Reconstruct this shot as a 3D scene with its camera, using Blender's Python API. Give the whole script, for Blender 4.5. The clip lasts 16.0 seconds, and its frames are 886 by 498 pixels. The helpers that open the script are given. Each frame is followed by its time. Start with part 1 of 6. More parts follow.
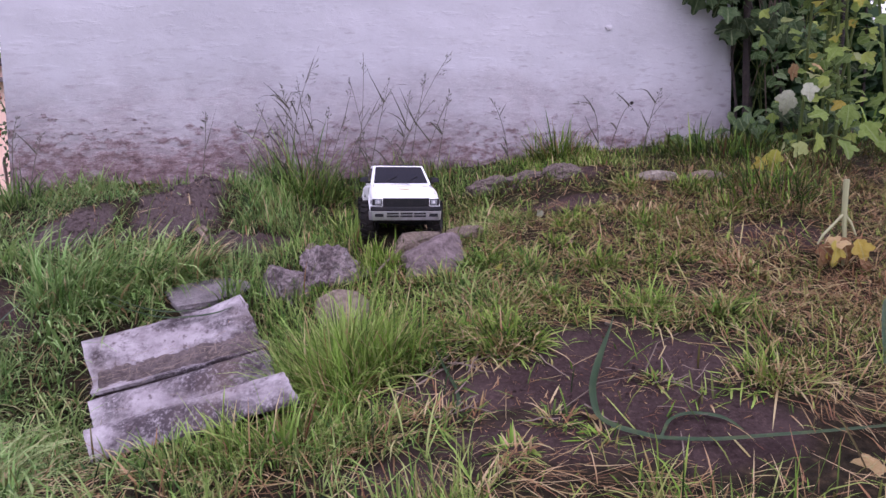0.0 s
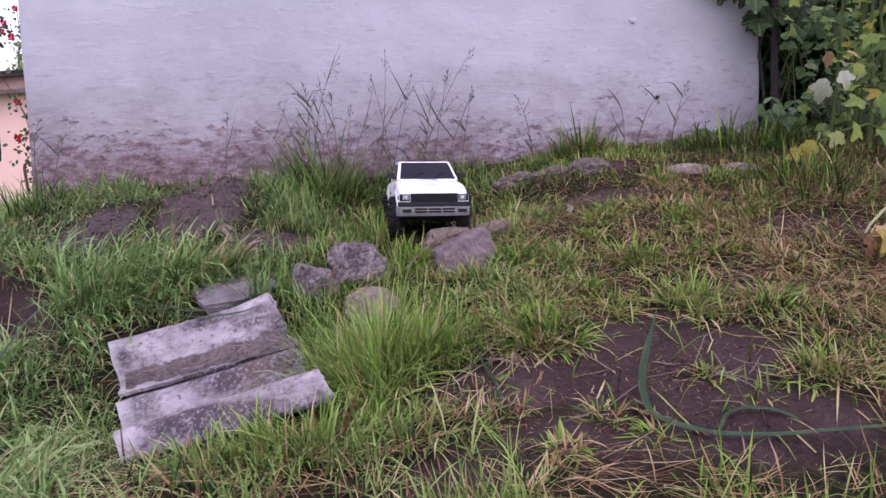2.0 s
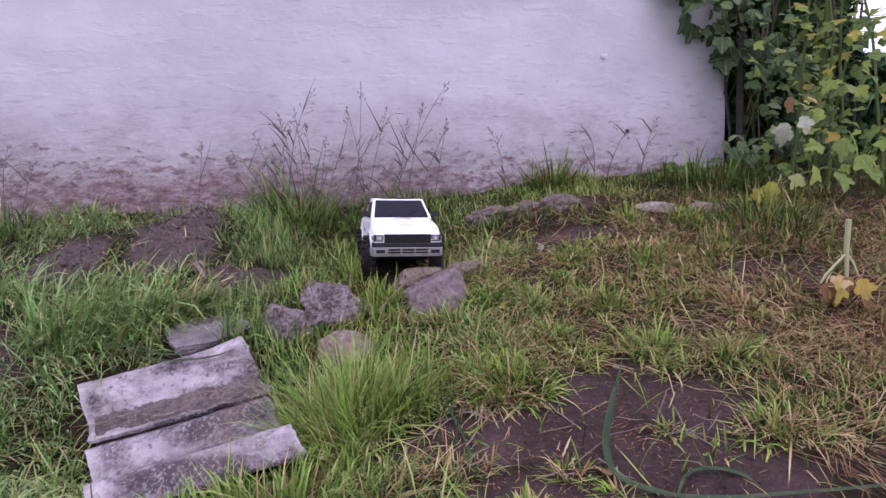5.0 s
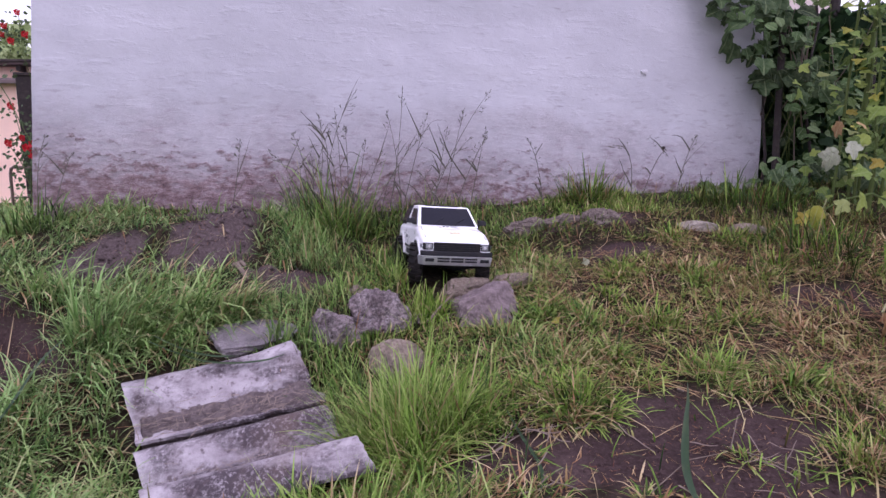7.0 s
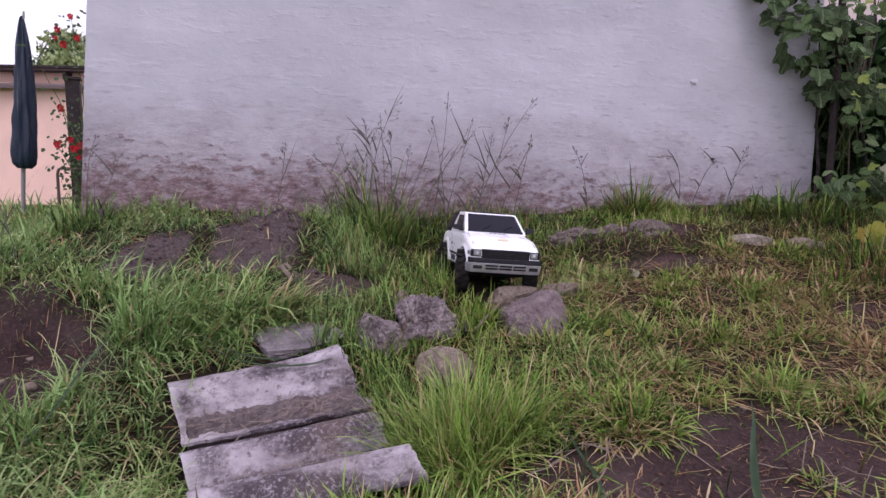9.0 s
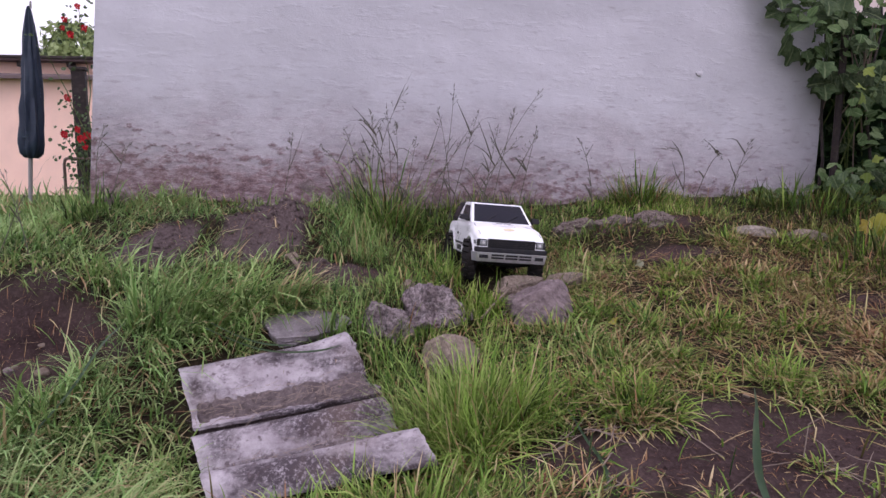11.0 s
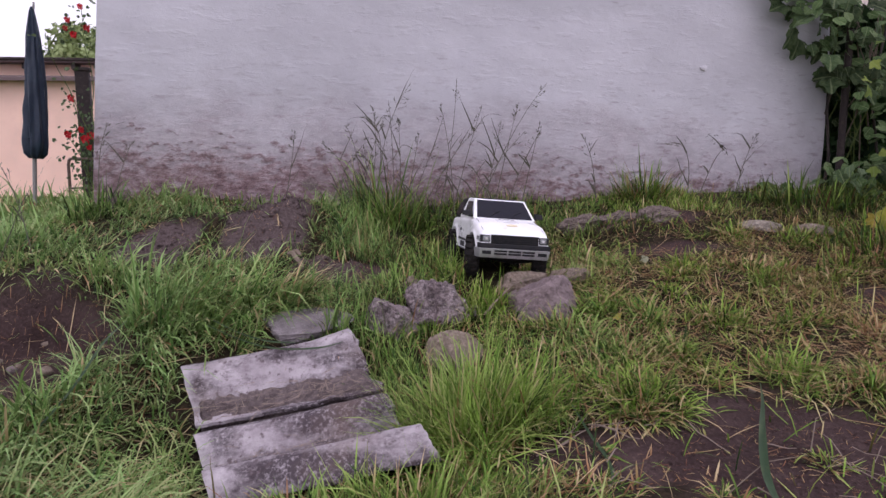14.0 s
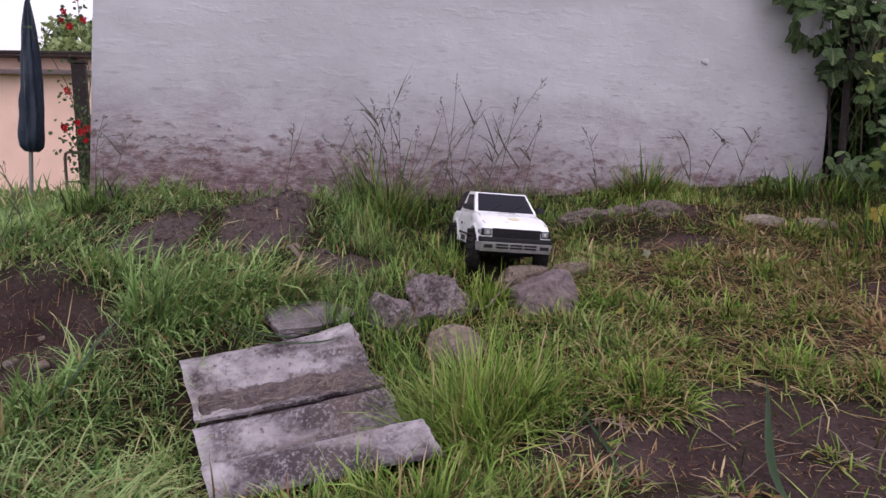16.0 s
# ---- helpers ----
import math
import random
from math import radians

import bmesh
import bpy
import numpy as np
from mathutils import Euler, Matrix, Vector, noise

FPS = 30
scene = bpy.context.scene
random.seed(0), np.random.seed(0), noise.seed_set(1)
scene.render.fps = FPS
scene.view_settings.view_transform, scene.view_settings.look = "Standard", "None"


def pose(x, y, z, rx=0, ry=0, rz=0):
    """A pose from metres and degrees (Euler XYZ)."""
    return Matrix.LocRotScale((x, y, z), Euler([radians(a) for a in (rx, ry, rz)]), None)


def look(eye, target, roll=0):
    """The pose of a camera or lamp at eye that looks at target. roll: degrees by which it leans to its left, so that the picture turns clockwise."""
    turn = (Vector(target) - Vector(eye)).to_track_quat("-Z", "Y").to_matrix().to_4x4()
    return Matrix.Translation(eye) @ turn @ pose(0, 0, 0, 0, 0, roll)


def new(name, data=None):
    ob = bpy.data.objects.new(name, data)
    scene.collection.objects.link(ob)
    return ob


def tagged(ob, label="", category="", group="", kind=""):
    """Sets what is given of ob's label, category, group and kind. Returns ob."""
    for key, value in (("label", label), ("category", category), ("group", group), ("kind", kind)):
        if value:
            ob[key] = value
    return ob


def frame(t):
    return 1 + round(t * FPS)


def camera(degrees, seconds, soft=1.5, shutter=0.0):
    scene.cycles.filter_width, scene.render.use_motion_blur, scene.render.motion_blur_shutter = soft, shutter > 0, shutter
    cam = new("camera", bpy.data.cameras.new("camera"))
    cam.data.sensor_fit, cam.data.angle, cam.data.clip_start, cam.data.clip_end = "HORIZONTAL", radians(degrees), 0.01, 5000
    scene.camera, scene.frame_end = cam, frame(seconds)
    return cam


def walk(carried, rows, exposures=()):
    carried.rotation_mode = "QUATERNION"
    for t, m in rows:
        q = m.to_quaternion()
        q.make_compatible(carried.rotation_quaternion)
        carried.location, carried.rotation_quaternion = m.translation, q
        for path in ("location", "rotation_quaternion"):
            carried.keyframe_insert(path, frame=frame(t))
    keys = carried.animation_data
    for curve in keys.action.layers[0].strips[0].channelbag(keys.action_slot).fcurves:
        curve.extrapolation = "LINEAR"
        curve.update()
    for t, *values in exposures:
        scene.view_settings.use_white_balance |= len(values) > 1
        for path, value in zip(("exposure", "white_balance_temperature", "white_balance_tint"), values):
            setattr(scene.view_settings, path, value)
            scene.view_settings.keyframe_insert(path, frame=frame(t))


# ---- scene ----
cam = camera(68.0, 16.0)
PATH = [
    (0, (0.073, -0.099, 0.575), (0.094, 1.872, 0.234), -3.6),
    (0.5, (0.092, -0.11, 0.576), (0.112, 1.861, 0.24), -4.2),
    (1, (0.069, -0.09, 0.568), (0.073, 1.882, 0.23), -4.1),
    (1.5, (0.052, -0.079, 0.55), (0.053, 1.897, 0.237), -6.3),
    (2, (0.029, -0.062, 0.547), (0.013, 1.912, 0.226), -4.5),
    (2.5, (0.029, -0.05, 0.557), (0.009, 1.927, 0.259), -3.7),
    (3, (0.029, -0.055, 0.562), (0.018, 1.923, 0.266), -4.3),
    (3.5, (0.032, -0.06, 0.574), (0.031, 1.918, 0.277), -3.8),
    (4, (0.042, -0.074, 0.594), (0.067, 1.902, 0.285), -3.5),
    (6.3, (-0.02, -0.073, 0.669), (0.083, 1.9, 0.36), -2.8),
    (6.5, (-0.054, -0.05, 0.66), (0.043, 1.926, 0.364), -2.2),
    (7, (-0.097, -0.036, 0.643), (-0.017, 1.942, 0.356), -0.8),
    (7.5, (-0.129, -0.009, 0.638), (-0.093, 1.977, 0.406), -1.4),
    (8, (-0.15, 0.009, 0.632), (-0.17, 1.994, 0.395), -0.8),
    (8.5, (-0.147, -0.006, 0.63), (-0.143, 1.977, 0.371), 0.1),
    (9, (-0.145, -0.006, 0.627), (-0.15, 1.978, 0.375), 0.2),
    (9.5, (-0.14, -0.023, 0.635), (-0.122, 1.962, 0.391), 1.1),
    (10, (-0.154, -0.03, 0.63), (-0.156, 1.952, 0.363), 1.1),
    (10.2, (-0.16, -0.025, 0.622), (-0.156, 1.958, 0.361), 0.6),
    (12.3, (-0.146, -0.021, 0.621), (-0.171, 1.956, 0.318), 0.6),
    (12.5, (-0.149, -0.02, 0.618), (-0.16, 1.958, 0.323), 0.3),
    (13, (-0.149, -0.022, 0.614), (-0.186, 1.959, 0.344), -0.8),
    (13.5, (-0.145, -0.017, 0.613), (-0.197, 1.963, 0.336), -0.0),
    (14, (-0.15, -0.016, 0.613), (-0.177, 1.965, 0.336), 0.0),
    (14.5, (-0.156, -0.014, 0.614), (-0.203, 1.966, 0.331), 0.3),
    (15, (-0.152, -0.027, 0.612), (-0.139, 1.949, 0.3), -0.6),
    (15.5, (-0.157, -0.019, 0.611), (-0.205, 1.958, 0.312), 0.0),
    (16, (-0.158, -0.002, 0.607), (-0.178, 1.976, 0.316), 0.1),
]
walk(cam, [(t, look(eye, target, roll)) for t, eye, target, roll in PATH],
     [(0, 0.29, 5700, 37), (6.4, 0.30, 5680, 37), (7.6, 0.14, 5660, 35), (9, 0.07, 5920, 32), (13, 0.01, 5980, 29), (16, -0.08, 6130, 26)])


# ---------------------------------------------------------------- world and light
world = bpy.data.worlds.new("overcast_sky")
scene.world = world
world.use_nodes = True
_nt = world.node_tree
_nt.nodes.clear()
_sky = _nt.nodes.new("ShaderNodeTexSky")
_sky.sky_type = "NISHITA"
_sky.sun_disc = False
_sky.sun_elevation, _sky.sun_rotation = radians(62), radians(160)
_sky.air_density, _sky.dust_density, _sky.ozone_density = 1.0, 8.0, 1.0
_hsv = _nt.nodes.new("ShaderNodeHueSaturation")
_hsv.inputs["Saturation"].default_value = 0.2
_veil = _nt.nodes.new("ShaderNodeMix")  # an even veil of cloud over the sky
_veil.data_type = "RGBA"
_veil.inputs[0].default_value, _veil.inputs[7].default_value = 0.75, (9.15, 9.0, 9.15, 1)
_bg = _nt.nodes.new("ShaderNodeBackground")
_bg.inputs["Strength"].default_value = 0.15
_out = _nt.nodes.new("ShaderNodeOutputWorld")
_nt.links.new(_sky.outputs[0], _hsv.inputs["Color"])
_nt.links.new(_hsv.outputs[0], _veil.inputs[6])
_nt.links.new(_veil.outputs[2], _bg.inputs[0])
_nt.links.new(_bg.outputs[0], _out.inputs[0])
sun_data = bpy.data.lights.new("sun", "SUN")
sun_data.energy, sun_data.angle, sun_data.color = 0.5, radians(30), (1.0, 0.97, 0.93)
sun = new("sun", sun_data)
sun.matrix_world = look((1.1, -1.6, 6), (0, 1.5, 0))

# ---------------------------------------------------------------- materials
def mat(name, base, rough=0.8, metal=0.0, spec=0.3):
    m = bpy.data.materials.new(name)
    m.use_nodes = True
    b = m.node_tree.nodes["Principled BSDF"]
    b.inputs["Base Color"].default_value = (*base, 1)
    b.inputs["Roughness"].default_value = rough
    b.inputs["Metallic"].default_value = metal
    b.inputs["Specular IOR Level"].default_value = spec
    return m


def nodes_of(m):
    nt = m.node_tree
    return nt, nt.nodes["Principled BSDF"]


def add(nt, kind, **values):
    n = nt.nodes.new("ShaderNode" + kind)
    for k, v in values.items():
        n.inputs[k.replace("_", " ")].default_value = v
    return n


def ramp(nt, fac, stops):
    r = nt.nodes.new("ShaderNodeValToRGB")
    e = r.color_ramp.elements
    while len(e) < len(stops):
        e.new(0.5)
    for el, (p, c) in zip(e, stops):
        el.position, el.color = p, (*c, 1)
    nt.links.new(fac, r.inputs[0])
    return r.outputs[0]


def noisy(nt, scale, detail=6.0, rough=0.55, stretch=None, kind="Object"):
    tc = nt.nodes.new("ShaderNodeTexCoord")
    src = tc.outputs[kind]
    if stretch:
        mp = nt.nodes.new("ShaderNodeMapping")
        mp.inputs["Scale"].default_value = stretch
        nt.links.new(src, mp.inputs[0])
        src = mp.outputs[0]
    n = add(nt, "TexNoise", Scale=scale, Detail=detail, Roughness=rough)
    nt.links.new(src, n.inputs["Vector"])
    return n.outputs["Fac"]


def mix(nt, fac, a, b, mode="MIX"):
    n = nt.nodes.new("ShaderNodeMix")
    n.data_type, n.blend_type = "RGBA", mode
    for sock, v in ((n.inputs[0], fac), (n.inputs[6], a), (n.inputs[7], b)):
        if isinstance(v, (int, float)):
            sock.default_value = v
        elif isinstance(v, tuple):
            sock.default_value = (*v, 1)
        else:
            nt.links.new(v, sock)
    return n.outputs[2]


def bump(nt, b, height, strength=0.4, dist=0.01, below=None):
    n = nt.nodes.new("ShaderNodeBump")
    n.inputs["Strength"].default_value, n.inputs["Distance"].default_value = strength, dist
    nt.links.new(height, n.inputs["Height"])
    if below is not None:
        nt.links.new(below, n.inputs["Normal"])
    nt.links.new(n.outputs[0], b.inputs["Normal"])
    return n.outputs[0]


def attribute(nt, name):
    a = nt.nodes.new("ShaderNodeAttribute")
    a.attribute_name = name
    return a

# ---------------------------------------------------------------- helpers for meshes
def part(name, bm, material, parent=None, label=""):
    me = bpy.data.meshes.new(name)
    bm.to_mesh(me)
    bm.free()
    me.materials.append(material)
    ob = new(name, me)
    ob.parent = parent
    if label:
        tagged(ob, label)
    return ob


def smooth(ob, angle=40):
    me = ob.data
    me.polygons.foreach_set("use_smooth", [True] * len(me.polygons))
    me.set_sharp_from_angle(angle=radians(angle))
    return ob


def box_bm(bm, x0, y0, z0, x1, y1, z1, bevel=0.0):
    v = bmesh.ops.create_cube(bm, size=1.0)["verts"]
    bmesh.ops.scale(bm, vec=(x1 - x0, y1 - y0, z1 - z0), verts=v)
    bmesh.ops.translate(bm, vec=((x0 + x1) / 2, (y0 + y1) / 2, (z0 + z1) / 2), verts=v)
    if bevel:
        es = list({e for a in v for e in a.link_edges})
        bmesh.ops.bevel(bm, geom=es, offset=bevel, segments=2, affect="EDGES", profile=0.6)
    return bm


def box(x0, y0, z0, x1, y1, z1, bevel=0.0):
    return box_bm(bmesh.new(), x0, y0, z0, x1, y1, z1, bevel)


def tube_bm(bm, pts, radii, seg=6):
    """A tapered round bar along points, closed at both ends."""
    rings = []
    pts = [Vector(p) for p in pts]
    for i, p in enumerate(pts):
        d = (pts[min(i + 1, len(pts) - 1)] - pts[max(i - 1, 0)]).normalized()
        a = d.orthogonal().normalized()
        if i and abs(a.dot(prev)) > 0.1:
            a = (prev - d * prev.dot(d)).normalized()
        prev = a
        c = d.cross(a)
        r = radii[i] if isinstance(radii, (list, tuple)) else radii
        rings.append([bm.verts.new(p + r * (math.cos(k * math.tau / seg) * a + math.sin(k * math.tau / seg) * c)) for k in range(seg)])
    for r0, r1 in zip(rings, rings[1:]):
        for k in range(seg):
            bm.faces.new((r0[k], r0[(k + 1) % seg], r1[(k + 1) % seg], r1[k]))
    bm.faces.new(rings[0][::-1])
    bm.faces.new(rings[-1])
    return bm


def thing(name, label, category, group="", at=None):
    ob = new(name)
    ob.empty_display_size = 0.05
    if at is not None:
        ob.matrix_world = at
    return tagged(ob, label, category, group)

# ---------------------------------------------------------------- the lie of the land
def bell(x, y, cx, cy, rx, ry, turn=0.0):
    c, s = math.cos(radians(turn)), math.sin(radians(turn))
    u, v = (x - cx) * c + (y - cy) * s, -(x - cx) * s + (y - cy) * c
    return np.exp(-((u / rx) ** 2 + (v / ry) ** 2))


def step(v, a, b):
    t = np.clip((v - a) / (b - a), 0, 1)
    return t * t * (3 - 2 * t)


def wave_noise(x, y, k, seed):
    """A cheap smooth unevenness from a few crossing waves."""
    rng = np.random.default_rng(seed)
    out = 0 * x
    for _ in range(9):
        a, f, p = rng.uniform(0, math.tau), k * rng.uniform(0.6, 1.7), rng.uniform(0, math.tau)
        out = out + np.sin((x * math.cos(a) + y * math.sin(a)) * f + p)
    return out / 5.0


def ground_z(x, y):
    x, y = np.asarray(x, float), np.asarray(y, float)
    z = np.interp(y, (-6, 0.3, 0.9, 1.3, 1.65, 2.05, 2.5, 3.2, 5.0, 8.0, 14.0), (-0.15, 0.02, 0.13, 0.215, 0.315, 0.405, 0.48, 0.44, 0.27, 0.1, 0.05))
    z = z - 0.05 * step(-x, 0.9, 2.6) * step(y, 1.2, 2.4) - 0.055 * step(-x, 1.05, 1.6) * step(y, 1.7, 2.3) * (1 - step(y, 3.6, 5.4))
    z = z - 0.15 * step(-x, 0.88, 1.03) * step(y, 1.0, 1.25) * (1 - step(y, 1.52, 1.64)) * (1 - step(-x, 2.2, 2.8))
    z = z + 0.06 * bell(x, y, -1.2, 2.15, 0.5, 0.22) + 0.05 * bell(x, y, -0.58, 2.0, 0.13, 0.09) + 0.035 * bell(x, y, -0.86, 1.92, 0.14, 0.08) + 0.02 * bell(x, y, -0.75, 1.95, 0.35, 0.12) + 0.035 * bell(x, y, 0.45, 2.07, 0.3, 0.08, 8)
    z = z - 0.105 * bell(x, y, -0.02, 2.0, 0.35, 0.28) - 0.13 * bell(x, y, -0.50, 1.12, 0.36, 0.25)
    z = z + 0.04 * bell(x, y, -0.66, 1.93, 0.13, 0.09) + 0.03 * bell(x, y, -0.95, 1.80, 0.12, 0.08) + 0.02 * bell(x, y, -0.48, 1.70, 0.10, 0.05)
    z = z + 0.024 * bell(x, y, -0.03, 1.64, 0.14, 0.06)
    near = bell(x, y, 0, 1.4, 3.0, 3.0)
    z = z + bare(x, y) * step(-x, 0.2, 0.5) * (0.016 * wave_noise(x, y, 26, 3) + 0.013 * wave_noise(x, y, 70, 4) + 0.006 * wave_noise(x, y, 150, 14))
    z = z + near * (0.012 * wave_noise(x, y, 9, 1) + 0.005 * wave_noise(x, y, 27, 2))
    return z


def bare(x, y):
    """How bare of grass the soil is, 0 to 1."""
    e = 0.22 * wave_noise(x, y, 18, 5) + 0.15 * wave_noise(x, y, 45, 6)
    b = np.maximum.reduce([
        1.45 * bell(x, y, 0.37, 0.985, 0.215, 0.155, 4), 1.3 * bell(x, y, 0.40, 0.85, 0.25, 0.10, -6), 1.5 * bell(x, y, -0.45, 1.66, 0.14, 0.10), 1.7 * bell(x, y, -0.70, 1.91, 0.125, 0.15),
        1.7 * bell(x, y, -0.94, 1.77, 0.125, 0.11), 1.45 * bell(x, y, 0.12, 0.965, 0.19, 0.075, 4), 1.5 * bell(x, y, -1.18, 1.42, 0.32, 0.22), 1.05 * bell(x, y, 0.5, 1.85, 0.20, 0.06), 0.9 * bell(x, y, -0.75, 2.14, 0.3, 0.05, 10),
        0.8 * bell(x, y, 0.92, 1.5, 0.16, 0.12), 1.0 * bell(x, y, 0.20, 0.83, 0.26, 0.08), 0.85 * bell(x, y, 0.05, 0.76, 0.2, 0.06), 1.2 * bell(x, y, 0.45, 2.06, 0.26, 0.05), 0.5 * bell(x, y, 0.55, 1.35, 0.3, 0.1), 0.5 * bell(x, y, 0.62, 1.62, 0.22, 0.08), 0.5 * bell(x, y, 0.2, 1.72, 0.12, 0.08)])
    b = b * (1 - 0.95 * bell(x, y, -0.85, 1.80, 0.03, 0.14, -12))
    return np.clip((b + e * np.minimum(1, 2 * b) - 0.35) / 0.35, 0, 1)


def gz(x, y):
    return float(ground_z(x, y))


def axis_lines(fine0, fine1, stepsize, far):
    mid = list(np.arange(fine0, fine1 + 1e-6, stepsize))
    out, d = [], stepsize
    v = fine1
    while v < far:
        d *= 1.25
        v += d
        out.append(v)
    low, d, v = [], stepsize, fine0
    while v > -far:
        d *= 1.25
        v -= d
        low.append(v)
    return np.array(low[::-1] + mid + out)


def grid_mesh(name, xs, ys, material):
    X, Y = np.meshgrid(xs, ys)
    Z = ground_z(X, Y)
    me = bpy.data.meshes.new(name)
    nx, ny = len(xs), len(ys)
    co = np.stack([X, Y, Z], -1).reshape(-1, 3)
    i = (np.arange(ny - 1)[:, None] * nx + np.arange(nx - 1)).ravel()
    faces = np.stack([i, i + 1, i + nx + 1, i + nx], -1)
    fill_mesh(me, co, faces)
    at = me.attributes.new("bare", "FLOAT", "POINT")
    at.data.foreach_set("value", bare(X, Y).ravel().astype(np.float32))
    dug = me.attributes.new("dug", "FLOAT", "POINT")
    dug.data.foreach_set("value", (step(Y, 1.55, 1.75) * step(-X, 0.3, 0.5)).ravel().astype(np.float32))
    turf = me.attributes.new("turf", "FLOAT", "POINT")
    turf.data.foreach_set("value", (1 - step(X, -2.2, -1.5) * (1 - step(X, 1.4, 2.0)) * step(Y, 0.1, 0.7)).ravel().astype(np.float32))
    me.materials.append(material)
    me.polygons.foreach_set("use_smooth", [True] * len(me.polygons))
    return new(name, me)


def fill_mesh(me, co, faces):
    n, k = len(faces), faces.shape[1]
    me.vertices.add(len(co))
    me.vertices.foreach_set("co", np.ascontiguousarray(co, np.float32).ravel())
    me.loops.add(n * k)
    me.loops.foreach_set("vertex_index", np.ascontiguousarray(faces, np.int32).ravel())
    me.polygons.add(n)
    me.polygons.foreach_set("loop_start", np.arange(0, n * k, k, dtype=np.int32))
    me.update(calc_edges=True)
    me.validate()


def soil_material():
    m = mat("soil_and_thatch", (0.06, 0.045, 0.04), 0.95, spec=0.15)
    nt, b = nodes_of(m)
    fine, coarse = noisy(nt, 140, 8, 0.7), noisy(nt, 9, 5)
    earth = ramp(nt, fine, ((0.25, (0.012, 0.007, 0.007)), (0.55, (0.060, 0.036, 0.035)), (0.8, (0.18, 0.122, 0.112))))
    thatch = ramp(nt, noisy(nt, 60, 6), ((0.3, (0.010, 0.008, 0.005)), (0.58, (0.036, 0.026, 0.015)), (0.85, (0.13, 0.085, 0.045))))
    earth = mix(nt, 0.35, earth, ramp(nt, coarse, ((0.35, (0.029, 0.018, 0.017)), (0.7, (0.14, 0.097, 0.09)))))
    sward = ramp(nt, noisy(nt, 30, 8, 0.7), ((0.3, (0.030, 0.042, 0.014)), (0.5, (0.060, 0.098, 0.026)), (0.68, (0.11, 0.15, 0.045)), (0.85, (0.19, 0.17, 0.08))))
    sward = mix(nt, ramp(nt, noisy(nt, 1.6, 6), ((0.42, (0, 0, 0)), (0.62, (0.7, 0.7, 0.7)))), sward, ramp(nt, noisy(nt, 24, 6), ((0.3, (0.05, 0.05, 0.02)), (0.7, (0.15, 0.13, 0.055)))))
    thatch = mix(nt, attribute(nt, "turf").outputs["Fac"], thatch, sward)
    dusty = ramp(nt, fine, ((0.25, (0.045, 0.033, 0.033)), (0.55, (0.115, 0.086, 0.084)), (0.8, (0.24, 0.19, 0.18))))
    earth = mix(nt, attribute(nt, "dug").outputs["Fac"], earth, dusty)
    nt.links.new(mix(nt, attribute(nt, "bare").outputs["Fac"], thatch, earth), b.inputs["Base Color"])
    n1 = bump(nt, b, noisy(nt, 38, 9, 0.7), 1.0, 0.016)
    bump(nt, b, fine, 0.5, 0.004, n1)
    return m


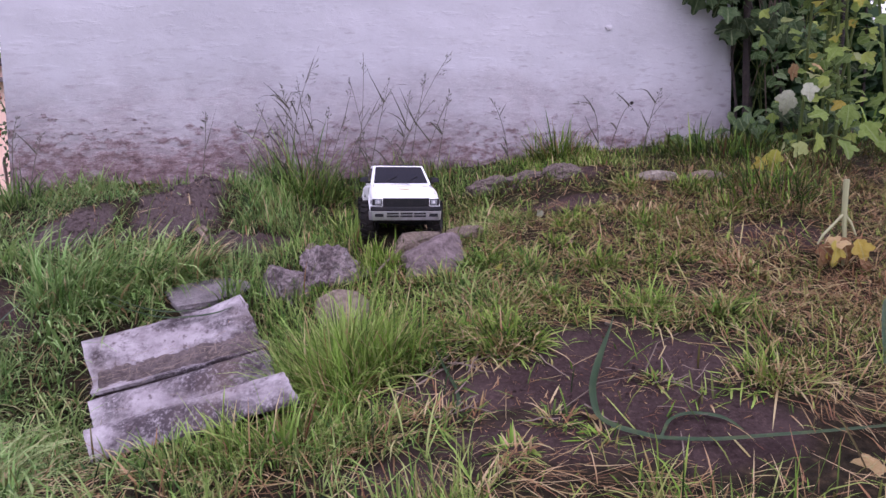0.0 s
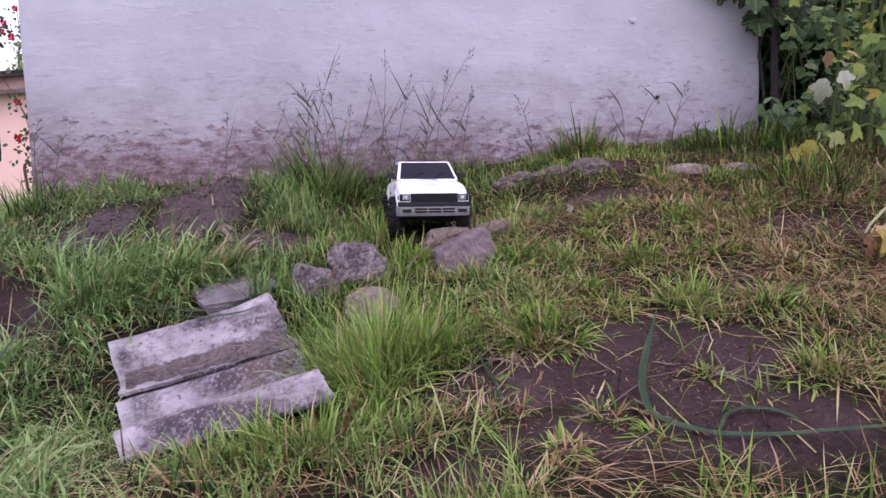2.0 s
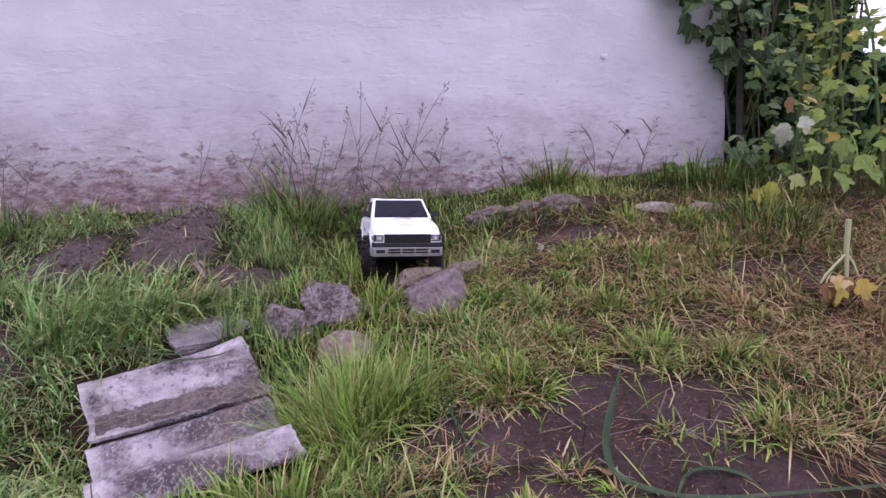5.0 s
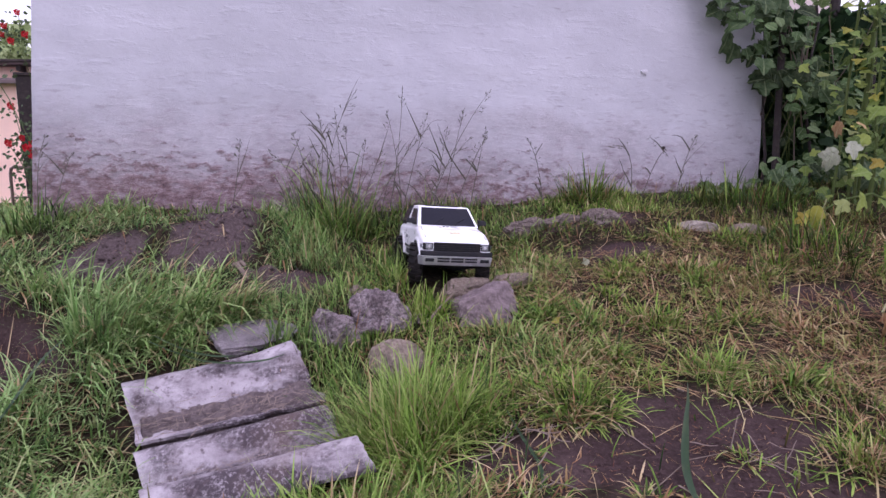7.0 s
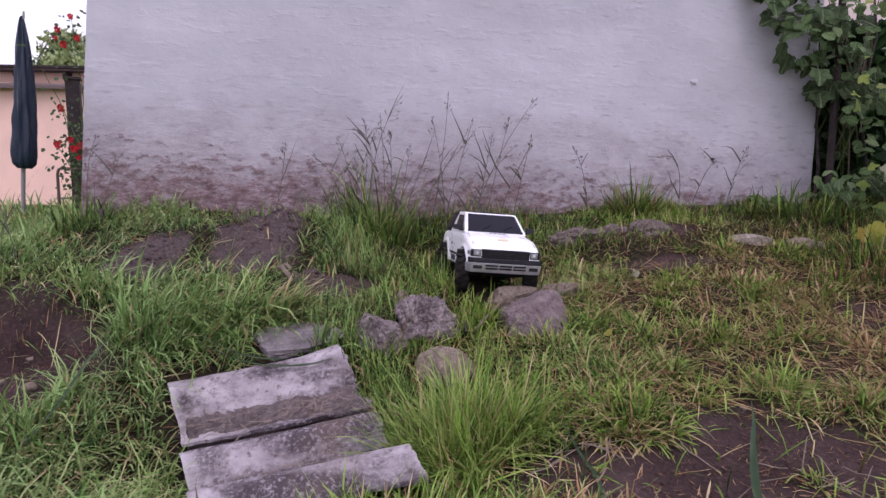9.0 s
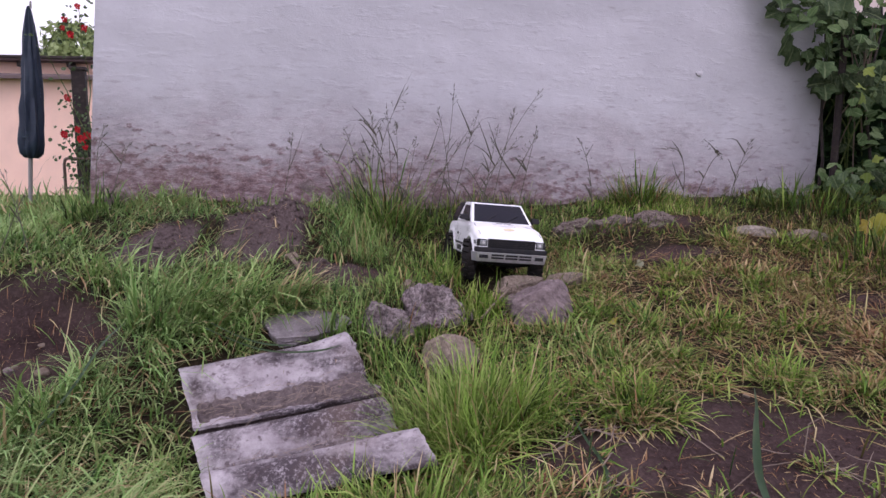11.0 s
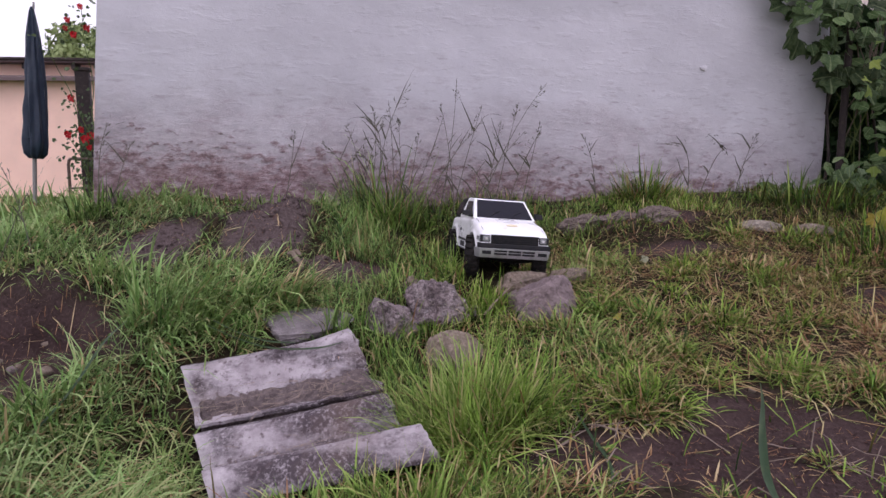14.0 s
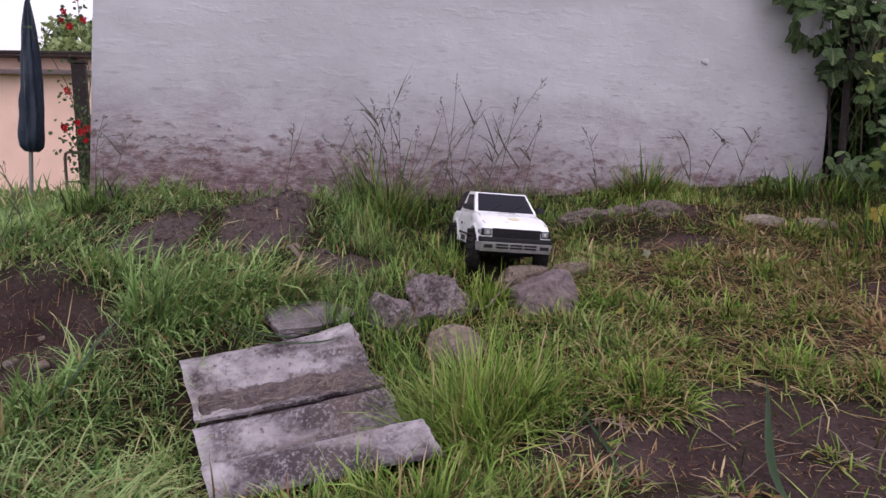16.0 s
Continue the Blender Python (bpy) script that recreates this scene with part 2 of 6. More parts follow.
def plaster_material():
    """Old white-washed plaster, trowelled sideways, with earth splashed up its foot."""
    m = mat("whitewashed_plaster", (0.6, 0.58, 0.63), 0.92, spec=0.15)
    nt, b = nodes_of(m)
    strokes = noisy(nt, 6.5, 5, 0.55, (0.8, 1, 1.5))
    fine = noisy(nt, 60, 6, 0.65, (0.8, 1, 1.1))
    cloud = noisy(nt, 1.9, 6, 0.6)
    white = ramp(nt, cloud, ((0.3, (0.435, 0.428, 0.462)), (0.7, (0.56, 0.55, 0.588))))
    white = mix(nt, 0.11, white, ramp(nt, strokes, ((0.3, (0.36, 0.345, 0.38)), (0.6, (0.70, 0.68, 0.72)))))
    # small darker dents and scratches; the scratches fade upwards
    dents = ramp(nt, noisy(nt, 26, 6, 0.6, (0.35, 1, 1.5)), ((0.63, (0, 0, 0)), (0.70, (0.6, 0.6, 0.6))))
    tc = nt.nodes.new("ShaderNodeTexCoord")
    sep = nt.nodes.new("ShaderNodeSeparateXYZ")
    nt.links.new(tc.outputs["Object"], sep.inputs[0])
    scratch = ramp(nt, noisy(nt, 38, 6, 0.62, (0.40, 1, 1.3)), ((0.56, (0, 0, 0)), (0.66, (0.7, 0.7, 0.7))))
    low_down = ramp(nt, sep.outputs["Z"], ((0.62, (1, 1, 1)), (1.0, (0.12, 0.12, 0.12))))
    white = mix(nt, dents, white, (0.31, 0.28, 0.31))
    white = mix(nt, mix(nt, 1.0, scratch, low_down, "MULTIPLY"), white, (0.30, 0.26, 0.285))
    # a soft veil of splashed earth, and flaked patches that thin out upwards; both higher at one end
    rise = nt.nodes.new("ShaderNodeMath"); rise.operation = "MULTIPLY_ADD"
    nt.links.new(sep.outputs["X"], rise.inputs[0])
    rise.inputs[1].default_value = 0.06
    nt.links.new(sep.outputs["Z"], rise.inputs[2])

    def wandering(noise_out, amount):
        n = nt.nodes.new("ShaderNodeMath"); n.operation = "MULTIPLY_ADD"
        nt.links.new(noise_out, n.inputs[0])
        n.inputs[1].default_value = -amount
        nt.links.new(rise.outputs[0], n.inputs[2])
        return n.outputs[0]

    flake = noisy(nt, 24, 9, 0.70, (0.7, 1, 1.25))
    veil = ramp(nt, wandering(noisy(nt, 4.0, 8, 0.65, (0.8, 1, 1.2)), 0.62), ((0.18, (0.85, 0.85, 0.85)), (0.32, (0.52, 0.52, 0.52)), (0.60, (0, 0, 0))))
    flakes = ramp(nt, wandering(flake, 0.95), ((0.10, (0.85, 0.85, 0.85)), (0.18, (0, 0, 0))))
    stain = mix(nt, 1.0, veil, flakes, "SCREEN")
    streak = flake
    earth = ramp(nt, noisy(nt, 30, 10, 0.78, (0.7, 1, 1.4)), ((0.36, (0.085, 0.050, 0.052)), (0.5, (0.21, 0.14, 0.145)), (0.66, (0.42, 0.345, 0.365))))
    nt.links.new(mix(nt, stain, white, earth), b.inputs["Base Color"])
    n1 = bump(nt, b, strokes, 0.09, 0.012)
    dabs = noisy(nt, 27, 4, 0.55, (0.38, 1, 1.3))
    n2 = bump(nt, b, ramp(nt, dabs, ((0.54, (0, 0, 0)), (0.76, (1, 1, 1)))), 0.22, 0.007, n1)
    n3 = bump(nt, b, mix(nt, stain, (0.5, 0.5, 0.5), streak), 0.8, 0.02, n2)
    bump(nt, b, fine, 0.35, 0.003, n3)
    return m


def rock_material(name, dark, light, moss=0.0, rough=0.9, patch=16, stretch=None, span=(0.3, 0.7)):
    m = mat(name, light, rough, spec=0.25)
    nt, b = nodes_of(m)
    c = ramp(nt, noisy(nt, 22, 8, 0.7), ((span[0], dark), (span[1], light)))
    c = mix(nt, 0.35, c, ramp(nt, noisy(nt, 90, 6, 0.7), ((0.35, tuple(v * 0.5 for v in dark)), (0.7, tuple(min(1, v * 1.4) for v in light)))))
    if moss:
        c = mix(nt, ramp(nt, noisy(nt, patch, 10, 0.8, stretch), ((0.44, (0, 0, 0)), (0.60, (moss,) * 3))), c, (0.04, 0.032, 0.033))
        c = mix(nt, ramp(nt, noisy(nt, 75, 5, 0.6), ((0.60, (0, 0, 0)), (0.74, (0.35, 0.35, 0.35)))), c, tuple(min(0.75, v * 1.7) for v in light))
    nt.links.new(c, b.inputs["Base Color"])
    n1 = bump(nt, b, noisy(nt, 30, 9, 0.7), 0.9, 0.018)
    bump(nt, b, noisy(nt, 160, 4, 0.6), 0.3, 0.003, n1)
    return m


def blade_material():
    m = mat("grass_blade", (0.08, 0.16, 0.03), 0.6, spec=0.12)
    nt, b = nodes_of(m)
    sep = nt.nodes.new("ShaderNodeSeparateColor")
    nt.links.new(attribute(nt, "tint").outputs["Color"], sep.inputs[0])
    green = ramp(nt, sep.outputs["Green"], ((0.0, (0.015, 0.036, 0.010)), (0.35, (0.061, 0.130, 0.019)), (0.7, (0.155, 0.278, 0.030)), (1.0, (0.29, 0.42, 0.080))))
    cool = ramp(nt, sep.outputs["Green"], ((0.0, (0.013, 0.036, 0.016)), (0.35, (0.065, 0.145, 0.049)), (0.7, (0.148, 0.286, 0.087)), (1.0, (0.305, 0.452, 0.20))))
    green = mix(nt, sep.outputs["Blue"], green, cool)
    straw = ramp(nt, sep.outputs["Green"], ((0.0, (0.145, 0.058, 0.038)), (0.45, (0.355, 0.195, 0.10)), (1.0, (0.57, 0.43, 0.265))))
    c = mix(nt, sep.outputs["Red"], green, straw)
    nt.links.new(c, b.inputs["Base Color"])
    tr = nt.nodes.new("ShaderNodeBsdfTranslucent")
    nt.links.new(c, tr.inputs[0])
    mx = nt.nodes.new("ShaderNodeMixShader")
    mx.inputs[0].default_value = 0.22
    nt.links.new(b.outputs[0], mx.inputs[1])
    nt.links.new(tr.outputs[0], mx.inputs[2])
    nt.links.new(mx.outputs[0], nt.nodes["Material Output"].inputs[0])
    return m


def leaf_material(name, stops, rough=0.6, veil=0.25):
    """A leaf whose shade differs from leaf to leaf, with paler veins and blotches."""
    m = mat(name, stops[0][1], rough, spec=0.2)
    nt, b = nodes_of(m)
    oi = nt.nodes.new("ShaderNodeObjectInfo")
    c = ramp(nt, oi.outputs["Random"], stops)
    c = mix(nt, 0.25, c, ramp(nt, noisy(nt, 6, 6), ((0.35, (0.02, 0.03, 0.015)), (0.7, (0.3, 0.34, 0.16)))), "MIX")
    # veins that fan out from the stalk
    tc = nt.nodes.new("ShaderNodeTexCoord")
    xyz = nt.nodes.new("ShaderNodeSeparateXYZ")
    nt.links.new(tc.outputs["Object"], xyz.inputs[0])
    fan = nt.nodes.new("ShaderNodeMath"); fan.operation = "ARCTAN2"
    nt.links.new(xyz.outputs["X"], fan.inputs[0])
    nt.links.new(xyz.outputs["Y"], fan.inputs[1])
    turns = nt.nodes.new("ShaderNodeMath"); turns.operation = "MULTIPLY"; turns.inputs[1].default_value = 9.0
    nt.links.new(fan.outputs[0], turns.inputs[0])
    wave = nt.nodes.new("ShaderNodeMath"); wave.operation = "COSINE"
    nt.links.new(turns.outputs[0], wave.inputs[0])
    vein = ramp(nt, wave.outputs[0], ((0.90, (0, 0, 0)), (0.985, (0.3, 0.3, 0.3))))
    c = mix(nt, vein, c, (0.42, 0.48, 0.26))
    nt.links.new(c, b.inputs["Base Color"])
    tr = nt.nodes.new("ShaderNodeBsdfTranslucent")
    nt.links.new(c, tr.inputs[0])
    mx = nt.nodes.new("ShaderNodeMixShader")
    mx.inputs[0].default_value = veil
    nt.links.new(b.outputs[0], mx.inputs[1])
    nt.links.new(tr.outputs[0], mx.inputs[2])
    nt.links.new(mx.outputs[0], nt.nodes["Material Output"].inputs[0])
    crease = bump(nt, b, vein, 0.5, 0.02)
    bump(nt, b, noisy(nt, 7, 4), 0.4, 0.05, crease)
    return m


def worn(name, base, rough, metal=0.0, spec=0.4, dirt=(0.12, 0.09, 0.07), amount=0.3, scale=30, bumps=0.1):
    m = mat(name, base, rough, metal, spec)
    nt, b = nodes_of(m)
    mask = ramp(nt, noisy(nt, scale, 8, 0.7), ((0.48, (0, 0, 0)), (0.75, (amount,) * 3)))
    nt.links.new(mix(nt, mask, mix(nt, 0.12, base, ramp(nt, noisy(nt, scale * 4, 5), ((0.3, tuple(v * 0.6 for v in base)), (0.7, tuple(min(1, v * 1.3) for v in base))))), dirt), b.inputs["Base Color"])
    rr = nt.nodes.new("ShaderNodeMapRange")
    nt.links.new(noisy(nt, scale * 0.6, 6), rr.inputs[0])
    rr.inputs["To Min"].default_value, rr.inputs["To Max"].default_value = rough * 0.75, min(1, rough * 1.35)
    nt.links.new(rr.outputs[0], b.inputs["Roughness"])
    if bumps:
        bump(nt, b, noisy(nt, scale * 3, 6), bumps, 0.003)
    return m


def masonry_paint(name, base):
    m = worn(name, base, 0.9, spec=0.15, dirt=tuple(v * 0.55 for v in base), amount=0.4, scale=2.2, bumps=0.3)
    return m


M_soil = soil_material()
M_plaster = plaster_material()
M_chip = worn("bare_plaster", (0.58, 0.56, 0.60), 0.9, amount=0.3)
M_stone = rock_material("grey_violet_stone", (0.115, 0.085, 0.088), (0.33, 0.26, 0.26), 0.35, patch=9)
M_lichen = rock_material("lichened_stone", (0.085, 0.058, 0.062), (0.50, 0.42, 0.42), 0.85, patch=42, span=(0.42, 0.62))
M_tan = rock_material("tan_stone", (0.15, 0.115, 0.09), (0.36, 0.29, 0.23), 0.5)
M_pale = rock_material("pale_stone", (0.2, 0.165, 0.13), (0.42, 0.37, 0.31), 0.5)
M_ridge = rock_material("brown_field_stone", (0.075, 0.057, 0.050), (0.28, 0.225, 0.195), 0.55, patch=24)
M_litter = worn("grey_dead_grass", (0.235, 0.18, 0.15), 0.85, amount=0.5, scale=60, bumps=0.0)
M_dirt = rock_material("washed_in_dirt", (0.060, 0.044, 0.045), (0.25, 0.20, 0.195), 0.4, patch=40)
def cement_material():
    """Fibre cement gone pale, with sooty lichen in clouds of fine specks."""
    m = mat("weathered_fibre_cement", (0.6, 0.55, 0.57), 0.92, spec=0.2)
    nt, b = nodes_of(m)
    c = ramp(nt, noisy(nt, 16, 8, 0.65), ((0.3, (0.24, 0.205, 0.22)), (0.7, (0.54, 0.49, 0.515))))
    cloud = ramp(nt, noisy(nt, 6, 8, 0.66, (0.7, 1.2, 1.2)), ((0.44, (0.06, 0.06, 0.06)), (0.55, (0.95, 0.95, 0.95))))
    specks = ramp(nt, noisy(nt, 130, 6, 0.75), ((0.34, (0.1, 0.1, 0.1)), (0.50, (1, 1, 1))))
    c = mix(nt, mix(nt, 1.0, cloud, specks, "MULTIPLY"), c, (0.055, 0.042, 0.048))
    spots = ramp(nt, noisy(nt, 60, 5, 0.6), ((0.57, (0, 0, 0)), (0.66, (0.8, 0.8, 0.8))))
    c = mix(nt, spots, c, (0.10, 0.075, 0.08))
    c = mix(nt, ramp(nt, noisy(nt, 5, 5, 0.6), ((0.52, (0, 0, 0)), (0.72, (0.5, 0.5, 0.5)))), c, (0.17, 0.12, 0.095))
    # paler towards one end of the sheets, along a noisy edge
    tc = nt.nodes.new("ShaderNodeTexCoord")
    dot = nt.nodes.new("ShaderNodeVectorMath"); dot.operation = "DOT_PRODUCT"
    nt.links.new(tc.outputs["Object"], dot.inputs[0])
    dot.inputs[1].default_value = (1.0, 0.5, 0.0)
    wob = nt.nodes.new("ShaderNodeMath"); wob.operation = "MULTIPLY_ADD"
    nt.links.new(noisy(nt, 14, 6, 0.6), wob.inputs[0])
    wob.inputs[1].default_value = 0.22
    nt.links.new(dot.outputs["Value"], wob.inputs[2])
    c = mix(nt, ramp(nt, wob.outputs[0], ((0.03, (0.8, 0.8, 0.8)), (0.095, (0, 0, 0)))), c, (0.58, 0.53, 0.565))
    nt.links.new(c, b.inputs["Base Color"])
    n1 = bump(nt, b, noisy(nt, 34, 9, 0.7), 0.6, 0.010)
    bump(nt, b, noisy(nt, 170, 5, 0.65), 0.5, 0.003, n1)
    return m


M_cement = cement_material()
M_slab = rock_material("broken_concrete", (0.17, 0.145, 0.155), (0.46, 0.41, 0.425), 0.75, patch=22)
M_blade = blade_material()
M_white = worn("white_car_paint", (0.88, 0.88, 0.90), 0.28, spec=0.5, amount=0.18, scale=18, bumps=0.0)
M_black = worn("black_vinyl", (0.010, 0.010, 0.012), 0.6, spec=0.25, amount=0.15, scale=40)
M_glass = worn("smoked_polycarbonate", (0.010, 0.010, 0.018), 0.12, spec=0.35, amount=0.06, scale=25, bumps=0.0)
M_trim = worn("black_plastic_trim", (0.012, 0.012, 0.015), 0.5, spec=0.25, amount=0.15, scale=60)
M_chrome = worn("scuffed_silver_bumper", (0.50, 0.50, 0.52), 0.32, 0.5, amount=0.6, scale=45)
M_tyre = worn("muddy_rubber", (0.014, 0.013, 0.013), 0.85, spec=0.15, amount=0.45, scale=70, dirt=(0.07, 0.05, 0.042), bumps=0.3)
M_rim = worn("black_rim", (0.03, 0.03, 0.032), 0.4, 0.3, amount=0.5, scale=60)
M_lens = worn("clear_lamp_lens", (0.34, 0.35, 0.37), 0.12, 0.5, amount=0.3, scale=60, bumps=0.0)
M_gold = worn("gold_sticker", (0.72, 0.62, 0.40), 0.4, amount=0.6, scale=80, dirt=(0.8, 0.78, 0.74))
M_letter = worn("black_sticker", (0.02, 0.02, 0.025), 0.45, amount=0.3, scale=90, dirt=(0.4, 0.38, 0.36))
M_pink = masonry_paint("salmon_pink_plaster", (0.93, 0.63, 0.51))
M_beige = masonry_paint("pale_pinkish_plaster", (0.72, 0.60, 0.56))
M_roof = worn("weathered_roof_edge", (0.15, 0.11, 0.11), 0.85, amount=0.5, scale=6)
M_darkwood = worn("dark_old_wood", (0.028, 0.02, 0.02), 0.85, amount=0.5, scale=30, bumps=0.4)
M_canvas = worn("dark_blue_green_canvas", (0.014, 0.024, 0.045), 0.38, amount=0.4, scale=9, dirt=(0.05, 0.08, 0.095), bumps=0.5)
M_pole = worn("grey_painted_pole", (0.3, 0.29, 0.28), 0.5, 0.3, amount=0.4, scale=12)
M_chair = worn("brown_metal_tube", (0.16, 0.11, 0.09), 0.5, 0.3, amount=0.4, scale=12)
M_ivy = leaf_material("ivy_leaf", ((0.0, (0.013, 0.034, 0.014)), (0.5, (0.036, 0.080, 0.026)), (0.8, (0.075, 0.14, 0.055)), (1.0, (0.17, 0.25, 0.14))))
M_fresh = leaf_material("fresh_climber_leaf", ((0.0, (0.045, 0.10, 0.03)), (0.6, (0.10, 0.19, 0.06)), (1.0, (0.22, 0.31, 0.14))))
M_currant = leaf_material("currant_leaf", ((0.0, (0.09, 0.15, 0.04)), (0.35, (0.18, 0.28, 0.06)), (0.65, (0.30, 0.42, 0.08)), (0.88, (0.42, 0.50, 0.10)), (1.0, (0.56, 0.60, 0.30))), veil=0.4)
M_yellow = leaf_material("yellowed_leaf", ((0.0, (0.42, 0.42, 0.05)), (0.5, (0.60, 0.52, 0.08)), (1.0, (0.58, 0.42, 0.07))), veil=0.35)
M_dry = leaf_material("withered_leaf", ((0.0, (0.24, 0.10, 0.05)), (0.5, (0.55, 0.36, 0.17)), (1.0, (0.66, 0.48, 0.25))), rough=0.8)
M_whiteleaf = leaf_material("pale_leaf_underside", ((0.0, (0.46, 0.49, 0.36)), (1.0, (0.60, 0.62, 0.48))), rough=0.7)
M_stem = worn("green_stem", (0.09, 0.13, 0.035), 0.6, spec=0.2, amount=0.4, scale=40, dirt=(0.2, 0.15, 0.07))
M_cutstem = worn("pale_cut_stem", (0.34, 0.35, 0.19), 0.6, amount=0.3, scale=40)
M_stalk = worn("drying_grass_stalk", (0.085, 0.082, 0.058), 0.7, amount=0.5, scale=50, dirt=(0.2, 0.14, 0.12))
M_strap = worn("blue_green_strap_leaf", (0.050, 0.098, 0.044), 0.38, amount=0.8, scale=22, dirt=(0.14, 0.17, 0.06))
M_rose = worn("red_rose_petal", (0.55, 0.012, 0.02), 0.6, amount=0.3, scale=60, dirt=(0.25, 0.0, 0.01))
M_twig = worn("grey_dead_wood", (0.17, 0.13, 0.10), 0.9, amount=0.5, scale=40, bumps=0.4)

# ---------------------------------------------------------------- ground and wall
ground = tagged(grid_mesh("ground", axis_lines(-1.7, 1.7, 0.014, 900), axis_lines(0.5, 2.9, 0.014, 900), M_soil),
                "dark trodden garden soil with thatch, rising to a wall", "ground", kind="structure")


def wall_bm(w, z0, z1, depth, cols, rows):
    """The shed: an uneven front face over a plain block."""
    bm = bmesh.new()
    grid = []
    for j in range(rows + 1):
        row = []
        for i in range(cols + 1):
            z = z0 + (z1 - z0) * j / rows
            x = w * i / cols + 0.085 * (z - 0.5) * (1 - i / cols)  # the old corner leans in
            y = 0.010 * noise.noise((x * 1.6, 0.3, z * 2.2)) + 0.0025 * noise.noise((x * 6, 4.1, z * 12)) + 0.0008 * noise.noise((x * 22, 7.7, z * 40))
            if i in (0, cols):
                y = 0.006 + 0.006 * noise.noise((x, 2.2, z * 6))
            row.append(bm.verts.new((x, y, z)))
        grid.append(row)
    for j in range(rows):
        for i in range(cols):
            bm.faces.new((grid[j][i], grid[j][i + 1], grid[j + 1][i + 1], grid[j + 1][i]))
    back = [bm.verts.new(p) for p in ((0, depth, z0), (w, depth, z0), (w, depth, z1), (0, depth, z1))]
    bl, br, tr, tl = back
    bm.faces.new([grid[j][0] for j in range(rows, -1, -1)][::-1][::-1] + [bl, tl])
    bm.faces.new([grid[j][cols] for j in range(rows + 1)] + [tr, br])
    bm.faces.new(list(grid[rows]) + [tr, tl])
    bm.faces.new((br, bl, tl, tr))
    bmesh.ops.recalc_face_normals(bm, faces=bm.faces)
    return bm


WALL = pose(-1.325, 2.119, 0.0, 0, 0, math.degrees(math.atan2(0.52, 2.65)))
wall = part("wall_shed", wall_bm(2.70, 0.15, 2.5, 2.4, 180, 150), M_plaster)
wall.matrix_world = WALL
smooth(wall, 50)
tagged(wall, "old whitewashed plaster shed wall, earth-stained at its foot", "wall", kind="structure")


def chip(x, z, r, depth, seed, material, name, label):
    rng = random.Random(seed)
    bm = bmesh.new()
    n = 11
    ring = [bm.verts.new((r * rng.uniform(0.7, 1.2) * math.cos(k * math.tau / n), -0.002, 0.75 * r * rng.uniform(0.6, 1.2) * math.sin(k * math.tau / n))) for k in range(n)]
    mid = bm.verts.new((0, -depth, 0))
    back = [bm.verts.new((v.co.x, 0.012, v.co.z)) for v in ring]
    for k in range(n):
        bm.faces.new((ring[k], ring[(k + 1) % n], mid))
        bm.faces.new((ring[(k + 1) % n], ring[k], back[k], back[(k + 1) % n]))
    bmesh.ops.recalc_face_normals(bm, faces=bm.faces)
    ob = part(name, bm, material, wall, label)
    ob.matrix_parent_inverse = Matrix.Identity(4)
    ob.matrix_basis = Matrix.Translation((x, 0, z))
    return ob

# ---------------------------------------------------------------- stones
def rock(name, material, size, seed, cuts=9, rough=0.06, label="", category="stone", at=None, facets=(), crag=0.0):
    """A broken stone: a ball cut flat by planes, then worn."""
    rng = random.Random(seed)
    bm = bmesh.new()
    bmesh.ops.create_icosphere(bm, subdivisions=5 if max(size) > 0.06 else 4 if max(size) > 0.02 else 3, radius=1.0)
    planes = [(Vector(n).normalized(), d) for n, d in facets]
    for _ in range(cuts):
        n = Vector((rng.gauss(0, 1), rng.gauss(0, 1), rng.gauss(0, 0.8))).normalized()
        planes.append((n, rng.uniform(0.5, 0.85)))
    for v in bm.verts:
        for n, d in planes:
            over = v.co.dot(n) - d
            if over > 0:
                v.co -= n * over * 0.97
        p = v.co * 2.1 + Vector((seed, 0, 0))
        v.co += v.co.normalized() * (rough * noise.noise(p) + 0.5 * rough * noise.noise(p * 2.9) + 0.22 * rough * noise.noise(p * 7))
        if crag:
            v.co -= v.co.normalized() * crag * (abs(noise.noise(p * 3.3)) + 0.6 * abs(noise.noise(p * 8.1)) + 0.35 * abs(noise.noise(p * 17)))
        v.co = Vector((v.co.x * size[0], v.co.y * size[1], v.co.z * size[2]))
    ob = part(name, bm, material)
    smooth(ob, 24)
    if at is not None:
        ob.matrix_world = at
    return tagged(ob, label, category)


rock("boulder", M_stone, (0.112, 0.105, 0.112), 3, 0, 0.05, "wedge-shaped violet-grey stone bedded in the grass", at=pose(0.066, 1.505, 0.248, 0, 0, 4), crag=0.05,
     facets=(((-0.22, -0.90, 0.36), 0.56), ((0.62, -0.45, 0.62), 0.66), ((-0.40, 0.05, 0.91), 0.60), ((-0.96, -0.15, 0.15), 0.72), ((0.93, 0.15, 0.15), 0.76), ((0.2, 0.8, 0.5), 0.74), ((0.10, -0.20, 0.97), 0.72)))
rock("boulder", M_lichen, (0.118, 0.085, 0.092), 12, 12, 0.15, "rugged lichened stone half sunk in the turf", at=pose(-0.185, 1.47, 0.256, 0, -8, 20), crag=0.10,
     facets=(((-0.6, -0.5, 0.6), 0.62), ((0.6, -0.6, 0.55), 0.58), ((0.1, 0.1, 1), 0.78)))
rock("stone", M_lichen, (0.074, 0.07, 0.074), 20, 10, 0.14, "smaller dark lichened stone beside the rugged one", at=pose(-0.278, 1.425, 0.243, 0, -6, -20), crag=0.09,
     facets=(((-0.3, -0.9, 0.4), 0.6), ((0.5, -0.2, 0.85), 0.66)))
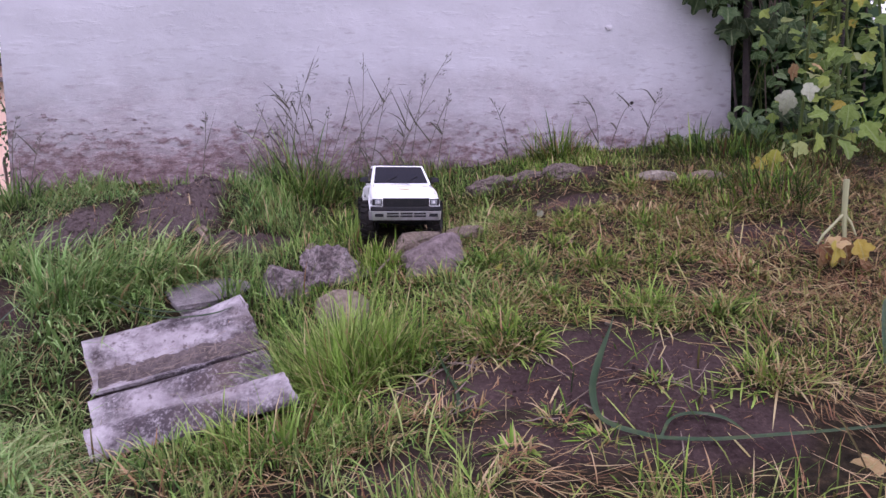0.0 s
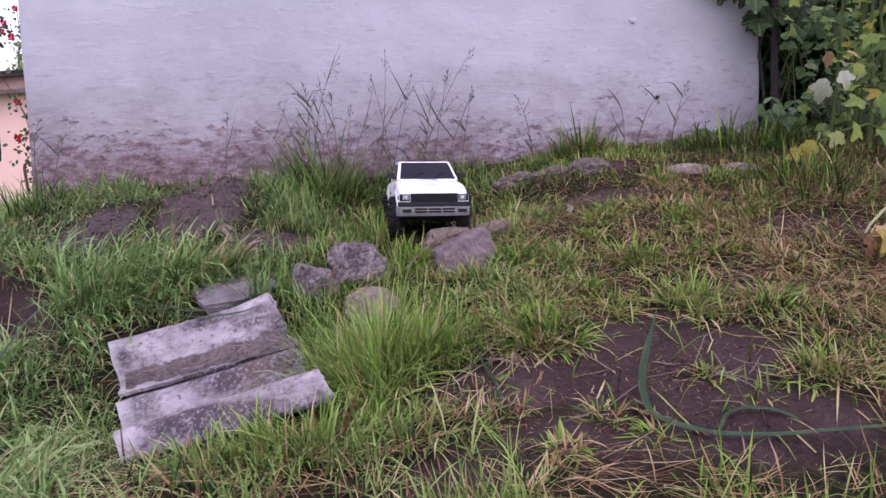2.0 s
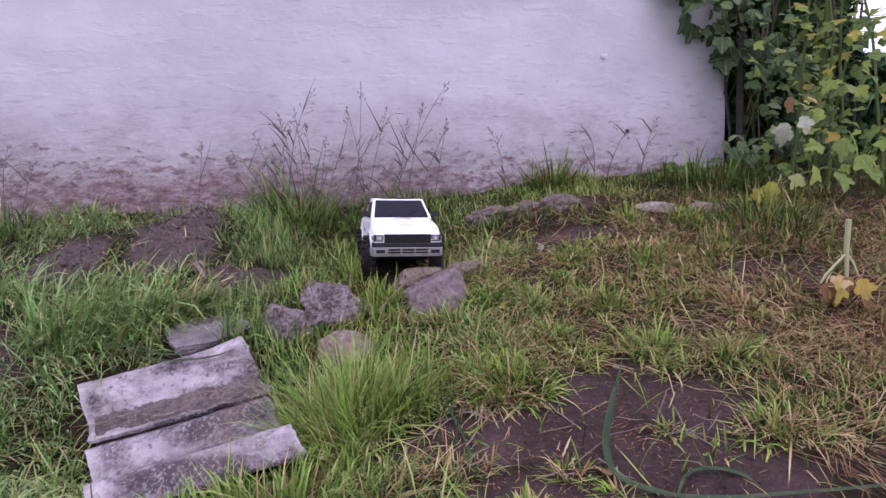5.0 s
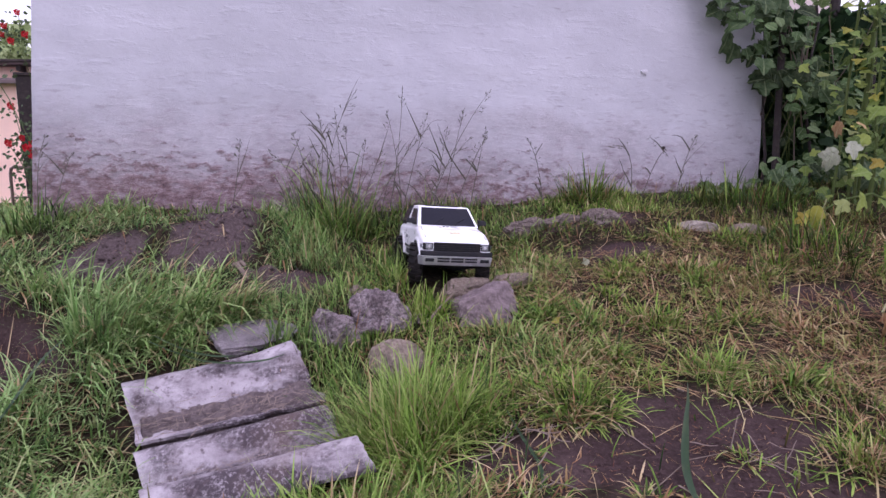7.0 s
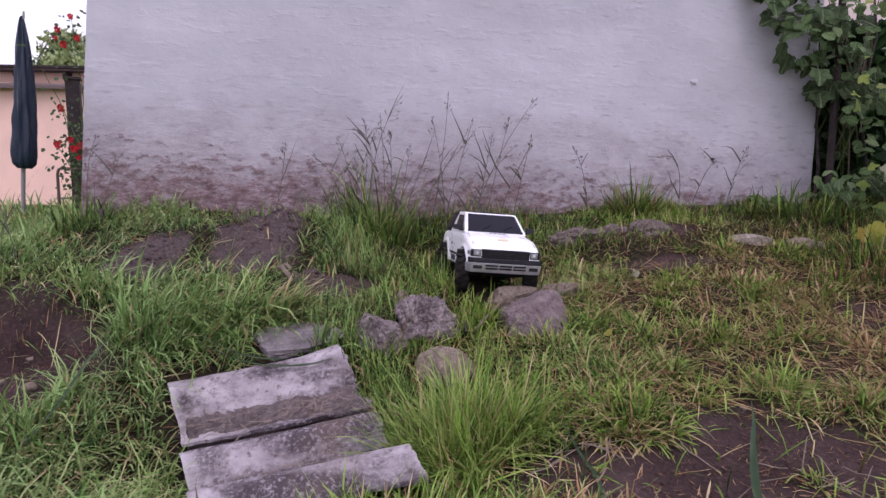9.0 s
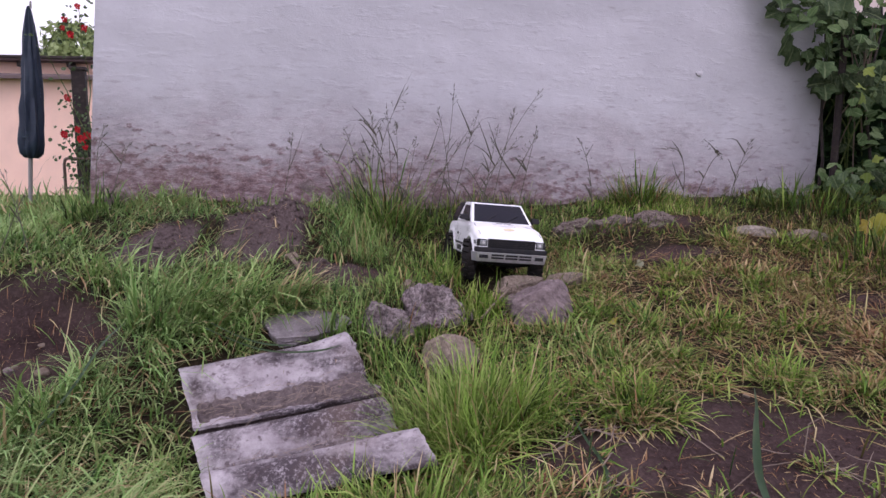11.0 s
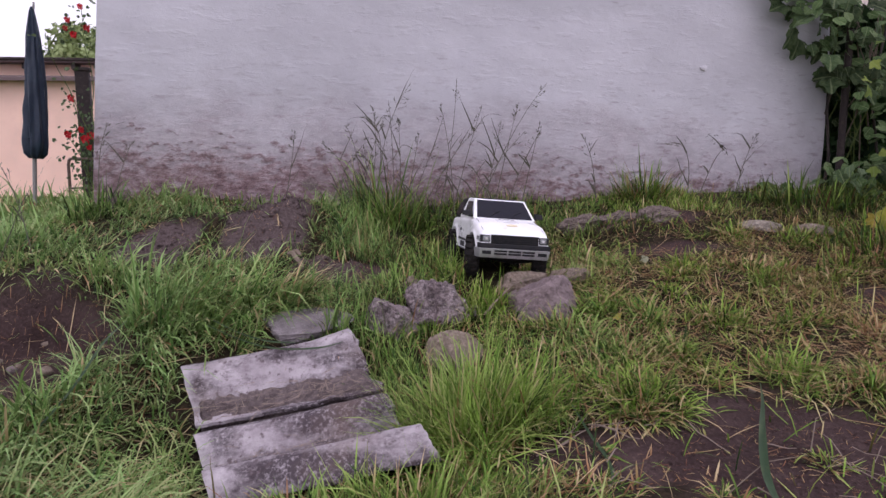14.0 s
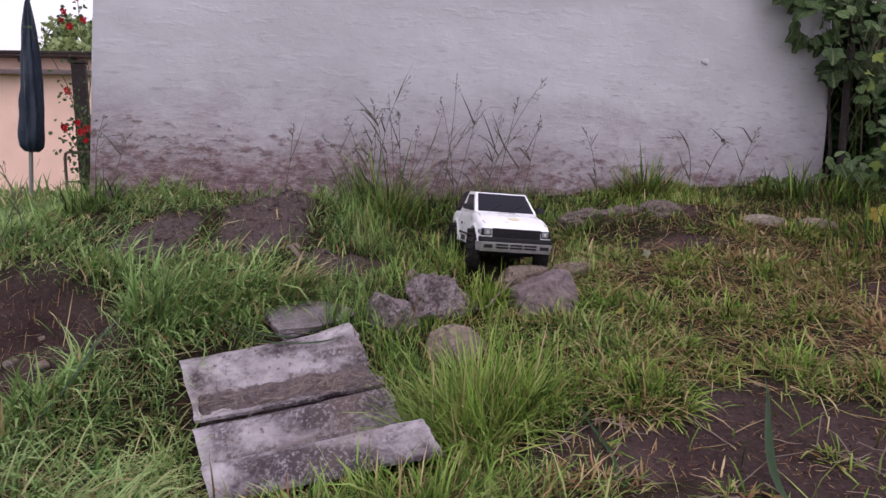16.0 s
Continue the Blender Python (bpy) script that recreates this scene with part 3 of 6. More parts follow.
rock("stone", M_tan, (0.068, 0.058, 0.050), 27, 7, 0.06, "rounded tan field stone among grass blades", at=pose(-0.140, 1.335, 0.200, 0, 10, 10), crag=0.05)
rock("concrete_piece", M_slab, (0.122, 0.066, 0.038), 35, 5, 0.08, "flat broken piece of grey concrete behind roofing sheets", at=pose(-0.485, 1.425, 0.231, 14, -4, 4), crag=0.06,
     facets=(((0, -0.15, 1), 0.45), ((-0.8, -0.4, 0.5), 0.75)))
rock("ridge_stone", M_ridge, (0.095, 0.055, 0.036), 43, 5, 0.2, "low rough stone bedded along the foot of the wall", at=pose(0.275, 2.105, 0.392, 0, -5, 6), crag=0.12)
rock("ridge_stone", M_ridge, (0.10, 0.055, 0.040), 46, 5, 0.2, "low rough stone bedded along the foot of the wall", at=pose(0.405, 2.095, 0.404, 0, -6, 2), crag=0.12)
rock("stone", M_ridge, (0.098, 0.05, 0.060), 51, 4, 0.16, "dark peaked stone at the end of a low ridge", at=pose(0.530, 2.06, 0.418, 0, 8, -8), crag=0.12, facets=(((0.6, -0.2, 0.75), 0.48), ((-0.4, -0.3, 0.85), 0.66)))
rock("stone", M_pale, (0.075, 0.034, 0.024), 59, 6, 0.07, "pale flat stone half covered by grass", at=pose(0.80, 2.00, 0.398, 0, 4, -14), crag=0.06)
rock("stone", M_tan, (0.062, 0.034, 0.024), 67, 6, 0.07, "yellowish flat stone half covered by grass", at=pose(0.935, 1.965, 0.392, 0, 0, -10), crag=0.06)
rock("stone", M_tan, (0.085, 0.046, 0.032), 83, 5, 0.10, "flat tan stone bedded behind the wedge-shaped one", at=pose(0.010, 1.595, gz(0.010, 1.595) + 0.008, 4, -6, 8), crag=0.08)
rock("stone", M_tan, (0.072, 0.034, 0.026), 87, 5, 0.10, "flat tan stone bedded behind the wedge-shaped one", at=pose(0.140, 1.640, gz(0.140, 1.640) + 0.008, 0, -9, 16), crag=0.08)
rock("stone", M_tan, (0.03, 0.03, 0.04), 71, 6, 0.06, "small upright stone in the grass behind the car", at=pose(-0.245, 1.60, 0.285, 0, 14, 0))
_rng = random.Random(5)
for _i in range(44):
    _x, _y = _rng.uniform(-1.55, -0.98), _rng.uniform(1.25, 1.56)
    _s = _rng.uniform(0.005, 0.011) if _i % 5 else _rng.uniform(0.012, 0.022)
    tagged(rock("pebble", _rng.choice((M_pale, M_tan, M_stone)), (_s, _s * 0.8, _s * 0.6), 80 + _i, 4, 0.08, at=pose(_x, _y, gz(_x, _y) + _s * 0.3, 0, 0, _rng.uniform(0, 180))),
           "small pebble in a hollow of bare earth", "pebble", "pebbles in the hollow")
for _i in range(8):
    _x, _y = _rng.uniform(0.0, 1.0), _rng.uniform(0.95, 1.7)
    _s = _rng.uniform(0.005, 0.011)
    tagged(rock("pebble", _rng.choice((M_pale, M_tan)), (_s, _s * 0.8, _s * 0.6), 110 + _i, 4, 0.08, at=pose(_x, _y, gz(_x, _y) + _s * 0.3, 0, 0, _rng.uniform(0, 180))),
           "tiny pale pebble on trodden soil", "pebble", "pebbles on the soil")


def clods():
    """Crumbs of earth on the bare patches."""
    rng = np.random.default_rng(8)
    x, y = rng.uniform(-1.5, 1.2, 60000), rng.uniform(0.75, 2.1, 60000)
    keep = rng.random(60000) < bare(x, y) * 0.5
    x, y = x[keep][:5200], y[keep][:5200]
    n = len(x)
    dug = step(y, 1.55, 1.75) * step(-x, 0.3, 0.5)
    r = rng.uniform(0.001, 0.0032, n) * (1 + 1.2 * (rng.random(n) < 0.06)) * (0.65 + 1.4 * dug * rng.random(n))
    base = np.array([(1, 0, 0), (-1, 0, 0), (0, 1, 0), (0, -1, 0), (0, 0, 1), (0, 0, -1)], float)
    tri = np.array([(0, 2, 4), (2, 1, 4), (1, 3, 4), (3, 0, 4), (2, 0, 5), (1, 2, 5), (3, 1, 5), (0, 3, 5)])
    v = base[None] * r[:, None, None] * rng.uniform(0.6, 1.3, (n, 6, 1))
    a = rng.uniform(0, math.tau, n)
    c, s = np.cos(a)[:, None], np.sin(a)[:, None]
    v = np.stack([v[..., 0] * c - v[..., 1] * s, v[..., 0] * s + v[..., 1] * c, v[..., 2]], -1)
    v += np.stack([x, y, ground_z(x, y) + r * 0.3], -1)[:, None]
    me = bpy.data.meshes.new("soil_crumbs")
    fill_mesh(me, v.reshape(-1, 3), (tri[None] + 6 * np.arange(n)[:, None, None]).reshape(-1, 3))
    at = me.attributes.new("bare", "FLOAT", "POINT")
    at.data.foreach_set("value", np.ones(6 * n, np.float32))
    at = me.attributes.new("dug", "FLOAT", "POINT")
    at.data.foreach_set("value", np.repeat(dug, 6).astype(np.float32))
    me.materials.append(M_soil)
    tagged(new("soil_crumbs", me), "loose crumbs of dark earth", "soil", kind="stuff")


clods()

# ---------------------------------------------------------------- corrugated roofing sheets
class Lie:
    """How a sheet lies: u along its waves, v across them, h out of its face."""

    def __init__(self, o, u, v):
        self.o, self.u, self.v = Vector(o), Vector(u), Vector(v).normalized()
        n = self.u.cross(self.v).normalized()
        self.n = n if n.z > 0 else -n

    def at(self, s, v, h):
        return self.o + self.u * s + self.v * v + self.n * h


UPPER = Lie((-0.712, 1.293, 0.178), (0.358, 0.024, 0.066), (0.156, -0.316, -0.056))
LOWER = Lie((-0.625, 1.127, 0.106), (0.371, 0.002, 0.085), (0.075, -0.157, 0.009))
PITCH = 0.176


def upper_wave(v):
    """One high wave that runs out into a shallow trough."""
    return 0.027 * (math.cos(min(v, 0.112) * math.tau / 0.224) - 1) + max(0.0, v - 0.112) * 0.24


def lower_wave(v):
    return 0.027 * (math.cos(v * math.tau / PITCH) - 1)


def corrugated(name, lie, wave, v0, v1, s0, s1, slant, label, seed):
    """A broken piece of corrugated sheet: waves across v, 7 mm thick, with ragged ends."""
    bm = bmesh.new()
    cols, rows, thick = 34, max(8, int((v1 - v0) / 0.005)), 0.0068
    layers = []
    for t in (0.0, -thick):
        grid = []
        for j in range(rows + 1):
            v = v0 + (v1 - v0) * j / rows
            row = []
            for i in range(cols + 1):
                s = s0 + (s1 + slant * (v - v0) - s0) * i / cols
                if i in (0, cols):
                    s += (0.030 if i else 0.008) * noise.noise((v * 28, seed, i)) + (0.012 if i else 0.004) * noise.noise((v * 110, seed, i))
                h = wave(v) + t + 0.0016 * noise.noise((s * 9, v * 30, seed)) + 0.004 * noise.noise((s * 2.2, 0.5, seed)) + (0.014 * max(0.0, s - 0.75) / 0.25 if lie is UPPER and v < 0.07 else 0.0)
                rag = (0.007 * noise.noise((s * 9, seed, 3)) + 0.003 * noise.noise((s * 40, seed, 5))) if j in (0, rows) else 0
                row.append(bm.verts.new(lie.at(s, v + rag, h)))
            grid.append(row)
        layers.append(grid)
    top, low = layers
    for j in range(rows):
        for i in range(cols):
            bm.faces.new((top[j][i], top[j][i + 1], top[j + 1][i + 1], top[j + 1][i]))
            bm.faces.new((low[j][i], low[j + 1][i], low[j + 1][i + 1], low[j][i + 1]))
    for i in range(cols):
        for j in (0, rows):
            bm.faces.new((top[j][i], low[j][i], low[j][i + 1], top[j][i + 1]))
    for j in range(rows):
        for i in (0, cols):
            bm.faces.new((top[j][i], top[j + 1][i], low[j + 1][i], low[j][i]))
    bmesh.ops.recalc_face_normals(bm, faces=bm.faces)
    ob = part(name, bm, M_cement)
    smooth(ob, 50)
    return tagged(ob, label, "roofing sheet", "broken roofing sheets")


corrugated("roofing_sheet", UPPER, upper_wave, -0.045, 0.168, 0.0, 0.985, 0.06, "broken grey fibre-cement roofing sheet with one high wave", 1.0)
corrugated("roofing_sheet", LOWER, lower_wave, -0.060, 0.228, 0.0, 0.96, -0.05, "broken grey fibre-cement roofing sheet under another, lichen-spotted", 5.0)

# ---------------------------------------------------------------- grass
def blades(name, label, x, y, z, length, width, azim, lean, droop, dry, shade, category="grass", thick=None):
    """Single blades of grass: bent, tapering strips of three joints."""
    n = len(x)
    ts = (0.0, 0.38, 0.72, 1.0)
    ang = lean[:, None] + droop[:, None] * np.array((0.1, 0.5, 0.9))
    seg = np.diff(ts)[None] * length[:, None]
    out = np.concatenate([np.zeros((n, 1)), np.cumsum(seg * np.sin(ang), 1)], 1)
    up = np.concatenate([np.zeros((n, 1)), np.cumsum(seg * np.cos(ang), 1)], 1)
    dx, dy = np.cos(azim), np.sin(azim)
    spine = np.stack([x[:, None] + out * dx[:, None], y[:, None] + out * dy[:, None], z[:, None] + up], -1)
    floor = ground_z(spine[..., 0], spine[..., 1]) + 0.002
    spine[..., 2] = np.maximum(spine[..., 2], floor)
    wv = np.array((0.75, 1.0, 0.7)) / 2
    side = np.stack([-dy, dx, 0.25 * np.sin(7 * azim)], -1)
    v = np.empty((n, 7, 3))
    for k in range(3):
        off = side * (width * wv[k])[:, None]
        v[:, 2 * k], v[:, 2 * k + 1] = spine[:, k] - off, spine[:, k] + off
    v[:, 6] = spine[:, 3]
    tri = np.array([(0, 1, 3), (0, 3, 2), (2, 3, 5), (2, 5, 4), (4, 5, 6)])
    me = bpy.data.meshes.new(name)
    fill_mesh(me, v.reshape(-1, 3), (tri[None] + 7 * np.arange(n)[:, None, None]).reshape(-1, 3))
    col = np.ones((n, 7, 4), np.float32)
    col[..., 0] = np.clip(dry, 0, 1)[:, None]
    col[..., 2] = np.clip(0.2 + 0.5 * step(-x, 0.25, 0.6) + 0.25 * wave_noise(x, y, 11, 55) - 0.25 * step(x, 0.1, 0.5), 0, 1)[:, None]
    # root-to-tip steps put the shade low in the sward into the blade colour
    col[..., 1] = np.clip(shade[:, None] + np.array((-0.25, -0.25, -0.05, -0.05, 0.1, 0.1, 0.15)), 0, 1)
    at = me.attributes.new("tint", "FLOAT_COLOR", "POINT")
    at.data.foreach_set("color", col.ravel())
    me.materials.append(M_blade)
    return tagged(new(name, me), label, category, kind="stuff")


def in_wall(x, y):
    u = (x + 1.32) * 0.981 + (y - 2.12) * 0.193
    v = -(x + 1.32) * 0.193 + (y - 2.12) * 0.981
    return (v > -0.01) & (u > -0.02) & (u < 2.72)


def on_sheet(x, y):
    """The plan of the roofing sheets, free of turf."""
    out = np.zeros(np.shape(x), bool)
    for lie, v0, v1, s1 in ((UPPER, -0.05, 0.19, 1.0), (LOWER, -0.06, 0.23, 1.0)):
        det = lie.u.x * lie.v.y - lie.u.y * lie.v.x
        s = ((x - lie.o.x) * lie.v.y - (y - lie.o.y) * lie.v.x) / det
        v = (lie.u.x * (y - lie.o.y) - lie.u.y * (x - lie.o.x)) / det
        out |= (s > -0.02) & (s < s1) & (v > v0) & (v < v1)
    return out


STONES = ((0.062, 1.495, 0.08), (-0.185, 1.475, 0.068), (-0.282, 1.43, 0.045), (-0.135, 1.335, 0.05), (-0.505, 1.41, 0.075), (0.40, 2.10, 0.07), (0.27, 2.1, 0.06), (0.555, 2.06, 0.05))


def free(x, y):
    ok = ~in_wall(x, y) & ~on_sheet(x, y)
    for sx, sy, r in STONES:
        ok &= (x - sx) ** 2 + (y - sy) ** 2 > r * r
    # where the car has pressed the turf down
    cx, cy = x + 0.040, y - 1.775
    f, l = cx * 0.139 - cy * 0.990, cx * 0.990 + cy * 0.139
    ok &= ~((abs(f) < 0.2) & (abs(l) < 0.10))
    return ok


STRAP_RUN = np.array(((0.75, 0.73), (0.59, 0.751), (0.434, 0.776), (0.34, 0.806), (0.30, 0.85), (0.34, 1.0), (0.413, 1.165)))


def along_strap(x, y):
    """The strip that the long strap leaf has flattened."""
    near = 0 * x
    for (ax, ay), (bx, by) in zip(STRAP_RUN, STRAP_RUN[1:]):
        t = np.clip(((x - ax) * (bx - ax) + (y - ay) * (by - ay)) / ((bx - ax) ** 2 + (by - ay) ** 2), 0, 1)
        gap = np.hypot(x - ax - t * (bx - ax), (y - ay - t * (by - ay) + 0.025) * 0.7)
        near = np.maximum(near, 1 - step(gap, 0.03, 0.05))
    return near


def lawn():
    rng = np.random.default_rng(21)
    n = 620000
    x, y = rng.uniform(-2.1, 1.9, n), rng.uniform(0.2, 2.75, n)
    patch = wave_noise(x, y, 14, 31)
    clump = wave_noise(x, y, 42, 32)
    east = step(x, -0.25, 0.35) * step(y, 0.95, 1.2)
    worn_out = 0.14 * bell(x, y, 0.55, 1.3, 0.5, 0.3) + 0.22 * bell(x, y, 0.95, 1.35, 0.25, 0.35) + 0.25 * (1 - step(y, 0.8, 1.0)) * step(x, -0.75, -0.5) + 0.12 * (1 - step(y, 0.85, 1.0)) * step(x, -0.1, 0.1)
    dens = (1 - bare(x, y)) ** 1.5 * np.clip(0.56 + 0.36 * patch + 0.42 * clump - 0.06 * east - worn_out, 0.03, 1) * np.where(y > 1.7, 0.8, 1.0)
    edge = step(x, -2.1, -1.6) * (1 - step(x, 1.5, 1.9)) * step(y, 0.2, 0.55)
    dens = dens * edge * (1 - 0.28 * step(-x, 0.3, 0.7)) * (1 - along_strap(x, y))
    keep = (rng.random(n) < dens * 0.60 + 0.006 * edge) & free(x, y)
    x, y, patch, clump = x[keep], y[keep], patch[keep], clump[keep]
    n = len(x)
    right = step(x, -0.25, 0.35) * step(y, 0.95, 1.2) * (1 - step(y, 1.9, 2.2))
    low = 1 - step(y, 0.85, 1.05)
    length = (0.048 + 0.020 * patch) * rng.gamma(4, 1 / 4, n) * (1 - 0.3 * right) * (1 - 0.4 * step(y, 1.95, 2.2) * step(x, 0.1, 0.3)) * (1 + 0.4 * step(-x, 0.45, 0.8) * (1 - step(y, 1.6, 1.8)))
    lean = np.abs(rng.normal(0.35, 0.3, n)) + 0.85 * right * rng.random(n)
    left = step(-x, 0.3, 0.7)
    lean = lean + 0.5 * left * rng.random(n)
    droop = rng.normal(0.7, 0.5, n) + 0.35 * left
    comb = 1.6 * wave_noise(x, y, 7, 88) + rng.normal(-0.5, 0.7, n)
    flat = rng.random(n) < 0.08 + 0.26 * right + 0.1 * low
    lean = np.where(flat, rng.uniform(1.2, 1.5, n), lean)
    length = np.where(flat, length * 1.5, length)
    dry = np.clip(0.05 + 0.17 * right + 0.16 * step(x, 0.5, 0.9) + 0.08 * low - 0.25 * clump * right + rng.normal(0, 0.18, n), 0, 1)
    dry = np.where(flat & (rng.random(n) < 0.75), rng.uniform(0.65, 1.0, n), dry)
    dry = np.where(rng.random(n) < 0.05, 0.95, dry)
    # last term: shade under bush and climber, put into the tint
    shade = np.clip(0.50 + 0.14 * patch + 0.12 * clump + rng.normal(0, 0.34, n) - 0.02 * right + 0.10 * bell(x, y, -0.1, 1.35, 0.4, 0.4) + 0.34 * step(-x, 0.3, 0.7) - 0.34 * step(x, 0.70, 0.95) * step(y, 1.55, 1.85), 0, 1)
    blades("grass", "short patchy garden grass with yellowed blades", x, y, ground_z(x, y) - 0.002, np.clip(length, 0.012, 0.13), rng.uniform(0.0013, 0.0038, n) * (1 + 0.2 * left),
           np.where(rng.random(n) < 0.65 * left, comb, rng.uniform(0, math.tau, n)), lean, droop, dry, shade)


lawn()


def straw():
    """Dead blades strewn flat over soil and turf."""
    rng = np.random.default_rng(22)
    n = 90000
    x, y = rng.uniform(-1.4, 1.5, n), rng.uniform(0.65, 2.2, n)
    w = 0.08 + 0.55 * step(x, -0.3, 0.3) * (1 - step(y, 1.7, 2.0)) + 0.10 * (1 - step(y, 0.85, 1.05)) - 1.2 * (bare(x, y) > 0.3)
    sheet = on_sheet(x, y)
    w = w + 0.25 * bell(x, y, 0.95, 1.35, 0.3, 0.35)
    keep = (rng.random(n) < np.clip(w, 0.012, 1) * 0.36 * (1 - 0.9 * along_strap(x, y))) & ~in_wall(x, y) & (free(x, y))
    x, y = x[keep], y[keep]
    n = len(x)
    lift = rng.uniform(0.002, 0.022, n) * (bare(x, y) < 0.5) + 0.003
    blades("straw", "dead straw-coloured grass blades strewn flat", x, y, ground_z(x, y) + lift, rng.uniform(0.025, 0.10, n), rng.uniform(0.0009, 0.002, n),
           2.2 * wave_noise(x, y, 12, 77) + rng.normal(0, 0.5, n) + math.pi * rng.integers(0, 2, n), rng.uniform(1.2, 1.6, n), rng.normal(0.1, 0.4, n), rng.uniform(0.75, 1, n), np.clip(rng.uniform(0.2, 1.0, n) - 0.12 * bell(x, y, 1.0, 1.35, 0.35, 0.4), 0, 1), "straw")


straw()


def soil_flecks():
    """Short bits of dead blade and root on the bare soil."""
    rng = np.random.default_rng(23)
    n = 60000
    x, y = rng.uniform(-1.4, 1.2, n), rng.uniform(0.72, 2.1, n)
    keep = (rng.random(n) < 0.35 * bare(x, y) * (0.25 + 0.75 * (wave_noise(x, y, 20, 9) > 0))) & free(x, y)
    x, y = x[keep][:5200], y[keep][:5200]
    n = len(x)
    blades("plant_litter", "small bits of dead grass and roots on soil", x, y, ground_z(x, y) + 0.002, rng.uniform(0.004, 0.022, n), rng.uniform(0.0006, 0.0018, n),
           rng.uniform(0, math.tau, n), rng.uniform(1.3, 1.6, n), rng.normal(0, 0.4, n), rng.uniform(0.8, 1, n), rng.uniform(0.0, 0.8, n) ** 1.3, "litter")


soil_flecks()


def tuft(cx, cy, n, rx, ry, h, seed, label, dry=0.06, shade=0.5, lean=0.3, droop=0.8, wide=0.0032, bias=None, name="grass_tuft"):
    rng = np.random.default_rng(seed)
    a, r = rng.uniform(0, math.tau, n), np.sqrt(rng.random(n))
    x, y = cx + rx * r * np.cos(a), cy + ry * r * np.sin(a)
    az = np.arctan2(y - cy, x - cx) + rng.normal(0, 1.1, n)
    if bias is not None:
        az = np.where(rng.random(n) < 0.6, bias + rng.normal(0, 0.5, n), az)
    ok = ~in_wall(x, y)
    x, y, az, r = x[ok], y[ok], az[ok], r[ok]
    n = len(x)
    length = h * np.clip(rng.normal(0.72, 0.32, n), 0.15, 1.5) * (1 - 0.3 * r)
    d = np.where(rng.random(n) < dry, rng.uniform(0.6, 1, n), np.clip(rng.normal(0.06, 0.08, n), 0, 1))
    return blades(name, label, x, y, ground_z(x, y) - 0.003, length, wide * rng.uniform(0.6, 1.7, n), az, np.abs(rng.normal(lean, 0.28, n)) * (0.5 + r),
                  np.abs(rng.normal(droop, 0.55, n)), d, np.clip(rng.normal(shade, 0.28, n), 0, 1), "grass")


tuft(-0.115, 1.095, 1500, 0.11, 0.075, 0.185, 41, "thick bright green tuft of fine grass", 0.06, 0.78, 0.36, 0.6, 0.0023)
tuft(-0.03, 1.11, 450, 0.09, 0.06, 0.13, 42, "low green tuft beside bare soil", 0.15, 0.62, 0.45, 0.7, 0.0024)
tuft(-0.78, 1.45, 700, 0.13, 0.08, 0.14, 43, "big tuft of long drooping blue-green grass", 0.06, 0.72, 0.45, 1.2, 0.0032, bias=0.1)
tuft(-0.84, 1.42, 80, 0.05, 0.04, 0.20, 243, "upright spray of broad blue-green blades", 0.02, 0.66, 0.22, 0.35, 0.0042)
tuft(-0.64, 1.50, 900, 0.18, 0.06, 0.17, 44, "long grass combed over to one side", 0.14, 0.72, 0.8, 1.0, 0.0030, bias=0.15)
tuft(-0.55, 1.54, 260, 0.10, 0.04, 0.19, 244, "long pale grass laid flat over the turf", 0.35, 0.8, 1.1, 0.5, 0.0030, bias=0.3)
tuft(-0.92, 1.13, 800, 0.15, 0.13, 0.11, 45, "rough green grass beside roofing sheets", 0.12, 0.68, 0.5, 1.0, 0.0028)
tuft(-0.36, 2.12, 430, 0.15, 0.07, 0.19, 46, "tall dark green grass against the wall", 0.06, 0.48, 0.28, 0.8, 0.0036)
tuft(-0.38, 2.14, 120, 0.12, 0.04, 0.29, 146, "long straight grass blades standing against the wall", 0.15, 0.40, 0.14, 0.4, 0.0040)
tuft(-0.12, 2.20, 220, 0.14, 0.06, 0.10, 47, "tall grass at the wall behind the car", 0.08, 0.42, 0.3, 0.9, 0.0034)
tuft(0.28, 2.30, 300, 0.20, 0.05, 0.065, 48, "green grass along the foot of the wall", 0.15, 0.52, 0.5, 0.9, 0.003)
tuft(0.555, 2.38, 420, 0.12, 0.05, 0.165, 49, "upright green tuft at the wall", 0.25, 0.45, 0.4, 0.7, 0.0028)
tuft(0.34, 2.035, 420, 0.22, 0.03, 0.058, 165, "short grass before a low ridge stone", 0.15, 0.45, 0.6, 0.8, 0.0026)
tuft(0.80, 2.36, 260, 0.18, 0.06, 0.06, 50, "green grass along the foot of the wall", 0.12, 0.42, 0.4, 0.8, 0.0032)
# low tint on these two: shade below the leaves is in their colour
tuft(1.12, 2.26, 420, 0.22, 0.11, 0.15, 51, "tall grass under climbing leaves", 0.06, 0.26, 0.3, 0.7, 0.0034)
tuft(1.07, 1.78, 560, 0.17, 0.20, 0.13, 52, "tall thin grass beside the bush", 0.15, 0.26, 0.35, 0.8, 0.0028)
tuft(-1.27, 2.03, 240, 0.09, 0.06, 0.15, 53, "grass tuft at the corner of the wall", 0.06, 0.5, 0.25, 0.7, 0.0034)
tuft(-1.42, 1.82, 1300, 0.28, 0.12, 0.08, 54, "blue-green grass on top of a small bank", 0.04, 0.68, 0.5, 1.0, 0.0034)
tuft(0.20, 1.27, 500, 0.10, 0.05, 0.07, 55, "flattened green tuft", 0.2, 0.55, 0.7, 0.9, 0.0025)
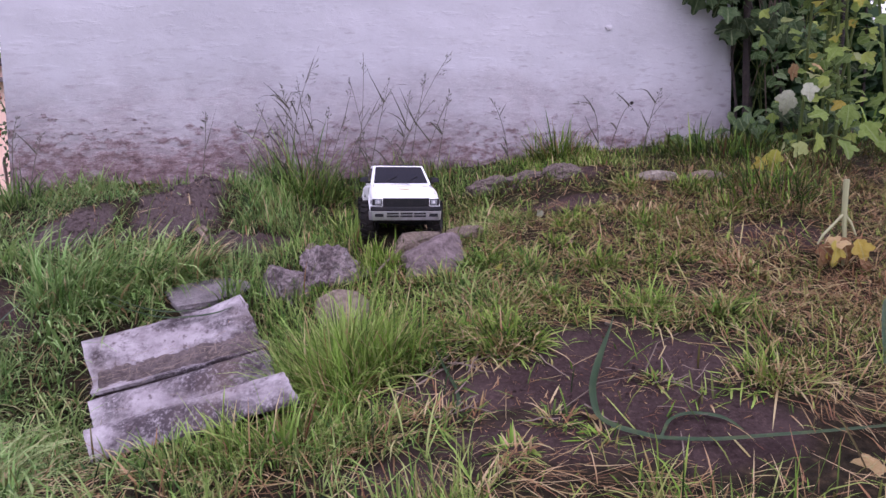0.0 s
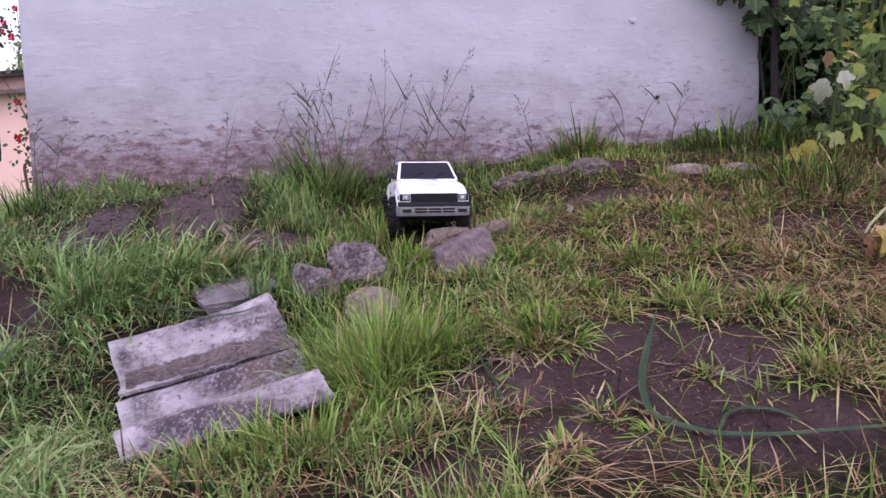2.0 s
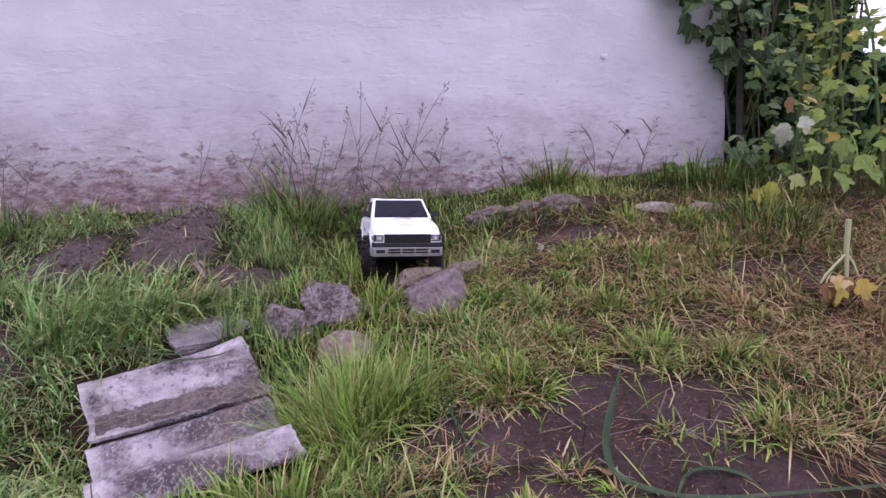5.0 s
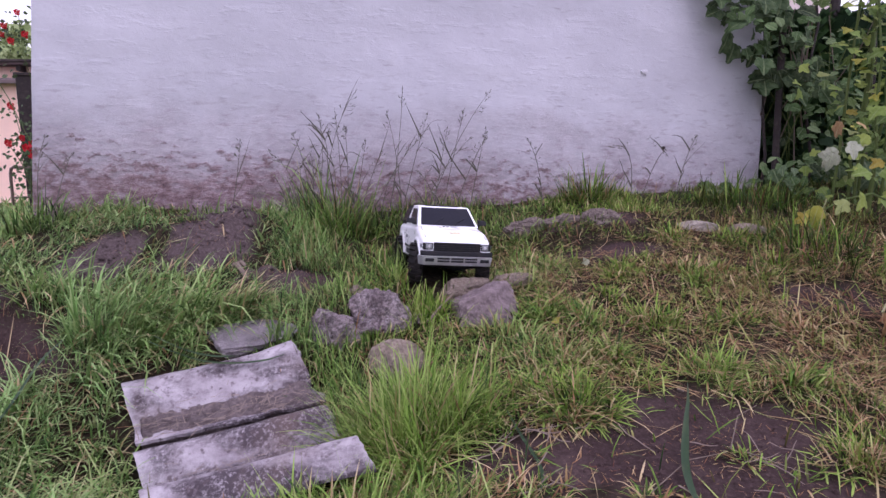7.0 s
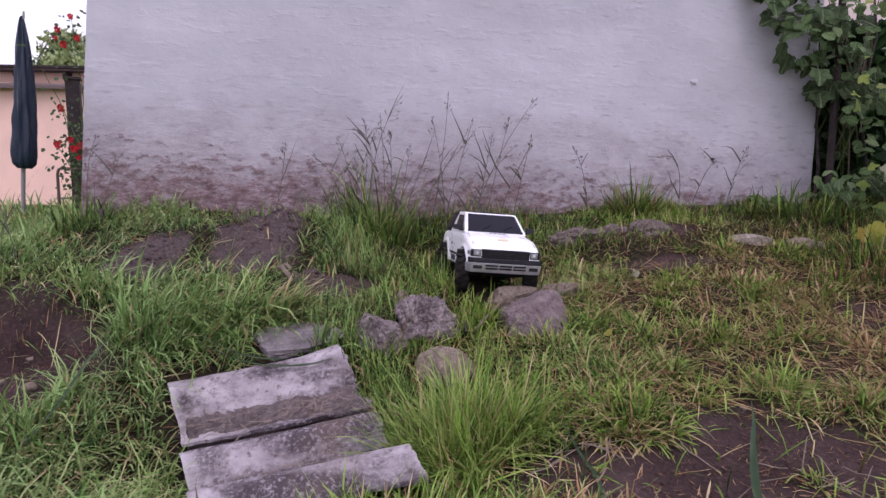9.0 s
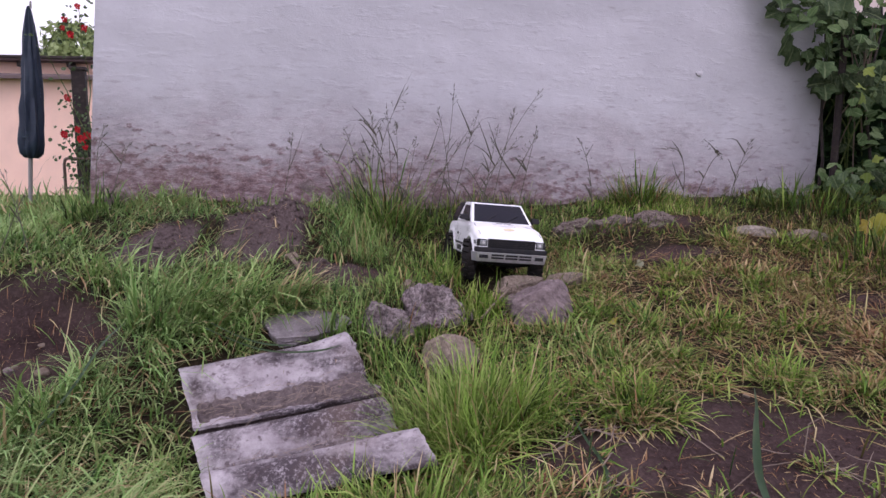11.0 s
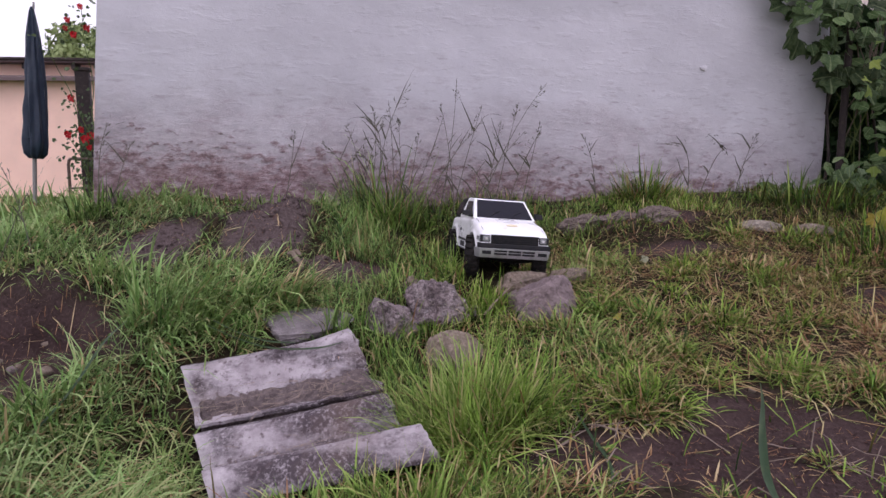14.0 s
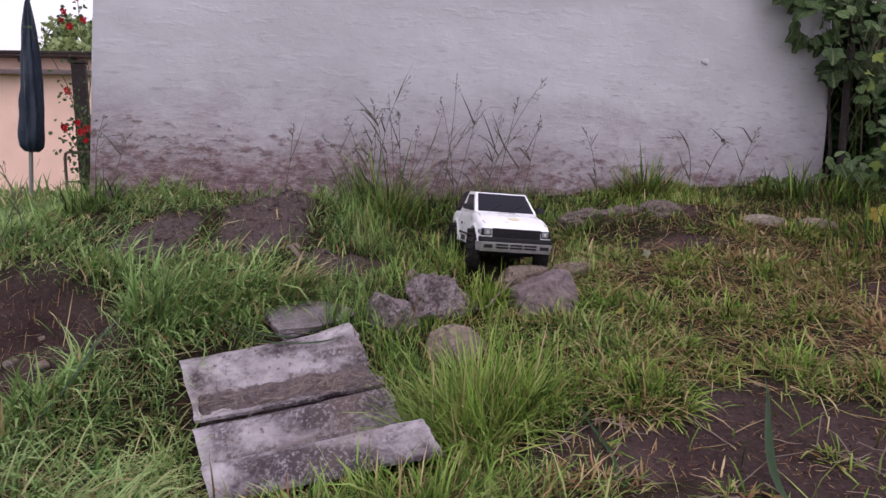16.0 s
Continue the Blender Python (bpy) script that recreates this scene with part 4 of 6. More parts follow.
tuft(0.195, 1.10, 420, 0.075, 0.06, 0.09, 255, "green tuft at the edge of bare soil", 0.15, 0.6, 0.75, 0.9, 0.0026)
tuft(0.17, 1.06, 90, 0.06, 0.03, 0.075, 256, "yellowed blades splayed over bare soil", 0.9, 0.75, 1.1, 0.6, 0.0024, bias=-1.6)
tuft(0.13, 1.17, 420, 0.08, 0.06, 0.075, 257, "green tuft at the edge of bare soil", 0.2, 0.55, 0.7, 0.9, 0.0026)
tuft(0.45, 1.42, 350, 0.07, 0.05, 0.07, 56, "flattened green tuft", 0.25, 0.6, 0.6, 0.9, 0.0026)
tuft(0.50, 1.215, 300, 0.06, 0.04, 0.08, 258, "bright green tuft above bare soil", 0.12, 0.68, 0.5, 0.8, 0.0024)
tuft(0.95, 1.12, 260, 0.2, 0.12, 0.06, 157, "reddish-brown dead grass under the bush", 0.9, 0.35, 1.3, 0.9, 0.0022)
tuft(0.85, 1.45, 160, 0.14, 0.10, 0.06, 158, "reddish-brown dead grass under the bush", 0.85, 0.4, 1.3, 0.9, 0.0022)
tuft(0.62, 1.17, 350, 0.11, 0.05, 0.06, 57, "yellowish tuft at the edge of bare soil", 0.45, 0.65, 0.7, 0.9, 0.0024)
tuft(0.62, 0.93, 260, 0.08, 0.06, 0.07, 157, "yellowish tuft at the edge of bare soil", 0.45, 0.7, 0.6, 0.8, 0.0024)
tuft(0.06, 0.90, 120, 0.08, 0.03, 0.06, 58, "yellowing tuft on bare soil", 0.5, 0.6, 0.7, 0.8, 0.0024)
for _k, (_x, _y, _n, _h) in enumerate(((0.245, 0.862, 70, 0.06), (0.30, 0.815, 45, 0.05), (0.165, 0.80, 90, 0.06), (0.435, 0.955, 60, 0.05), (0.08, 0.985, 30, 0.05), (0.50, 0.90, 30, 0.05))):
    tuft(_x, _y, _n, 0.03, 0.022, _h, 170 + _k, "small thin tuft standing in bare soil", 0.35, 0.65, 0.8, 0.8, 0.0024)
tuft(-0.19, 0.860, 460, 0.14, 0.035, 0.11, 166, "green grass grown up against a roofing sheet", 0.15, 0.64, 0.4, 0.8, 0.0026)
tuft(-0.175, 1.10, 420, 0.05, 0.08, 0.12, 266, "green grass hanging over the end of a roofing sheet", 0.2, 0.68, 0.6, 0.9, 0.0024, bias=3.0)
tuft(-0.185, 1.045, 420, 0.055, 0.06, 0.135, 269, "green grass hanging over the end of a roofing sheet", 0.2, 0.64, 0.7, 0.9, 0.0024, bias=2.9)
tuft(-0.215, 1.14, 200, 0.035, 0.05, 0.10, 270, "green grass hanging over the end of a roofing sheet", 0.3, 0.66, 0.9, 0.8, 0.0022, bias=2.8)
tuft(-0.36, 0.855, 300, 0.09, 0.025, 0.075, 267, "grass grown up before a roofing sheet", 0.25, 0.62, 0.45, 0.8, 0.0025)
tuft(-0.115, 1.00, 560, 0.05, 0.07, 0.14, 268, "green grass hanging over the end of a roofing sheet", 0.15, 0.68, 0.55, 0.9, 0.0024, bias=3.1)
tuft(-0.20, 0.88, 900, 0.30, 0.08, 0.07, 59, "mixed green and dead grass", 0.35, 0.56, 0.6, 0.8, 0.0025)
tuft(-0.28, 1.60, 350, 0.10, 0.06, 0.07, 60, "fresh green grass before the car", 0.12, 0.65, 0.5, 0.8, 0.0025)
tuft(-0.24, 1.80, 320, 0.07, 0.06, 0.07, 61, "fresh green grass beside the car", 0.12, 0.65, 0.5, 0.8, 0.0025)
tuft(-0.05, 1.50, 110, 0.045, 0.02, 0.09, 62, "a few long green blades between two stones", 0.1, 0.66, 0.35, 0.5, 0.0034)
tuft(-0.20, 1.39, 220, 0.08, 0.03, 0.06, 162, "grass grown over the foot of a stone", 0.3, 0.6, 0.6, 0.8, 0.0024)
tuft(0.09, 1.40, 220, 0.09, 0.025, 0.07, 163, "grass grown over the foot of a stone", 0.25, 0.64, 0.5, 0.8, 0.0024)
tuft(0.94, 1.20, 200, 0.14, 0.12, 0.07, 164, "matted rust-brown dead grass", 0.9, 0.35, 0.9, 0.8, 0.0022)
tuft(1.02, 1.34, 520, 0.24, 0.22, 0.11, 63, "russet dying grass under the bush", 0.7, 0.4, 0.8, 0.8, 0.0023)


_cr = random.Random(12)
for _k in range(34):
    _x, _y = _cr.uniform(-0.05, 0.95), _cr.uniform(1.12, 1.95)
    if float(bare(np.array([_x]), np.array([_y]))[0]) < 0.4 and bool(free(np.array([_x]), np.array([_y]))[0]):
        _g = _cr.random()
        tuft(_x, _y, int(110 + 120 * _cr.random()), 0.03 + 0.05 * _cr.random(), 0.025 + 0.03 * _cr.random(), 0.05 + 0.035 * _cr.random(), 500 + _k,
             "small fresh green clump in the worn lawn" if _g < 0.9 else "small yellowing clump in the worn lawn", 0.1 if _g < 0.9 else 0.5, 0.42 + 0.3 * _cr.random(), 0.7, 0.9, 0.0032)


def far_grass():
    rng = np.random.default_rng(71)
    n = 42000
    y = 2.0 + 9.0 * rng.random(n) ** 1.6
    x = -1.25 - rng.random(n) * (1.2 + (y - 1.5) * 0.8)
    ok = ~in_wall(x, y) & (x < -1.3)
    x, y = x[ok], y[ok]
    n = len(x)
    blades("far_grass", "green lawn between the shed and a pink house", x, y, ground_z(x, y) - 0.02, rng.uniform(0.03, 0.07, n), rng.uniform(0.004, 0.009, n), rng.uniform(0, math.tau, n),
           np.abs(rng.normal(0.3, 0.2, n)), rng.normal(0.6, 0.3, n), rng.uniform(0, 0.25, n), np.clip(rng.normal(0.68, 0.15, n), 0, 1))


far_grass()


def wide_grass():
    """The garden's rougher turf round about, thinning out with distance."""
    rng = np.random.default_rng(73)
    n = 150000
    r, a = 0.8 + 7.0 * rng.random(n) ** 1.3, rng.uniform(0, math.tau, n)
    x, y = r * np.cos(a), 1.2 + r * np.sin(a)
    inner = step(x, -2.1, -1.6) * (1 - step(x, 1.5, 1.9)) * step(y, 0.2, 0.55) * (1 - step(y, 2.7, 2.8))
    keep = ~in_wall(x, y) & (rng.random(n) > inner) & (bare(x, y) < 0.3) & ((y < 2.6) | (x > 1.5) | (x < -1.4)) & (rng.random(n) < 0.75 + 0.4 * wave_noise(x, y, 4, 12))
    x, y, r = x[keep], y[keep], r[keep]
    n = len(x)
    blades("rough_grass", "rough patchy turf round the garden slope", x, y, ground_z(x, y) - 0.004, rng.gamma(4, 0.016, n) * (1 + 0.08 * r), rng.uniform(0.003, 0.006, n) * (1 + 0.35 * r), rng.uniform(0, math.tau, n),
           np.abs(rng.normal(0.45, 0.35, n)), rng.normal(0.8, 0.4, n), np.where(rng.random(n) < 0.15, 0.9, rng.uniform(0, 0.25, n)), np.clip(rng.normal(0.55, 0.2, n), 0, 1))


wide_grass()


def long_grass():
    """Coarse long blades combed over among the short ones."""
    rng = np.random.default_rng(75)
    n = 5200
    x, y = rng.uniform(-1.3, -0.36, n), rng.uniform(0.75, 1.85, n)
    keep = (bare(x, y) < 0.2) & free(x, y) & ((x < -0.52) | (y < 1.4)) & (y < 1.7) & ((x < -0.86) | (y > 1.25)) & (rng.random(n) < 0.45 + 0.45 * wave_noise(x, y, 12, 14))
    x, y = x[keep], y[keep]
    n = len(x)
    blades("long_grass", "long coarse grass blades combed over", x, y, ground_z(x, y) - 0.002, rng.uniform(0.08, 0.19, n), rng.uniform(0.0035, 0.0068, n), 1.2 * wave_noise(x, y, 6, 89) + rng.normal(-0.2, 0.7, n),
           np.abs(rng.normal(0.55, 0.3, n)), rng.normal(1.1, 0.4, n), np.where(rng.random(n) < 0.12, 0.85, rng.uniform(0, 0.12, n)), np.clip(rng.normal(0.76, 0.18, n), 0, 1))


long_grass()


def rootlets():
    """Torn roots and dead blades that hang over the bank of the hollow."""
    rng = np.random.default_rng(74)
    n = 110
    x = rng.uniform(-1.7, -0.98, n)
    y = 1.60 - 0.12 * rng.random(n) ** 1.5
    blades("rootlets", "torn pale rootlets hanging over a bank of soil", x, y, ground_z(x, y) + 0.004, rng.uniform(0.02, 0.09, n), rng.uniform(0.0006, 0.0015, n), -math.pi / 2 + rng.normal(0, 0.9, n),
           rng.uniform(1.2, 1.8, n), rng.normal(0.3, 0.3, n), rng.uniform(0.85, 1, n), rng.uniform(0.3, 1.0, n), "roots")


rootlets()


def seed_stalk(base, tip, bow, seed, blades_n=2, head=0.09, label="thin drying grass stalk with a loose seed head by the wall"):
    """A stem that bows towards its tip, with a loose panicle and a dry leaf or two."""
    rng = random.Random(seed)
    base, tip = Vector(base), Vector(tip)
    st = thing("grass_stalk", label, "grass stalk", "seed stalks by the wall", pose(*base))
    mid = base.lerp(tip, 0.55) + Vector(bow)
    pts = [(1 - t) ** 2 * base + 2 * t * (1 - t) * mid + t * t * tip - base for t in (k / 8 for k in range(9))]
    part("stem", tube_bm(bmesh.new(), pts, [0.0016 - 0.0010 * k / 8 for k in range(9)], 5), M_stalk, st)
    bm = bmesh.new()
    d = (pts[-1] - pts[-3]).normalized()
    head *= 1.5
    for k in range(8):
        t = k / 8
        p = pts[-1] - d * head * (1 - t)
        out = Vector((rng.gauss(0, 1), rng.gauss(0, 0.5), rng.gauss(0, 0.5))).normalized()
        e = p + (out * 0.8 + d * 0.45) * head * 0.30 * (1.15 - t)
        tube_bm(bm, [p, e], [0.0006, 0.0004], 3)
        for _ in range(1 + k % 2):
            q = p.lerp(e, rng.uniform(0.45, 1)) + Vector((rng.gauss(0, 0.002), rng.gauss(0, 0.002), rng.gauss(0, 0.002)))
            tube_bm(bm, [q, q + (d + out * 0.6) * 0.007], [0.0018, 0.0004], 3)
    part("seed_head", bm, M_stalk, st)
    for _ in range(blades_n):
        i = rng.randrange(1, 7)
        a = rng.choice((-1, 1)) * rng.uniform(0.25, 0.8)
        bm = bmesh.new()
        L, kink = rng.uniform(0.07, 0.17), rng.uniform(-0.2, 1.3)
        prev = None
        for k in range(6):
            u = k / 5
            c = pts[i] + Vector((a * L * u, rng.uniform(-0.01, 0.01) * u, L * (0.85 * u - 0.55 * kink * max(0, u - 0.35) ** 1.3 * 2)))
            w = 0.0026 * (1 - u) + 0.0003
            row = [bm.verts.new(c + Vector((w * 0.8, 0, w * 0.5))), bm.verts.new(c + Vector((-w * 0.8, 0.001, -w * 0.5)))]
            if prev:
                bm.faces.new((prev[0], row[0], row[1], prev[1]))
            prev = row
        part("dry_leaf", bm, M_stalk, st)
    return st


for _k, (_b, _t, _w) in enumerate((
        ((-0.40, 2.15), (-0.29, 2.25, 0.86), (-0.06, 0, 0.06)), ((-0.20, 2.2), (-0.135, 2.26, 0.865), (0.02, 0, 0)), ((-0.08, 2.2), (0.175, 2.3, 0.865), (-0.03, 0, 0.05)),
        ((-0.42, 2.15), (-0.45, 2.2, 0.75), (0.10, 0, 0.14)), ((-0.38, 2.15), (-0.44, 2.2, 0.68), (0.09, 0, 0.12)), ((-0.14, 2.2), (-0.19, 2.24, 0.79), (0.02, 0, 0.02)),
        ((-0.05, 2.2), (0.02, 2.28, 0.74), (0, 0, 0.02)), ((-0.28, 2.15), (-0.07, 2.24, 0.70), (0.02, 0, 0.10)), ((-0.12, 2.2), (0.10, 2.28, 0.70), (-0.02, 0, 0.03)),
        ((-0.46, 2.14), (-0.58, 2.16, 0.66), (0.04, 0, 0.06)), ((0.02, 2.22), (0.16, 2.3, 0.71), (-0.03, 0, 0)), ((-0.70, 2.12), (-0.66, 2.14, 0.70), (0.01, 0, 0)),
        ((0.36, 2.32), (0.30, 2.34, 0.70), (0.03, 0, 0.05)), ((0.70, 2.38), (0.62, 2.38, 0.66), (0.07, 0, 0.13)), ((0.74, 2.38), (0.84, 2.38, 0.62), (0.02, 0, 0.15)),
        ((0.88, 2.4), (0.96, 2.42, 0.70), (-0.02, 0, 0)), ((-0.34, 2.15), (-0.36, 2.2, 0.80), (0.01, 0, 0)), ((-0.44, 2.14), (-0.50, 2.18, 0.72), (0.03, 0, 0.03)), ((-0.16, 2.2), (-0.05, 2.26, 0.78), (0, 0, 0.03)), ((-0.02, 2.22), (0.08, 2.3, 0.80), (0, 0, 0.03)), ((-0.3, 2.15), (-0.2, 2.2, 0.66), (0, 0, 0.06)), ((-0.48, 2.14), (-0.40, 2.2, 0.63), (-0.02, 0, 0.03)), ((-1.25, 2.02), (-1.22, 2.05, 0.72), (-0.03, 0, 0.05)), ((-1.21, 2.0), (-1.14, 2.03, 0.66), (0, 0, 0.04)))):
    seed_stalk((_b[0], _b[1], gz(*_b)), _t, _w, 200 + _k, 2 if _k % 3 else 4, 0.045 if _k % 2 else 0.07)
_rng = random.Random(77)
for _k in range(9):
    _x = _rng.choice((-0.42, -0.36, -0.2, -0.1, 0.0)) + _rng.gauss(0, 0.05)
    _y = 2.12 + 0.2 * (_x + 0.45) + _rng.uniform(0, 0.06)
    seed_stalk((_x, _y, gz(_x, _y)), (_x + _rng.gauss(0.02, 0.06), _y + 0.04, _rng.uniform(0.58, 0.78)), (_rng.gauss(0, 0.02), 0, _rng.uniform(0, 0.05)), 400 + _k, _rng.choice((1, 2, 3)), 0.03)
# tall stalks out by the lawn's edge
for _k, (_b, _t) in enumerate((((-1.30, 1.75), (-1.42, 1.8, 0.62)), ((-1.42, 1.72), (-1.40, 1.75, 0.66)), ((-1.36, 1.7), (-1.28, 1.72, 0.52)))):
    seed_stalk((_b[0], _b[1], gz(*_b)), _t, (0.02, 0, 0.05), 240 + _k, 1, 0.06, "pale grass stalk in seed beside the lawn")

# ---------------------------------------------------------------- the model car
CAR = pose(-0.036, 1.785, 0.298, -4.5, -3.0, -81.0)


def prism(profile, y0, y1, taper=1.0, mid_z=None):
    """A side profile (x, z) drawn across from y0 to y1."""
    bm = bmesh.new()
    a = [bm.verts.new((x, y0, z)) for x, z in profile]
    b = [bm.verts.new((x, y1, z)) for x, z in profile]
    n = len(profile)
    bm.faces.new(a)
    bm.faces.new(b[::-1])
    for k in range(n):
        bm.faces.new((a[k], b[k], b[(k + 1) % n], a[(k + 1) % n]))
    bmesh.ops.recalc_face_normals(bm, faces=bm.faces)
    return bm


def loft(lower, upper, bevel=0.004):
    """A hull between two level outlines of as many corners."""
    bm = bmesh.new()
    a = [bm.verts.new(p) for p in lower]
    b = [bm.verts.new(p) for p in upper]
    n = len(a)
    bm.faces.new(a[::-1])
    bm.faces.new(b)
    for k in range(n):
        bm.faces.new((a[k], a[(k + 1) % n], b[(k + 1) % n], b[k]))
    bmesh.ops.recalc_face_normals(bm, faces=bm.faces)
    if bevel:
        bmesh.ops.bevel(bm, geom=list(bm.edges), offset=bevel, segments=2, affect="EDGES", profile=0.7)
    return bm


def panel(corners, out, thick=0.0016):
    """A thin plate over four or more corners, stood off along out."""
    out = Vector(out).normalized()
    bm = bmesh.new()
    lo = [bm.verts.new(Vector(c) - out * thick) for c in corners]
    hi = [bm.verts.new(Vector(c) + out * thick) for c in corners]
    n = len(lo)
    bm.faces.new(hi)
    bm.faces.new(lo[::-1])
    for k in range(n):
        bm.faces.new((lo[k], lo[(k + 1) % n], hi[(k + 1) % n], hi[k]))
    bmesh.ops.recalc_face_normals(bm, faces=bm.faces)
    return bm


def inset_quad(a, b, c, d, m):
    """Four corners drawn in by the shares m = (from a-d side, from b-c side, from a-b side, from d-c side)."""
    a, b, c, d = (Vector(v) for v in (a, b, c, d))
    p = lambda u, v: a.lerp(b, u).lerp(d.lerp(c, u), v)
    return [p(m[0], m[2]), p(1 - m[1], m[2]), p(1 - m[1], 1 - m[3]), p(m[0], 1 - m[3])]


def wheel_meshes():
    """Tyre with lugs, and rim with six spokes; axle along y."""
    bm = bmesh.new()
    R, W = 0.050, 0.036
    prof = [(0.030, -W / 2 + 0.002), (0.040, -W / 2), (0.0465, -W / 2 + 0.003), (R - 0.0015, -W / 2 + 0.008), (R, 0), (R - 0.0015, W / 2 - 0.008), (0.0465, W / 2 - 0.003), (0.040, W / 2), (0.030, W / 2 - 0.002)]
    seg = 32
    rings = [[bm.verts.new((r * math.cos(k * math.tau / seg), y, r * math.sin(k * math.tau / seg))) for r, y in prof] for k in range(seg)]
    for k in range(seg):
        for j in range(len(prof) - 1):
            bm.faces.new((rings[k][j], rings[(k + 1) % seg][j], rings[(k + 1) % seg][j + 1], rings[k][j + 1]))
    bmesh.ops.recalc_face_normals(bm, faces=bm.faces)
    for k in range(18):
        a = k * math.tau / 18
        for s, off in ((-1, 0), (1, 0.17)):
            b2 = bmesh.ops.create_cube(bm, size=1.0)["verts"]
            bmesh.ops.scale(bm, vec=(0.0055, 0.0165, 0.009), verts=b2)
            bmesh.ops.rotate(bm, verts=b2, cent=(0, 0, 0), matrix=Matrix.Rotation(0.25 * s, 3, "X"))
            bmesh.ops.translate(bm, vec=(R + 0.0005, s * 0.0095, 0), verts=b2)
            bmesh.ops.rotate(bm, verts=b2, cent=(0, 0, 0), matrix=Matrix.Rotation(a + off, 3, "Y"))
    rim = bmesh.new()
    prof = [(0.0305, -0.016), (0.0305, 0.016), (0.0285, 0.0165), (0.027, 0.010), (0.027, -0.014)]
    rings = [[rim.verts.new((r * math.cos(k * math.tau / 24), y, r * math.sin(k * math.tau / 24))) for r, y in prof] for k in range(24)]
    for k in range(24):
        for j in range(len(prof)):
            rim.faces.new((rings[k][j], rings[(k + 1) % 24][j], rings[(k + 1) % 24][(j + 1) % len(prof)], rings[k][(j + 1) % len(prof)]))
    for s in (-1, 1):
        for k in range(6):
            b2 = bmesh.ops.create_cube(rim, size=1.0)["verts"]
            bmesh.ops.scale(rim, vec=(0.022, 0.003, 0.007), verts=b2)
            bmesh.ops.translate(rim, vec=(0.017, s * 0.011, 0), verts=b2)
            bmesh.ops.rotate(rim, verts=b2, cent=(0, 0, 0), matrix=Matrix.Rotation(k * math.tau / 6, 3, "Y"))
        h = bmesh.ops.create_cone(rim, segments=12, radius1=0.008, radius2=0.006, depth=0.006, cap_ends=True)["verts"]
        bmesh.ops.rotate(rim, verts=h, cent=(0, 0, 0), matrix=Matrix.Rotation(radians(-90 * s), 3, "X"))
        bmesh.ops.translate(rim, vec=(0, s * 0.013, 0), verts=h)
    bmesh.ops.recalc_face_normals(rim, faces=rim.faces)
    return bm, rim


def car_shell(wb, hw):
    """Sections along the car: sides with flared arches, a rounded shoulder and a crowned deck."""
    xs = sorted({round(-0.219 + 0.43 * k / 70, 4) for k in range(71)} | {round(c + r, 4) for c in (wb, -wb) for r in (-0.0575, -0.055, 0.055, 0.0575)})
    bm = bmesh.new()
    rings = []
    for x in xs:
        top = float(np.interp(x, (-0.219, -0.205, 0.085, 0.150, 0.196, 0.206, 0.211), (0.132, 0.141, 0.148, 0.1375, 0.1235, 0.1165, 0.106)))
        low = float(np.interp(x, (-0.219, -0.20, -0.075, 0.075, 0.196, 0.211), (0.078, 0.070, 0.062, 0.062, 0.070, 0.078)))
        for c in (wb, -wb):
            if abs(x - c) < 0.0575:
                low = max(low, 0.056 + math.sqrt(0.0575 ** 2 - (x - c) ** 2))
        low = min(low, top - 0.022)
        nose = 1 - 0.045 * float(step(x, 0.165, 0.212)) - 0.03 * float(step(-x, 0.19, 0.22))
        crown = 0.0045 * float(step(x, 0.07, 0.11)) * (1 - float(step(x, 0.185, 0.211)))
        half = []
        for k in range(9):
            z = low + (top - 0.016 - low) * k / 8
            d = min(math.hypot(x - c, z - 0.056) for c in (wb, -wb))
            half.append((hw * nose - 0.002 * float(step(z, 0.10, 0.135)) + 0.0042 * math.exp(-((d - 0.058) / 0.007) ** 2), z))
        y0, z0 = half[-1]
        for k in range(1, 6):
            a = k * math.pi / 10
            half.append((y0 - 0.013 * (1 - math.cos(a)), z0 + 0.016 * math.sin(a)))
        y1, z1 = half[-1]
        for k in range(1, 4):
            half.append((y1 * (1 - k / 4), z1 + crown * math.sin(min(1, k / 2) * math.pi / 2)))
        loop = [(-y, z) for y, z in half] + [(0, z1 + crown)] + [(y, z) for y, z in half[::-1]]
        rings.append([bm.verts.new((x, y, z)) for y, z in loop])
    n = len(rings[0])
    for a, b in zip(rings, rings[1:]):
        for k in range(n):
            bm.faces.new((a[k], b[k], b[(k + 1) % n], a[(k + 1) % n]))
    bm.faces.new(rings[0])
    bm.faces.new(rings[-1][::-1])
    bmesh.ops.recalc_face_normals(bm, faces=bm.faces)
    return bm


